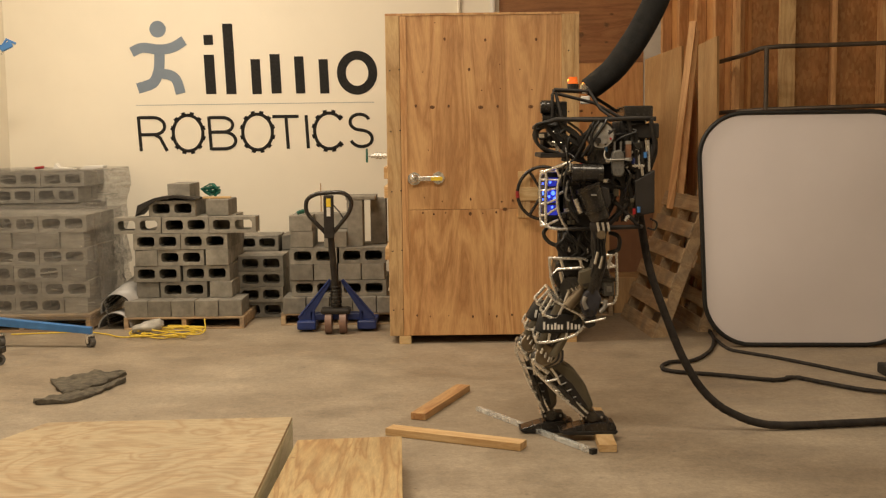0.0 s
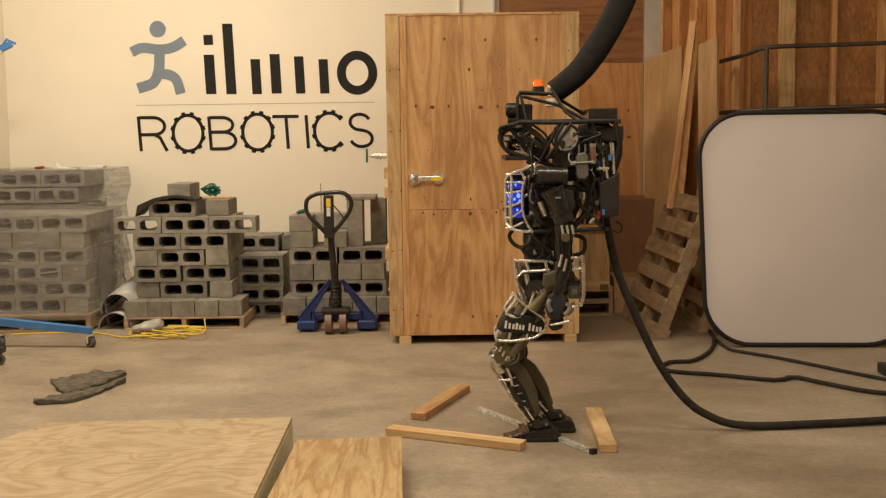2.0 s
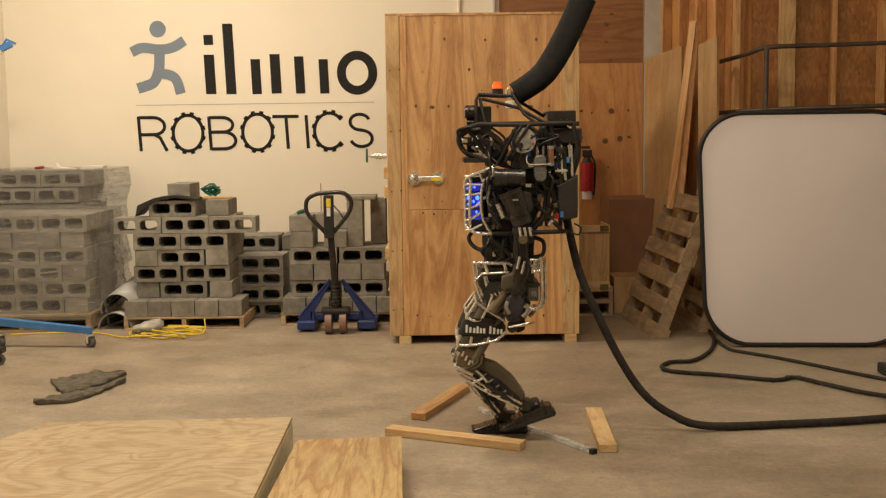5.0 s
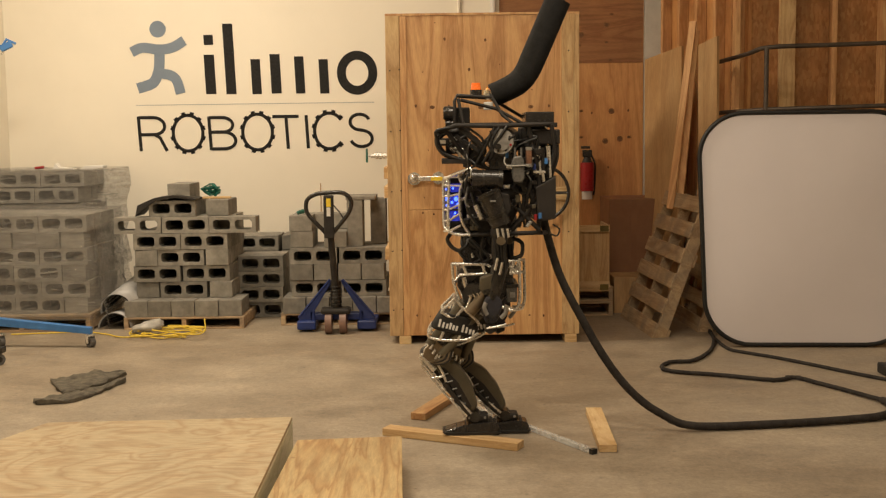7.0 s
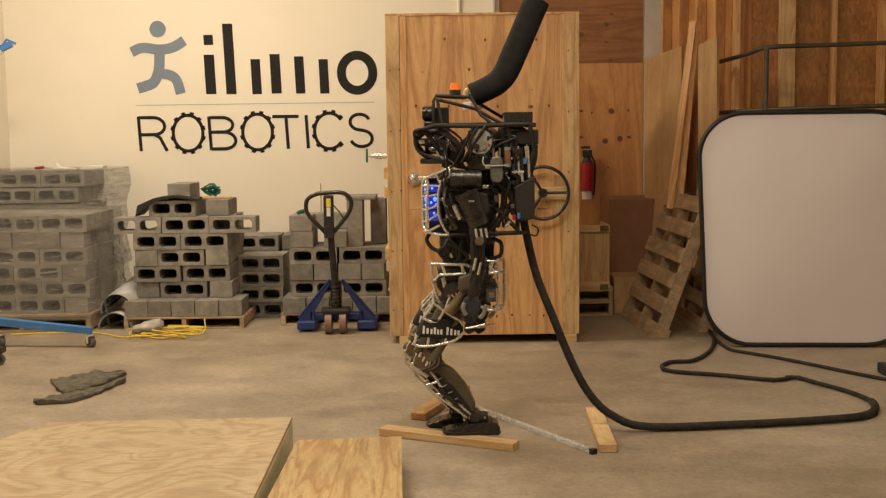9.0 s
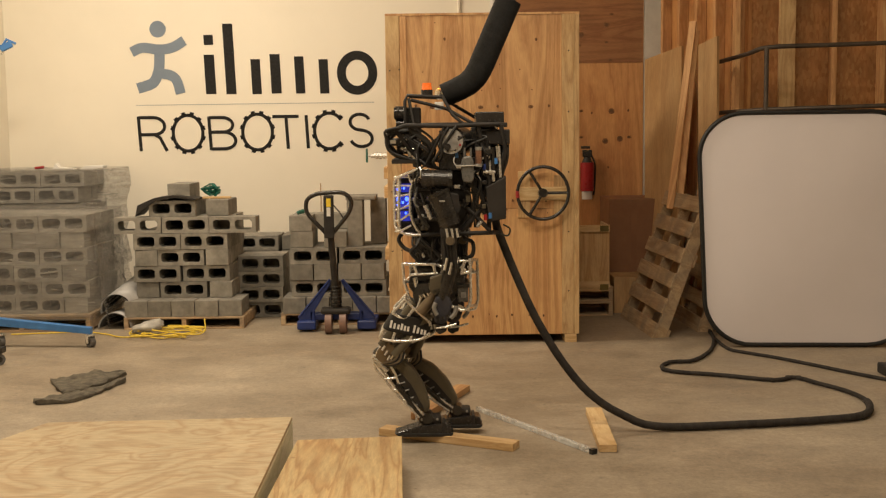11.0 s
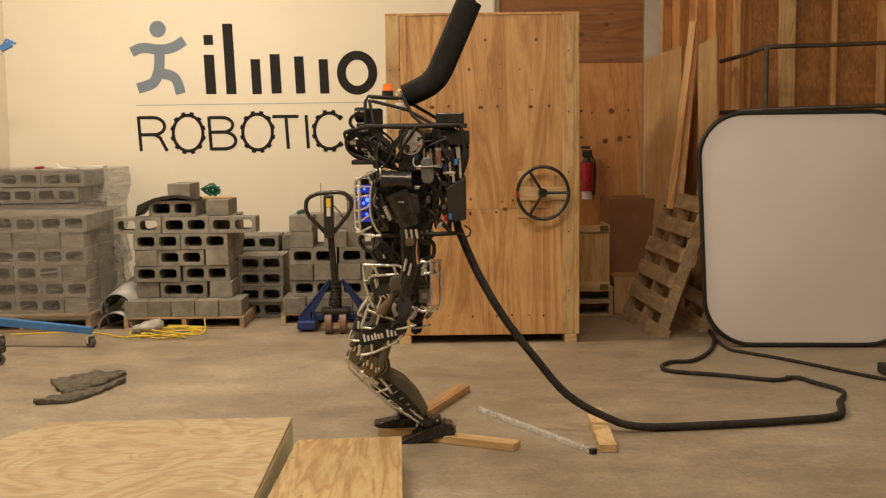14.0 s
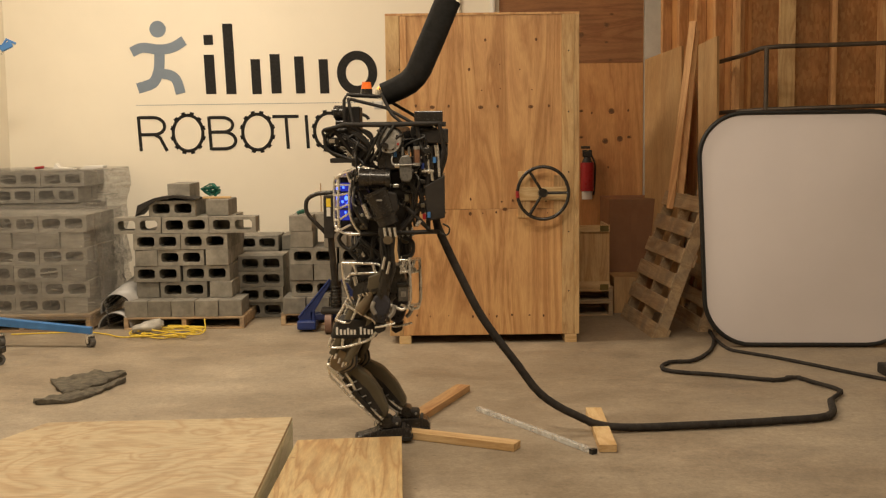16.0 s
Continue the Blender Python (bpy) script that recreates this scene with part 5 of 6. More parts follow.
ol = [(x + (0.03 - 0.075 * z / RZ1) * (1 if x < 2.6 else 0), z) for x, z in rounded(RX0, RX1, 0.02, RZ1, 0.33)]


def bow(x, z):
    return -0.05 * math.sin((x - RX0) / 1.5 * 3.1) * math.sin(z / 1.75 * 3.1) + 0.03 * (z / 1.75)


bm = B()
cen = bm.verts.new((2.66, bow(2.66, 0.9), 0.9))
ringsr = [[bm.verts.new((2.66 + (x - 2.66) * k, bow(2.66 + (x - 2.66) * k, 0.9 + (z - 0.9) * k), 0.9 + (z - 0.9) * k)) for x, z in ol] for k in (0.25, 0.5, 0.75, 0.9, 1.0)]
nn = len(ol)
for i in range(nn):
    bm.faces.new((cen, ringsr[0][i - 1], ringsr[0][i])).smooth = True
    for k in range(4):
        bm.faces.new((ringsr[k][i - 1], ringsr[k + 1][i - 1], ringsr[k + 1][i], ringsr[k][i])).smooth = True
fb = part("fabric", bm, "fabric", refl, "white taut fabric")
so = fb.modifiers.new("thickness", "SOLIDIFY")
so.thickness, so.use_rim = 0.004, False
part("rim", tube(B(), [(x, bow(x, z), z) for x, z in ol], 0.017, 10, closed=True), "cap", refl, "black sprung rim")

# thin cables on the floor
for pts in ([(2.092, 8.783, 0.012), (2.062, 8.42, 0.012), (2.067, 8.084, 0.012), (2.15, 7.952, 0.012), (2.311, 7.758, 0.012), (2.477, 7.516, 0.012), (2.627, 7.272, 0.012), (2.773, 7.058, 0.012), (2.866, 6.923, 0.012)],):
    thing("floor_cable", tube(B(), smooth_line(pts, 6), 0.0125, 8), "hose", "black cable lying on the concrete floor", "cable", "floor cables")
thing("dark_case", box(B(), (2.839, 7.143, 0), (3.35, 7.3, 0.07), 0.01), "matt", "small black case at the end of a cable", "case")

# ---- walking robot ----
robot = empty("humanoid_robot", "black and silver two-legged robot with blue chest lights, walking", "robot")
U = 1 / 339.0


def rp(u, v, w=0.0):
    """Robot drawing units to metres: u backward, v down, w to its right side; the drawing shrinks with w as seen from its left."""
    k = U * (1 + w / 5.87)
    return Vector(((u - 784) * k - 228 * U, w, 280 * U - (v - 232) * k))


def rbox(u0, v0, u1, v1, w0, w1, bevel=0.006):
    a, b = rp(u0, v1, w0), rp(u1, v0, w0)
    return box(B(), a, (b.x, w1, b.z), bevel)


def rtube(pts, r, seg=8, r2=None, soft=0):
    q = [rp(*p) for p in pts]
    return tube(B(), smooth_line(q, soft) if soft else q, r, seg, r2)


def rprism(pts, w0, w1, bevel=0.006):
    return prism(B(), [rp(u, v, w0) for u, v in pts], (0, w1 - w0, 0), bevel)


chest = part("chest", rprism([(988, 300), (1080, 290), (1092, 300), (1090, 360), (1070, 402), (1000, 402), (986, 380)], -0.1, 0.1, 0.012), "matt", robot, "black chest housing")
for v in (318, 345, 372):
    part("chest_fin", rbox(1000, v, 1062, v + 9, -0.116, -0.1), "gun", chest)
guard = part("chest_guard", rtube([(1010, 290, -0.12), (985, 296, -0.13), (966, 303, -0.12), (957, 313, -0.08), (957, 350, -0.08), (957, 385, -0.08), (964, 397, -0.1), (982, 404, -0.12), (1005, 405, -0.12)], 0.0085, 8, None, 5), "steel", robot, "bent silver tube guard")
for pts in ([(1010, 290, 0.12), (985, 296, 0.13), (966, 303, 0.12), (957, 313, 0.08), (957, 385, 0.08), (964, 397, 0.1), (1005, 405, 0.12)],
            [(1010, 290, -0.12), (1008, 302, -0.14), (991, 316, -0.145), (987, 335, -0.145), (987, 365, -0.145), (992, 385, -0.14), (1003, 403, -0.12)],
            [(966, 303, -0.12), (968, 316, -0.125), (966, 350, -0.125), (966, 385, -0.125), (966, 398, -0.1)]):
    part("guard_bar", rtube(pts, 0.008, 8, None, 4), "steel", guard)
part("guard_bar", rtube([(966, 303, -0.13), (985, 295, -0.18), (1009, 287, -0.21), (1010, 301, -0.21), (990, 312, -0.17)], 0.0085, 8), "steel", guard)
part("guard_bar", rtube([(985, 296, -0.175), (990, 312, -0.17)], 0.007, 8), "steel", guard)
for v0, v1 in ((303, 302), (317, 318), (336, 332), (360, 350), (380, 366), (398, 388)):
    part("guard_bar", rtube([(957, v0, -0.08), (966, v0, -0.125), (988, v1, -0.145)], 0.006, 6), "steel", guard)
    part("guard_bar", rtube([(957, v0, -0.08), (957, v0, 0.08)], 0.006, 6), "steel", guard)
for u0, v0, r in ((974, 322, 0.006), (979, 341, 0.011), (972, 347, 0.007), (982, 351, 0.009), (977, 366, 0.006)):
    part("blue_light", ball(B(), rp(u0, v0, -0.106), r, 10, (1, 0.6, 1.1)), "blue_glow", robot, "glowing blue indicator")
for v0, r in ((324, 0.006), (341, 0.009), (352, 0.006)):
    part("blue_light", ball(B(), rp(961, v0, -0.07), r, 10, (0.5, 1, 1.1)), "blue_glow", robot, "glowing blue indicator")
part("blue_window", rbox(964, 314, 987, 380, -0.104, -0.1, 0.002), "blue_glass", robot, "dark blue window behind the guard, the indicators' haze put in as glow")
for v in (329, 358):
    part("window_divider", rbox(965, v, 986, v + 4, -0.109, -0.104, 0.001), "matt", robot)
part("guard_backing", rbox(966, 303, 1000, 400, -0.1, 0.11, 0.01), "matt", robot)

# shoulder frame and sensor head
frame_bars = [[(952, 222, -0.2), (985, 212, -0.22), (1060, 214, -0.22), (1110, 212, -0.22), (1148, 212, -0.2)],
              [(952, 222, 0.2), (985, 212, 0.22), (1100, 212, 0.22), (1128, 212, 0.2)],
              [(952, 222, -0.2), (946, 226, 0), (952, 222, 0.2)],
              [(1110, 213, -0.21), (1128, 300, -0.18), (1126, 402, -0.16)],
              [(1150, 213, -0.2), (1158, 260, -0.19), (1145, 300, -0.17)],
              [(1005, 405, -0.14), (1060, 404, -0.16), (1130, 402, -0.16)],
              [(1005, 405, 0.14), (1060, 404, 0.16), (1130, 402, 0.16)],
              [(1130, 402, -0.16), (1135, 402, 0.0), (1130, 402, 0.16)],
              [(1078, 398, -0.15), (1128, 345, -0.17)], [(1085, 355, -0.15), (1128, 398, -0.17)],
              [(1000, 270, -0.16), (1060, 218, -0.2)], [(990, 215, -0.2), (1012, 272, -0.15)],
              [(962, 216, -0.2), (1004, 275, -0.15)], [(1000, 275, -0.15), (1072, 270, -0.15)]]
for pts in frame_bars:
    part("frame_bar", rtube(pts, 0.0115, 8), "matt", robot)
part("shoulder_plate", rbox(957, 271, 1002, 279, -0.19, 0.16, 0.004), "matt", robot)
head = part("sensor_head", rbox(972, 181, 1004, 234, -0.07, 0.1, 0.008), "matt", robot, "black sensor head")
part("lens_barrel", rtube([(959, 191, -0.06), (975, 191, -0.06)], 0.036, 16), "black", head)
part("lens_barrel", rtube([(960, 210, -0.05), (975, 210, -0.05)], 0.026, 16), "black", head)
part("lens_ring", rtube([(957, 191, -0.06), (960, 191, -0.06)], 0.03, 16), "gun", head)
part("lens_glint", rtube([(966, 182, -0.1), (966, 187, -0.1)], 0.006, 8), "bottle", head)
part("head_rib", rbox(984, 186, 988, 228, -0.076, -0.07, 0.001), "gun", head)
part("neck_block", rbox(962, 234, 1002, 262, -0.1, 0.1, 0.008), "matt", head)
for pts in ([(978, 215, -0.1), (978, 170, -0.1), (982, 160, -0.08), (1040, 164, -0.06)], [(978, 162, 0.08), (1040, 166, 0.06)], [(988, 168, -0.09), (1050, 184, -0.09), (1100, 212, -0.1)],
            [(1040, 160, -0.05), (1062, 195, -0.12), (1085, 212, -0.18)], [(984, 166, -0.08), (994, 212, -0.12)], [(1038, 166, 0.03), (1100, 205, 0.1)]):
    part("roll_bar", rtube(pts, 0.0085, 8), "matt", robot)
beacon = part("beacon", rtube([(1014, 151, -0.04), (1014, 139, -0.04)], 0.027, 16, 0.022), "orange", robot, "orange warning beacon")
# emissive arc added for the strobe's flash, hidden behind the lens otherwise
flasher = part("beacon_reflector", tube(B(), [(0.0285 * math.cos(a), 0.0285 * math.sin(a), 0.018) for a in np.linspace(radians(-128), radians(-52), 9)], 0.0105, 8), "beacon_glow", robot, "added glowing arc that stands for the beacon's flash")
part("beacon_base", rtube([(1014, 161, -0.04), (1014, 151, -0.04)], 0.03, 16), "black", beacon)
part("top_fitting", rbox(1028, 172, 1044, 186, -0.06, -0.02, 0.005), "white", robot, "pale grey fitting")
part("top_clamp", rtube([(1034, 158, -0.02), (1046, 158, 0.02)], 0.03, 12), "steel", robot)
# looms of cable round the shoulders
rnd5 = random.Random(21)
for i in range(9):
    a = rnd5.uniform(-7, 7)
    w = -0.21 + 0.03 * i
    part("cable", rtube([(985 + a, 220 + a, w), (955 + a, 224 + a * 0.7, w - 0.02), (945 + abs(a), 240 + a, w), (960 + a, 262 + a, w + 0.01), (1000 + a, 276 + a * 0.5, w + 0.03)], 0.008, 6, None, 4), "rubber", robot)
for i in range(8):
    a, b = rnd5.uniform(-10, 10), rnd5.uniform(-8, 8)
    part("cable", rtube([(1000 + a * 2, 224 + b, -0.2), (1030 + a, 250 + b, -0.2), (1015 + b, 275 + a, -0.17), (1045 + a, 290, -0.16)], 0.007, 6, None, 4), "rubber", robot)
for i in range(10):
    a, b = rnd5.uniform(-16, 16), rnd5.uniform(-20, 20)
    part("hose_line", rtube([(1112 + a, 225, -0.17), (1118 + a * 0.6, 262 + b, -0.19), (1100 + a, 300 + b * 0.5, -0.18), (1108 + b * 0.6, 345, -0.17), (1090 + a, 392, -0.13)], 0.0065, 6, None, 4), "rubber", robot)
# joint actuators
act = part("shoulder_actuator", rtube([(1063, 241, -0.2), (1063, 241, 0.2)], 0.074, 28), "gun", robot)
part("actuator_face", rtube([(1063, 241, -0.232), (1063, 241, -0.2)], 0.062, 32), "face", act, "machined aluminium actuator face")
for k in range(8):
    c, s = math.cos(k * 0.785 + 0.3), math.sin(k * 0.785 + 0.3)
    part("bolt_head", rtube([(1063 + 17 * c, 241 + 17 * s, -0.238), (1063 + 17 * c, 241 + 17 * s, -0.231)], 0.006, 8), "matt", act)
part("actuator_bore", rtube([(1058, 250, -0.245), (1058, 250, -0.231)], 0.016, 12), "black", act)
part("actuator_boss", rtube([(1066, 246, -0.24), (1066, 246, -0.231)], 0.03, 16), "cast", act)
for p, q in (((1076, 238), (1088, 230)), ((1052, 232), (1044, 222))):
    part("actuator_slot", rtube([(*p, -0.236), (*q, -0.236)], 0.007, 6), "matt", act)
part("red_plug", rtube([(1080, 247, -0.245), (1080, 247, -0.231)], 0.006, 10), "red", act, "small red plug")
for pts in ([(1030, 278, -0.21), (1062, 232, -0.238), (1074, 214, -0.235)], [(1018, 280, -0.2), (1042, 236, -0.225), (1052, 214, -0.22)], [(1040, 276, -0.2), (1048, 262, -0.23), (1046, 240, -0.235), (1060, 216, -0.23)]):
    part("shoulder_strut", rtube(pts, 0.008, 8, None, 4), "rubber", act)
part("shoulder_block", rbox(1040, 260, 1088, 292, -0.19, 0.19, 0.01), "black", robot)
# back pack
pack = part("back_pack", rbox(1096, 215, 1142, 338, -0.14, 0.14, 0.012), "matt", robot, "black equipment pack")
part("pack_top", rbox(1104, 190, 1154, 211, -0.16, 0.1, 0.005), "black", pack)
part("pack_lid", rbox(1102, 209, 1160, 217, -0.17, 0.12, 0.003), "matt", pack)
part("pack_shelf", rbox(1108, 221, 1165, 247, -0.19, 0.16, 0.006), "matt", pack)
for k in range(4):
    part("shelf_screw", rtube([(1114 + 15 * k, 243, -0.194), (1114 + 15 * k, 243, -0.189)], 0.004, 6), "gun", pack)
part("pack_latch", rtube([(1138, 214, -0.2), (1143, 219, -0.2)], 0.006, 6), "chrome", pack, "bright latch")
part("rear_panel", rprism([(1140, 312), (1158, 302), (1158, 378), (1126, 384), (1122, 322)], -0.19, 0.16, 0.006), "panel", pack, "charcoal rear panel")
part("reservoir", rprism([(1082, 276), (1086, 268), (1099, 266), (1104, 274), (1105, 306), (1100, 314), (1086, 313), (1083, 306)], -0.25, -0.2, 0.008), "bottle", pack, "frosted plastic reservoir")
part("reservoir_cap", rtube([(1087, 268, -0.225), (1087, 252, -0.225)], 0.006, 10), "bottle", pack)
part("reservoir_cap", rtube([(1098, 267, -0.225), (1098, 252, -0.225)], 0.006, 10), "bottle", pack)
part("reservoir_tube", rtube([(1070, 268, -0.24), (1069, 276, -0.25), (1073, 283, -0.255), (1083, 284, -0.255), (1112, 283, -0.255)], 0.0036, 6, None, 4), "bag", pack, "clear plastic tube")
part("accumulator", rtube([(1111, 256, -0.215), (1111, 281, -0.215)], 0.0165, 14), "copper", pack, "copper-brown accumulator")
for v in (254, 283):
    part("accumulator_cap", rtube([(1111, v - 3, -0.215), (1111, v + 3, -0.215)], 0.018, 14), "cast", pack)
for u, v0, v1, r, m in ((1128, 250, 300, 0.008, "steel"), (1134, 252, 292, 0.011, "gun"), (1141, 250, 270, 0.007, "chrome"), (1146, 250, 305, 0.007, "steel"), (1121, 250, 298, 0.006, "chrome"), (1116, 288, 300, 0.014, "gun"), (1134, 292, 312, 0.01, "chrome")):
    part("fitting", rtube([(u, v0, -0.185), (u + 2, v1, -0.185)], r, 10), m, pack)
for k in range(4):
    part("pack_hose", rtube([(1160 - 5 * k, 248, -0.16 + 0.01 * k), (1160 - 4 * k, 272, -0.18), (1152 - 5 * k, 296, -0.17), (1146 - 6 * k, 312, -0.16)], 0.0075, 6, None, 4), "rubber", pack)
part("hose_bracket", rbox(1118, 293, 1140, 297, -0.2, -0.15, 0.002), "steel", pack)
for u, v, m in ((1072, 265, "leg_blue"), (1141, 276, "leg_blue"), (1120, 286, "jack_blue"), (1122, 375, "red"), (1130, 372, "leg_blue")):
    part("connector", rtube([(u, v - 5, -0.2), (u, v + 5, -0.2)], 0.009, 8), m, pack)
part("hose_loop", rtube([(1150, 388, -0.14), (1162, 396, -0.14), (1158, 408, -0.14), (1145, 404, -0.14)], 0.005, 6, None, 4), "rubber", pack)
# small hydraulic fittings, valve blocks and looms packed between the frame bars
rnd6 = random.Random(33)
for i in range(70):
    zone = rnd6.choice(((1000, 1060, 225, 285, -0.17), (1075, 1130, 250, 320, -0.175), (1072, 1125, 320, 395, -0.155), (992, 1012, 320, 395, -0.125), (955, 1000, 232, 270, -0.13)))
    u, v, w = rnd6.uniform(zone[0], zone[1]), rnd6.uniform(zone[2], zone[3]), zone[4] + rnd6.uniform(-0.025, 0.02)
    m = rnd6.choice(("gun", "gun", "matt", "black", "steel", "chrome", "olive"))
    if math.hypot(u - 1063, v - 241) < 27:
        continue
    if rnd6.random() < 0.5:
        a = rnd6.uniform(0, 3.14)
        n = rnd6.uniform(4, 9)
        part("fitting", rtube([(u - n * math.cos(a), v - n * math.sin(a), w), (u + n * math.cos(a), v + n * math.sin(a), w)], rnd6.uniform(0.004, 0.011), 8), m, robot)
    else:
        n, q = rnd6.uniform(3, 8), rnd6.uniform(3, 7)
        part("valve_block", rbox(u - n, v - q, u + n, v + q, w - 0.012, w + 0.02, 0.003), m, robot)
for i in range(14):
    u, v = rnd6.uniform(998, 1030) if i % 2 else rnd6.uniform(1090, 1112), rnd6.uniform(225, 300)
    a, b, c = (rnd6.uniform(-22, 22) for _ in range(3))
    part("cable", rtube([(u, v, -0.19), (u + a, v + 14 + b * 0.5, -0.215), (u + b, v + 34 + c, -0.2), (u + c, v + 60, -0.17)], rnd6.uniform(0.004, 0.007), 6, None, 4), rnd6.choice(("rubber", "rubber", "gun")), robot)
# arms hang down, bent back at the elbow
for side in (-1, 1):
    w = side * 0.25
    upper = part("upper_arm", rtube([(1040, 328, w), (1049, 350, w), (1062, 388, w)], 0.066, 24, 0.053), "black", robot, "glossy black upper arm")
    part("arm_yoke", rtube([(1012, 306, w), (1060, 308, w)], 0.047, 22), "black", upper)
    part("yoke_cap", rtube([(1058, 308, w), (1066, 308, w)], 0.05, 22), "gun", upper)
    part("yoke_ring", rtube([(1030, 307, w), (1034, 307, w)], 0.05, 22), "gun", upper)
    part("arm_collar", rtube([(1041, 331, w), (1042.5, 334, w)], 0.068, 24), "gun", upper, "bright machined collar")
    part("arm_collar", rtube([(1054, 368, w), (1056, 373, w)], 0.06, 24), "gun", upper)
    part("arm_label", rbox(1046, 344, 1056, 347, w - 0.0675, w - 0.062, 0.001), "cast", upper)
    part("arm_cover", rprism([(1064, 330), (1078, 334), (1082, 362), (1070, 376), (1062, 352)], w - 0.03, w + 0.03, 0.006), "matt", upper)
    part("pushrod", rtube([(1010, 330, w - 0.02 * side), (1026, 378, w)], 0.009, 8), "gun", upper)
    part("pushrod", rtube([(1018, 352, w), (1028, 377, w)], 0.013, 8), "steel", upper)
    part("arm_hose", rtube([(1006, 320, w - 0.02), (1002, 342, w - 0.03), (1008, 368, w - 0.02), (1024, 392, w)], 0.008, 8, None, 4), "rubber", upper)
    part("arm_hose", rtube([(1004, 330, w - 0.04), (1001, 348, w - 0.04), (1008, 356, w - 0.04)], 0.005, 8, None, 4), "bottle", upper)
    elbow = part("elbow", ball(B(), rp(1060, 400, w), 0.054, 14, (0.9, 0.85, 1)), "matt", robot)
    for k in range(3):
        part("rod", rtube([(1057 + 9 * k, 394, w - 0.05), (1060 + 9 * k, 410, w - 0.056)], 0.0065, 8), "steel", elbow)
    part("elbow_boss", rtube([(1064, 416, w - 0.066), (1064, 416, w - 0.03)], 0.022, 14), "bronze", elbow)
    fore = part("forearm", rtube([(1060, 406, w), (1058, 436, w), (1062, 468, w)], 0.04, 16, 0.034), "matt", robot, "black cabled forearm")
    for k in range(4):
        part("forearm_cable", rtube([(1050 + 6 * k, 412, w - 0.04), (1054 + 5 * k, 436, w - 0.045), (1052 + 6 * k, 466, w - 0.035), (1046 + 5 * k, 490, w - 0.03)], 0.006, 6, None, 4), "rubber", fore)
    for k in range(2):
        part("cable_end", rtube([(1058 + 8 * k, 446 + 8 * k, w - 0.05), (1053 + 8 * k, 468 + 8 * k, w - 0.05)], 0.008, 8), "chrome", fore)
    wrist = part("wrist", rtube([(1060, 462, w), (1052, 492, w), (1046, 520, w)], 0.042, 14, 0.036), "gun", robot)
    part("wrist_drum", rtube([(1030, 505, w), (1062, 498, w)], 0.032, 14), "gun", wrist)
    part("wrist_cover", rprism([(1026, 482), (1048, 474), (1052, 500), (1034, 514), (1024, 502)], w - 0.03, w + 0.03, 0.006), "olive", wrist)
    grip = part("gripper", rprism([(1036, 516), (1056, 510), (1066, 530), (1058, 556), (1050, 566), (1034, 562), (1028, 540)], w - 0.034, w + 0.034, 0.012), "grip", robot, "dark blue-black gripper")
    for pts in ([(1036, 526, w - 0.038), (1033, 536, w - 0.04), (1038, 548, w - 0.038)], [(1072, 532, w - 0.03), (1070, 545, w - 0.034), (1062, 554, w - 0.034)]):
        part("gripper_plate", rtube(pts, 0.011, 8, None, 4), "cast", grip, "cast aluminium finger link")
    part("finger", rtube([(1036, 572, w - 0.02), (1052, 570, w - 0.03), (1072, 565, w - 0.03)], 0.006, 8), "steel", grip)
    part("finger", rprism([(1036, 566), (1056, 562), (1054, 578), (1042, 584), (1034, 578)], w - 0.025, w + 0.025, 0.006), "matt", grip)
    for k in range(3):
        part("finger_knuckle", rtube([(1040 + 8 * k, 556 - 3 * k, w - 0.042), (1040 + 8 * k, 556 - 3 * k, w - 0.03)], 0.008, 10), "gun", grip)
# waist and pelvis
waist = part("waist", rtube([(1020, 398, 0), (1018, 430, 0), (1018, 462, 0)], 0.1, 18, 0.09), "matt", robot, "black cabled waist")
for i in range(7):
    a = rnd5.uniform(-10, 10)
    b = rnd5.uniform(-26, 26)
    part("waist_cable", rtube([(990 + 9 * i, 400, -0.09), (984 + 9 * i + a, 418 + a, -0.125), (1000 + 5 * i + b, 440 - a, -0.12), (992 + 8 * i - b * 0.4, 460, -0.1)], 0.007 + 0.003 * (i % 2), 6, None, 4), "rubber", waist)
    part("waist_fitting", rtube([(990 + 10 * i + a, 432 + a, -0.115), (998 + 10 * i, 440 + a, -0.11)], 0.009, 8), ("gun", "steel", "matt")[i % 3], waist)
part("waist_loop", rtube([(972, 398, -0.06), (962, 412, -0.07), (972, 428, -0.07), (992, 436, -0.08)], 0.011, 8, None, 4), "rubber", waist)
part("waist_loop", rtube([(1078, 412, -0.1), (1095, 420, -0.12), (1094, 442, -0.12), (1076, 448, -0.1)], 0.011, 8, None, 4), "rubber", waist)
pelvis = part("pelvis", rprism([(984, 462), (1075, 462), (1082, 500), (1050, 532), (1000, 528), (978, 496)], -0.085, 0.085, 0.012), "gun", robot, "dark pelvis with silver guards")
for w in (-0.15, 0.15):
    for pts in ([(972, 456, w), (1034, 458, w), (1040, 462, w)], [(972, 456, w), (974, 488, w), (986, 476, w), (1034, 474, w)], [(992, 458, w), (997, 474, w)], [(1026, 458, w), (1030, 474, w)],
                [(974, 488, w), (982, 515, w), (990, 532, w)], [(1072, 452, w), (1091, 452, w), (1092, 500, w), (1092, 522, w), (1087, 538, w), (1076, 541, w), (1056, 532, w)], [(1074, 474, w), (1090, 472, w)], [(1082, 452, w), (1076, 474, w)], [(1074, 462, w), (1084, 470, w)]):
        part("pelvis_guard", rtube(pts, 0.008, 8), "steel", pelvis)
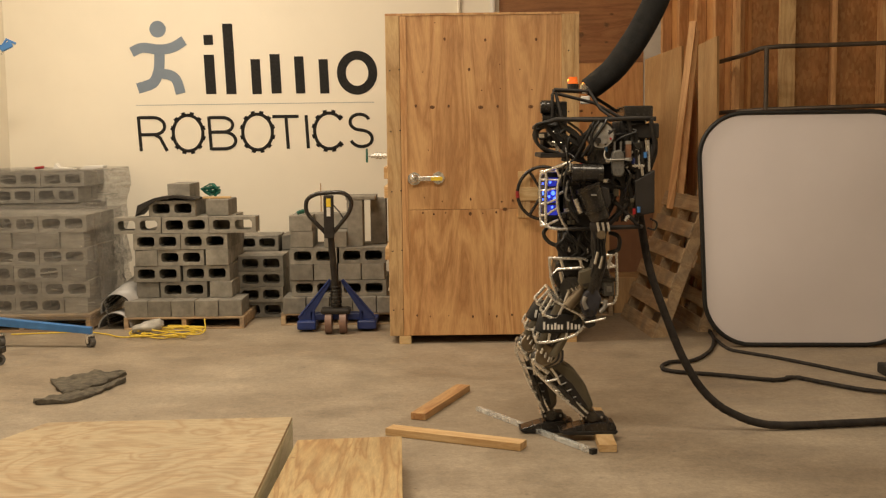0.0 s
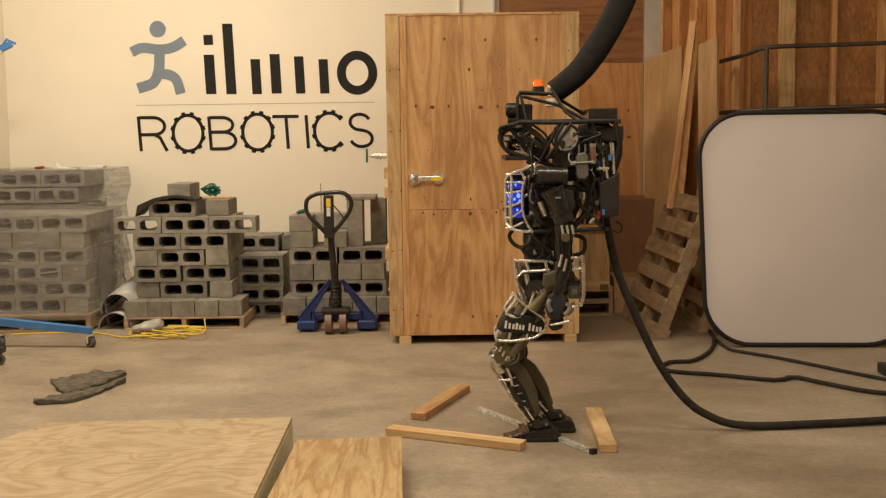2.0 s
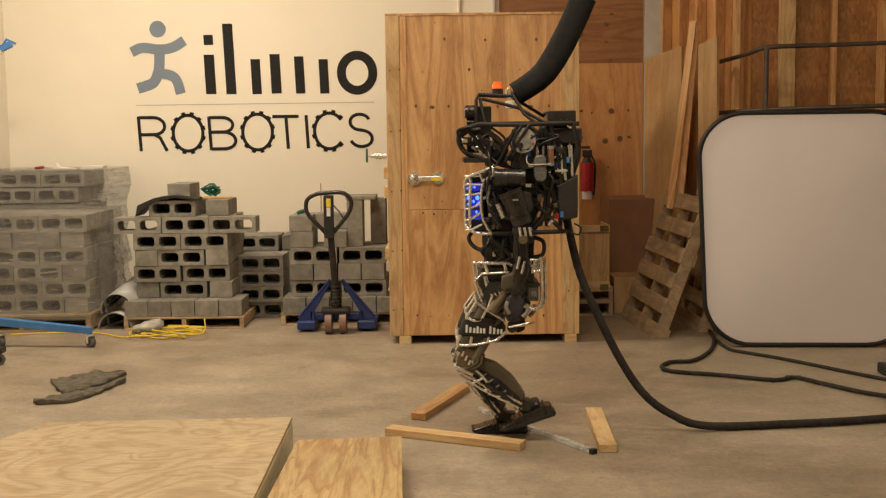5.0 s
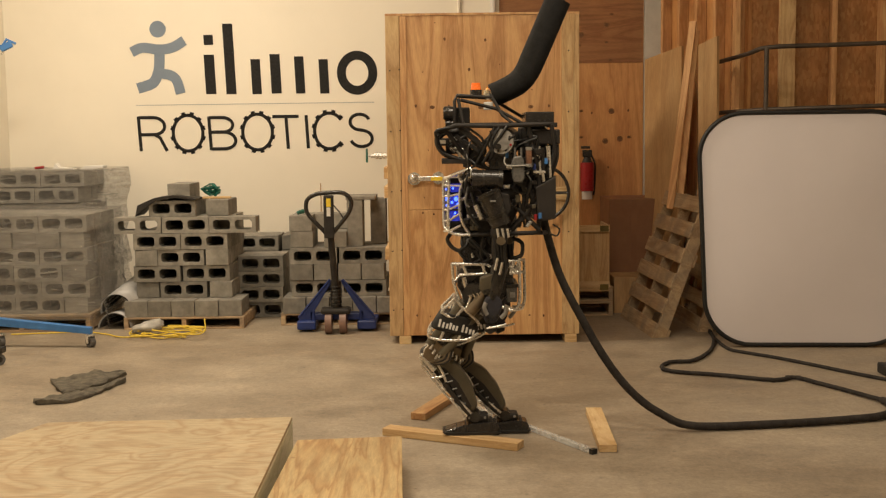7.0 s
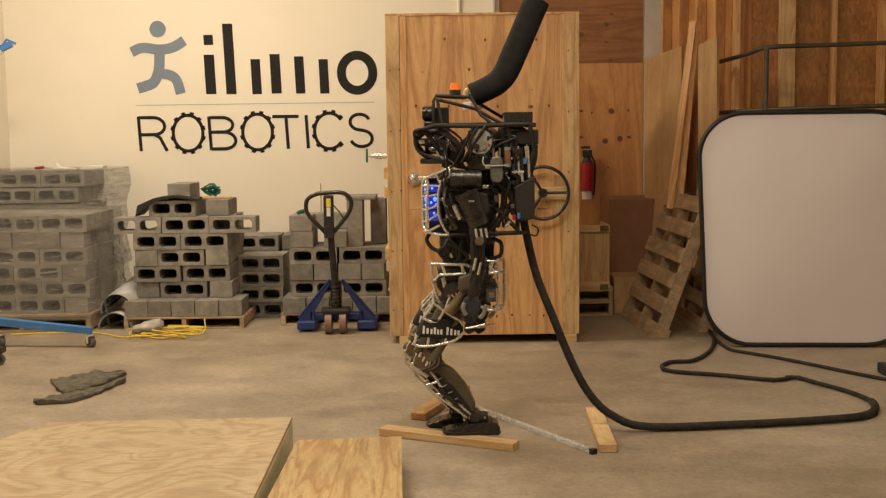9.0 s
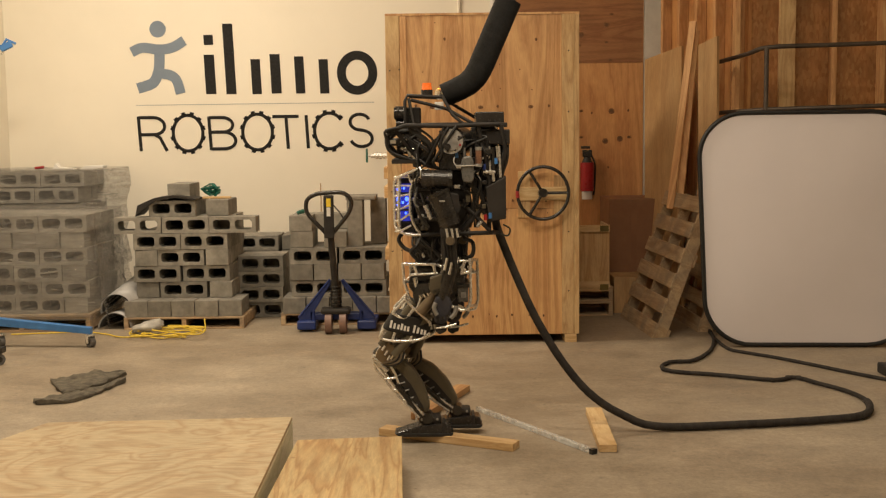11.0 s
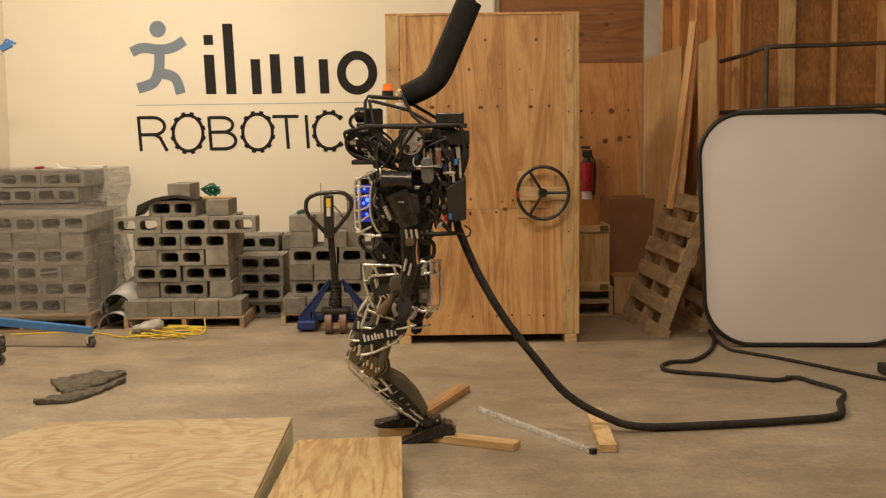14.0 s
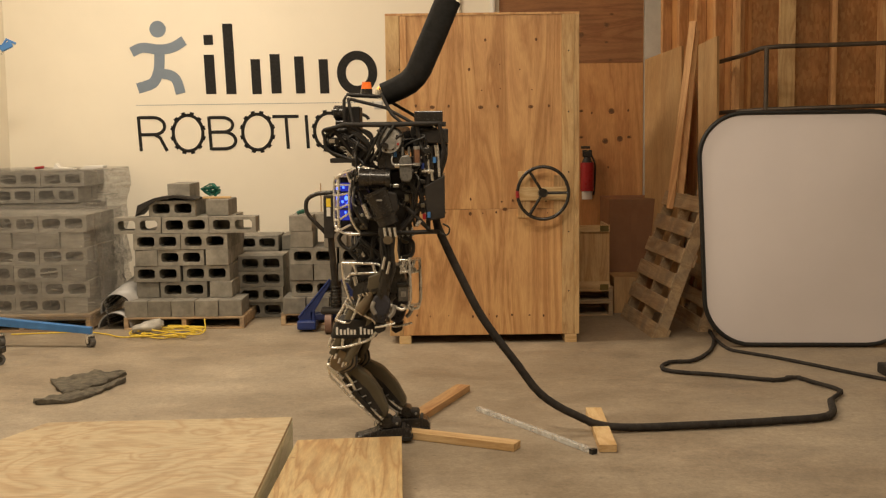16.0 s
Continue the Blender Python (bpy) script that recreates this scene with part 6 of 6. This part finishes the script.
for pts in ([(972, 456, -0.15), (972, 456, 0.15)], [(974, 488, -0.15), (974, 488, 0.15)], [(1091, 450, -0.15), (1091, 450, 0.15)], [(1090, 532, -0.15), (1090, 532, 0.15)]):
    part("pelvis_guard", rtube(pts, 0.008, 8), "steel", pelvis)
part("hydraulic_tank", rbox(1068, 499, 1087, 526, -0.13, 0.1, 0.006), "bottle", pelvis)
part("tank_cap", rbox(1066, 494, 1089, 500, -0.135, 0.105, 0.003), "gun", pelvis)
part("tank_label", rbox(1074, 508, 1083, 518, -0.1325, -0.129, 0.0), "cast", pelvis)
part("hip_actuator", rtube([(1044, 498, -0.2), (1004, 544, -0.21)], 0.03, 16), "bronze", pelvis, "bronze hip actuator")
part("hip_actuator_rod", rtube([(1008, 512, -0.2), (998, 540, -0.2)], 0.009, 8), "chrome", pelvis)
for k in range(3):
    part("hip_fitting", rtube([(1004 + 7 * k, 512 - 2 * k, -0.225), (1008 + 7 * k, 518 - 2 * k, -0.225)], 0.006, 8), "chrome", pelvis)
for w in (-0.13, 0.13):
    part("hip_drum", rtube([(1012, 512, w - 0.05), (1012, 512, w + 0.05)], 0.062, 20), "gun", pelvis)
    part("hip_rod", rtube([(992, 480, w), (1004, 532, w)], 0.013, 8), "chrome", pelvis)

THIGH, SHIN = 0.374, 0.40


def leg():
    """Thigh, shin and foot; each hangs from its own joint, its front towards -x."""
    th = part("thigh", box(B(), (-0.055, -0.06, -THIGH + 0.05), (0.055, 0.06, -0.02), 0.016), "gun", robot, "dark thigh inside a silver tube cage")
    k = 0.085
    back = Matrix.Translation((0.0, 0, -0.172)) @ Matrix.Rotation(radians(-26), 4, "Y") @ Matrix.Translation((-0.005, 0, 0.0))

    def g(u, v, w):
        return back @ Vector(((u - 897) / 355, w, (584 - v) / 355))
    for w in (-k, k):
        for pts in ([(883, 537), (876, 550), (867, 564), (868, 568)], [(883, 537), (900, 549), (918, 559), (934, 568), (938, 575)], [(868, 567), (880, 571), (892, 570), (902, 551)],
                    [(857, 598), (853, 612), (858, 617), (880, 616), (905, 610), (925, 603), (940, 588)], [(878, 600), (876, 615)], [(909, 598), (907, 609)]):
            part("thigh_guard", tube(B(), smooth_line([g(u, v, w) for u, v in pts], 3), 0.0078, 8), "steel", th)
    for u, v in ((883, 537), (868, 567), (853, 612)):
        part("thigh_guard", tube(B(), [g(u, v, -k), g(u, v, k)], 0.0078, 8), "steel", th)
    # the band wraps round the cage
    bm = B()
    rows = []
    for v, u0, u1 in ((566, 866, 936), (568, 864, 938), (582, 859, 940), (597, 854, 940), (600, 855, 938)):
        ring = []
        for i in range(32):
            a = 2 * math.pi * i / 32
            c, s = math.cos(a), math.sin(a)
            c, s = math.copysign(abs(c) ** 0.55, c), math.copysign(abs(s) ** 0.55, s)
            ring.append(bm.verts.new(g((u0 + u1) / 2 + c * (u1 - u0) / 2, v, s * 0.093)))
        rows.append(ring)
    for r0, r1 in zip(rows, rows[1:]):
        for i in range(32):
            bm.faces.new((r0[i - 1], r0[i], r1[i], r1[i - 1])).smooth = True
    bm.faces.new(rows[0][::-1])
    bm.faces.new(rows[-1])
    bmesh.ops.recalc_face_normals(bm, faces=bm.faces[:])
    band = part("thigh_band", bm, "band", th, "black band with a row of white marks")
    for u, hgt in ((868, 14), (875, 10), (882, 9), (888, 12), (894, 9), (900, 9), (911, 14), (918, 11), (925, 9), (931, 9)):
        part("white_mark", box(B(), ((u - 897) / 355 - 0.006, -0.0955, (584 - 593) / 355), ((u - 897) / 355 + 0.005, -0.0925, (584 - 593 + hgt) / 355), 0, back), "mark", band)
    for x, r in ((-0.05, 0.022), (0.045, 0.026)):
        part("thigh_piston", tube(B(), [(x, -0.065, -0.06), (x * 0.9, -0.065, -0.34)], r, 12), "olive", th)
        part("piston_rod", tube(B(), [(x * 0.9, -0.065, -0.3), (x * 0.7, -0.05, -0.38)], 0.011, 8), "chrome", th)
    part("knee_drum", tube(B(), [(0, -0.07, -THIGH), (0, 0.07, -THIGH)], 0.045, 18), "steel", th)
    for w in (-0.072, 0.072):
        part("knee_plate", prism(B(), [(-0.04, w, -0.3), (0.035, w, -0.3), (0.03, w, -0.4), (-0.025, w, -0.42), (-0.045, w, -0.37)], (0, 0.012, 0), 0.003), "bronze", th)
    for i in range(4):
        part("knee_hose", tube(B(), smooth_line([(0.03 + 0.012 * i, -0.075, -0.29), (0.055 + 0.01 * i, -0.085, -0.34), (0.03 + 0.008 * i, -0.08, -0.39), (0.01, -0.06, -0.41)], 4), 0.006, 6), "rubber" if i % 2 else "bronze", th)
    for i in range(3):
        part("knee_fitting", tube(B(), [(-0.03 + 0.026 * i, -0.082, -0.325 - 0.012 * i), (-0.026 + 0.026 * i, -0.086, -0.352 - 0.012 * i)], 0.008, 8), "chrome", th)
    # shin
    sh = part("shin", prism(B(), [(-0.03, -0.045, -0.02), (0.02, -0.045, 0.0), (0.055, -0.045, -0.05), (0.085, -0.045, -0.14), (0.08, -0.045, -0.25), (0.045, -0.045, -0.36), (0.0, -0.045, -0.38), (-0.015, -0.045, -0.3)], (0, 0.09, 0), 0.016), "olive", robot, "olive calf fairing with silver rods")
    part("shin_core", box(B(), (-0.045, -0.03, -0.36), (0.0, 0.03, -0.03), 0.008), "matt", sh)
    for w in (-0.058, 0.058):
        for pts in ([(-0.045, w, 0.035), (-0.075, w, -0.03), (-0.06, w, -0.2), (-0.03, w, -0.37)], [(-0.045, w, 0.035), (0.0, w, -0.03), (-0.005, w, -0.11), (-0.03, w, -0.2), (-0.005, w, -0.37)],
                    [(-0.07, w, -0.1), (-0.012, w, -0.13)], [(-0.065, w, -0.17), (-0.02, w, -0.2)], [(-0.055, w, -0.24), (-0.018, w, -0.27)], [(-0.045, w, -0.3), (-0.01, w, -0.33)]):
            part("shin_rod", tube(B(), pts, 0.0065, 8), "steel", sh)
    for z in (-0.03, -0.2, -0.37):
        part("shin_rod", tube(B(), [(-0.05, -0.058, z), (-0.05, 0.058, z)], 0.0065, 8), "steel", sh)
    for w in (-0.0475, 0.0475):
        part("shin_slot", prism(B(), [(-0.012, w - 0.002, -0.1), (0.014, w - 0.002, -0.09), (0.03, w - 0.002, -0.2), (0.016, w - 0.002, -0.345), (-0.008, w - 0.002, -0.33), (-0.01, w - 0.002, -0.2)], (0, 0.004, 0)), "matt", sh)
        for i in range(5):
            z = -0.13 - 0.045 * i
            part("shin_rung", tube(B(), [(-0.03, w * 1.08, z + 0.012), (0.016 - 0.004 * i, w * 1.08, z)], 0.004, 6), "cast", sh)
    for w in (-0.066, 0.066):
        part("knee_link", tube(B(), [(-0.05, w, 0.03), (-0.028, w, -0.075)], 0.011, 8), "steel", sh)
        part("knee_link", tube(B(), [(0.03, w, 0.02), (0.0, w, -0.06)], 0.009, 8), "bronze", sh)
    part("ankle_piston", tube(B(), [(-0.03, -0.06, -0.16), (-0.02, -0.05, -0.37)], 0.014, 10), "gun", sh)
    part("ankle_joint", tube(B(), [(0, -0.05, -SHIN), (0, 0.05, -SHIN)], 0.028, 14), "gun", sh)
    part("knee_cap", ball(B(), (-0.02, 0, 0.0), 0.05, 14, (0.9, 1.1, 1.0)), "gun", sh)
    # foot
    ft = part("foot", prism(B(), [(-0.165, -0.058, -0.08), (0.118, -0.058, -0.082), (0.128, -0.058, -0.06), (0.116, -0.058, -0.034), (0.06, -0.058, -0.026), (-0.02, -0.058, -0.034), (-0.075, -0.058, -0.046), (-0.12, -0.058, -0.06), (-0.16, -0.058, -0.072)], (0, 0.116, 0), 0.009), "black", robot, "black rubber-soled shoe-like foot")
    part("sole", prism(B(), [(-0.172, -0.062, -0.074), (-0.15, -0.062, -0.09), (-0.11, -0.062, -0.094), (0.12, -0.062, -0.094), (0.132, -0.062, -0.08), (0.132, -0.062, -0.074)], (0, 0.124, 0), 0.004), "rubber", ft)
    part("ankle_cuff", box(B(), (-0.045, -0.045, -0.03), (0.07, 0.045, 0.012), 0.014), "matt", ft)
    for x, z in ((-0.1, -0.056), (-0.055, -0.044), (0.075, -0.027)):
        part("strap", box(B(), (x, -0.0605, -0.076), (x + 0.016, 0.0605, z + 0.004), 0.004), "matt", ft)
    for x in (-0.03, 0.0, 0.05):
        part("ankle_bolt", tube(B(), [(x, -0.049, -0.004), (x, -0.044, -0.004)], 0.007, 8), "cast", ft)
    return th, sh, ft


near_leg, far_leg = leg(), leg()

# ---- tether sleeve overhead and supply hose ----
SL_N, SL_L = 13, 0.0475
tether = empty("overhead_tether", "thick black sleeved tether hanging over the robot", "tether")
sleeve_parts = []
for i in range(SL_N):
    r, r_next = 0.059 + 0.007 * min(1, i / 6), 0.059 + 0.007 * min(1, (i + 1) / 6)
    bm = tube(B(), [(0, 0, 0.0), (0, 0, SL_L)], r, 28, r_next)
    if i:
        ball(bm, (0, 0, 0), r * 0.998, 28)
    ob = part("sleeve_section", bm, "sleeve", tether)
    sleeve_parts.append(ob)
strap_part = part("hoist_strap", box(B(), (-0.012, -0.004, 0), (0.012, 0.004, 3.0)), "gun", tether, "flat grey hoisting strap")

N_THICK, N_THIN = 60, 50
hose = empty("supply_hose", "thick black corrugated supply hose trailing over the floor", "hose")
HO_LEN = 0.064
bm = B()
tube(bm, [(0, 0, -HO_LEN * 0.75), (0, 0, -HO_LEN * 0.5), (0, 0, 0), (0, 0, HO_LEN * 0.5), (0, 0, HO_LEN * 0.75)], 0.0212, 16)
for v in bm.verts:
    if abs(v.co.z) > 0.6 * HO_LEN:
        v.co.x, v.co.y = v.co.x * 0.86, v.co.y * 0.86
hose_mesh = mesh_of("hose_section", bm, "hose")
bm = B()
tube(bm, [(0, 0, -HO_LEN * 0.75), (0, 0, -HO_LEN * 0.5), (0, 0, 0), (0, 0, HO_LEN * 0.5), (0, 0, HO_LEN * 0.75)], 0.0135, 12)
for v in bm.verts:
    if abs(v.co.z) > 0.6 * HO_LEN:
        v.co.x, v.co.y = v.co.x * 0.86, v.co.y * 0.86
hose_thin = mesh_of("hose_section", bm, "hose")
hose_parts = []
for i in range(N_THICK + N_THIN):
    ob = new("hose_section", hose_mesh if i < N_THICK else hose_thin)
    ob.parent = hose
    hose_parts.append(ob)

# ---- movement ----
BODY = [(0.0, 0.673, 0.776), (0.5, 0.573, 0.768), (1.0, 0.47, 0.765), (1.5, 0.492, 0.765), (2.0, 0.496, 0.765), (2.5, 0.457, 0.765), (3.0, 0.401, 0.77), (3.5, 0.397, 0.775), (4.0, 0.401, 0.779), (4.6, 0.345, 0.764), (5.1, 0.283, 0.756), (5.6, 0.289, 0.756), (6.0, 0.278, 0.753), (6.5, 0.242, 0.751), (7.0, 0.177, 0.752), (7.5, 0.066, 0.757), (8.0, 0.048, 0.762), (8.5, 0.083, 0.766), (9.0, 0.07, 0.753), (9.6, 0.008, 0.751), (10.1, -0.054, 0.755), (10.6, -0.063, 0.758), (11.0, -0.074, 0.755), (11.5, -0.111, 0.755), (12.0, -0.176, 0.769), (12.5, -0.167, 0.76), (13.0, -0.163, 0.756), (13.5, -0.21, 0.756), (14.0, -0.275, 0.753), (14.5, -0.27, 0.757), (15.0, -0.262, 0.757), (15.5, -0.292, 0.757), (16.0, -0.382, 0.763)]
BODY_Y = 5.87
FLASHES = (1.0, 14.5)


def between(rows, t):
    """Values of rows (t, a, b, ...) at t, gliding smoothly."""
    for r0, r1 in zip(rows, rows[1:]):
        if t <= r1[0]:
            k = max(0.0, (t - r0[0]) / (r1[0] - r0[0]))
            return [a + (b - a) * k for a, b in zip(r0[1:], r1[1:])]
    return list(rows[-1][1:])


# each foot: when it leaves the ground, when it lands, where its ankle stands then (x, height, pitch)
NEAR_STEPS = [(-1, -1, 0.76, 0.13, 0), (1.0, 1.98, 0.474, 0.095, 0), (4.75, 5.65, 0.156, 0.135, 0), (9.75, 10.6, -0.09, 0.13, 0), (11.6, 11.85, -0.09, 0.112, -12), (14.1, 15.0, -0.3, 0.11, 0)]
FAR_STEPS = [(-1, -1, 0.565, 0.097, 0), (3.2, 4.1, 0.32, 0.097, 0), (7.7, 8.55, 0.067, 0.128, 0), (12.03, 12.77, -0.205, 0.122, 4)]


def ankle(steps, t):
    """x, height and pitch of an ankle at t."""
    last = steps[0]
    for s in steps[1:]:
        if t >= s[1]:
            last = s
            continue
        if t > s[0]:
            k = (t - s[0]) / (s[1] - s[0])
            e = k ** 3 * (10 - 15 * k + 6 * k * k)
            lift = 0.0 if s[1] - s[0] < 0.5 else 0.115 * math.sin(math.pi * k) ** 0.9
            return last[2] + (s[2] - last[2]) * e, last[3] + (s[3] - last[3]) * e + lift, last[4] + (s[4] - last[4]) * e + (-(19 if abs(last[4]) < 6 else 5) * math.sin(math.pi * min(1.0, k / 0.66)) if lift else 0)
        break
    return last[2], last[3], last[4]


# how far the hose swings out below the robot's back, step by step down
HANG = [(0, 0.047, 0.13, 0.228, 0.34, 0.485, 0.705), (0.5, 0.07, 0.175, 0.3, 0.43, 0.57, 0.78), (1.0, 0.06, 0.155, 0.275, 0.4, 0.545, 0.76), (1.5, 0.05, 0.135, 0.238, 0.358, 0.492, 0.71), (2.5, 0.06, 0.17, 0.293, 0.412, 0.543, 0.745), (3.0, 0.07, 0.198, 0.337, 0.462, 0.605, 0.8), (3.5, 0.062, 0.168, 0.29, 0.41, 0.55, 0.75), (4.0, 0.06, 0.163, 0.28, 0.395, 0.535, 0.735), (6.5, 0.055, 0.15, 0.27, 0.395, 0.545, 0.74), (7.0, 0.07, 0.185, 0.32, 0.46, 0.61, 0.79), (7.4, 0.085, 0.22, 0.373, 0.52, 0.672, 0.845),
        (8.0, 0.06, 0.155, 0.26, 0.37, 0.5, 0.69), (8.5, 0.046, 0.128, 0.222, 0.322, 0.44, 0.635), (9, 0.055, 0.145, 0.24, 0.335, 0.45, 0.64), (11.5, 0.1, 0.21, 0.36, 0.52, 0.7, 0.9), (12.5, 0.08, 0.175, 0.285, 0.395, 0.535, 0.74), (13, 0.075, 0.163, 0.268, 0.375, 0.515, 0.715), (14, 0.1, 0.235, 0.41, 0.56, 0.74, 0.95), (14.5, 0.095, 0.212, 0.37, 0.51, 0.69, 0.9), (15, 0.095, 0.205, 0.36, 0.49, 0.66, 0.86), (15.5, 0.102, 0.222, 0.39, 0.53, 0.705, 0.91), (16, 0.105, 0.225, 0.395, 0.53, 0.71, 0.92)]


def hose_line(t):
    """The hose's run at t: hanging from the robot's back, along the floor, round a loop and back."""
    x, z = between(BODY, t)
    ax, az = x + 0.362, z + 0.335
    k = az / 1.1
    dxs = between(HANG, t)
    pts = [(ax - 0.01, az + 0.06), (ax, az)]
    pts += [(ax + dx, az - dz * k) for dx, dz in zip(dxs, (0.236, 0.472, 0.708, 0.885, 1.0, 1.07))]
    line = [Vector((px, BODY_Y + 0.02 * i / 7, max(pz, 0.03))) for i, (px, pz) in enumerate(pts)]
    lx, ly = between([(0, 2.95, 6.45), (4, 2.8, 6.4), (7, 2.55, 6.35), (9, 2.46, 6.35), (11.5, 2.43, 6.38), (12.5, 2.33, 6.4), (14, 2.29, 6.42), (16, 2.25, 6.45)], t)
    fx = line[-1].x
    line += [Vector((fx + (lx - fx) * a, b, 0.0245)) for a, b in ((0.35, 5.93), (0.68, 6.0), (0.9, 6.1))]
    line.append(Vector((lx, ly, 0.0245)))
    swell = 0.12 - 0.35 * (lx - 2.32)
    line += [Vector((lx + (2.24 - lx) * k + swell * w, ly + (7.1 - ly) * k, 0.018)) for k, w in ((0.4, 1.0), (0.75, 0.5))]
    line += [Vector((x, y, 0.016)) for x, y in ((2.24, 7.1), (2.08, 7.04), (1.77, 7.21), (1.52, 7.32), (1.46, 7.46), (1.55, 7.63), (1.72, 7.68), (1.91, 8.01), (2.04, 8.43), (2.1, 8.81))]
    return smooth_line(line, 8)


def hose_spread(line):
    """Middles and directions of the sections: the thick ones, then the thin ones up to the far end."""
    cum = [0.0]
    for a, b in zip(line, line[1:]):
        cum.append(cum[-1] + (b - a).length)
    out, j = [], 0
    turn = cum[-1] - 0.066 * N_THIN
    steps = [turn * (i + 0.5) / N_THICK for i in range(N_THICK)] + [turn + 0.066 * (i + 0.5) for i in range(N_THIN)]
    for d in steps:
        while j < len(line) - 2 and cum[j + 1] < d:
            j += 1
        k = (d - cum[j]) / max(1e-6, cum[j + 1] - cum[j])
        out.append((line[j].lerp(line[j + 1], k), (line[min(j + 2, len(line) - 1)] - line[max(j - 1, 0)]).normalized()))
    return out


def aimed(p, d):
    m = d.to_track_quat("Z", "Y").to_matrix().to_4x4()
    m.translation = p
    return m


def motions():
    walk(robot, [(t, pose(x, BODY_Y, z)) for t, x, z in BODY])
    times = [round(0.1 * i, 1) for i in range(161)]
    keep = [t for t in times if round(t * 10) % 2 == 0 or t in (1.5, 2.5, 3.5, 6.5, 7.5, 8.5, 9.0, 11.5, 12.5, 13.5, 14.5, 15.5)]
    for (th, sh, ft), steps, w in ((near_leg, NEAR_STEPS, -0.1), (far_leg, FAR_STEPS, 0.07)):
        r_th, r_sh, r_ft = [], [], []
        for t in keep:
            bx, bz = robot_at(t)
            ax, az, pitch = ankle(steps, t)
            dx, dz = ax - bx, az - bz
            d = min(math.hypot(dx, dz), THIGH + SHIN - 0.004)
            base = math.atan2(dx, -dz)
            bend = math.acos((THIGH ** 2 + d * d - SHIN ** 2) / (2 * THIGH * d))
            a = base - bend
            kx, kz = THIGH * math.sin(a), -THIGH * math.cos(a)
            b = math.atan2(dx - kx, kz - dz)
            r_th.append((t, pose(0, w, 0, 0, -math.degrees(a), 0)))
            r_sh.append((t, pose(kx, w, kz, 0, -math.degrees(b), 0)))
            r_ft.append((t, pose(kx + SHIN * math.sin(b), w, kz - SHIN * math.cos(b), 0, pitch, 0)))
        walk(th, r_th)
        walk(sh, r_sh)
        walk(ft, r_ft)
    # the added glowing arc swings to the near side for each strobe flash
    seat = rp(1014, 151, -0.04)
    sweep = [(0.0, 180)]
    for tf in FLASHES:
        sweep += [(tf - 0.1 + 0.0333 * k, 180 - 60 * k) for k in range(7)]
    sweep.append((16.0, 180))
    walk(flasher, [(t, Matrix.Translation(seat) @ Matrix.Rotation(radians(a), 4, "Z")) for t, a in sweep])
    # overhead tether: a soft arc at first, later kinked near the robot
    arc_a = [(0, 0), (0.075, 0.055), (0.15, 0.125), (0.265, 0.29), (0.355, 0.47), (0.42, 0.66)]
    arc_b = [(0, 0), (0.085, 0.035), (0.165, 0.09), (0.225, 0.215), (0.33, 0.455), (0.42, 0.66)]
    rows = [[] for _ in sleeve_parts]
    strap_rows = []
    for i in range(33):
        t = 0.5 * i
        k = min(1.0, max(0.0, (t - 4.2) / 2.0))
        bx, bz = robot_at(t)
        pts = [Vector((bx + 0.085 + a[0] + (b[0] - a[0]) * k, BODY_Y, bz + 1.035 + a[1] + (b[1] - a[1]) * k)) for a, b in zip(arc_a, arc_b)]
        line = smooth_line(pts, 8)
        p, chain = line[0], []
        pos = 0
        for j in range(SL_N):
            q = next((s for s in line[pos:] if (s - p).length >= SL_L), p + (line[-1] - line[-2]).normalized() * SL_L)
            pos = min(range(len(line)), key=lambda n: (line[n] - q).length)
            d = (q - p).normalized()
            rows[j].append((t, aimed(p, d)))
            p = p + d * SL_L
        strap_rows.append((t, aimed(p, Vector((0.08, 0, 1)).normalized())))
    for ob, r in zip(sleeve_parts, rows):
        walk(ob, r)
    walk(strap_part, strap_rows)
    rows = [[] for _ in hose_parts]
    for i in range(33):
        t = 0.5 * i
        for j, (p, d) in enumerate(hose_spread(hose_line(t))):
            rows[j].append((t, aimed(p, d)))
    for ob, r in zip(hose_parts, rows):
        walk(ob, r)
    # the two-by-four gets pushed as the near foot treads on it
    k0 = kicked.matrix_basis.copy()

    def lie(a, b):
        return pose(a[0], a[1], 0.001, 0, 0, math.degrees(math.atan2(b[1] - a[1], b[0] - a[0])))

    k1, k2, k3 = lie((-0.316, 5.92, 0), (0.385, 5.586, 0)), lie((-0.334, 5.92, 0), (0.358, 5.578, 0)), lie((-0.331, 5.915, 0), (0.361, 5.578, 0))
    walk(kicked, [(0, k0), (4.7, k0), (5.7, k1), (8.6, k1), (9.0, k2), (11.6, k2), (11.9, k3), (16.0, k3)])


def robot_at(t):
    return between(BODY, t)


motions()
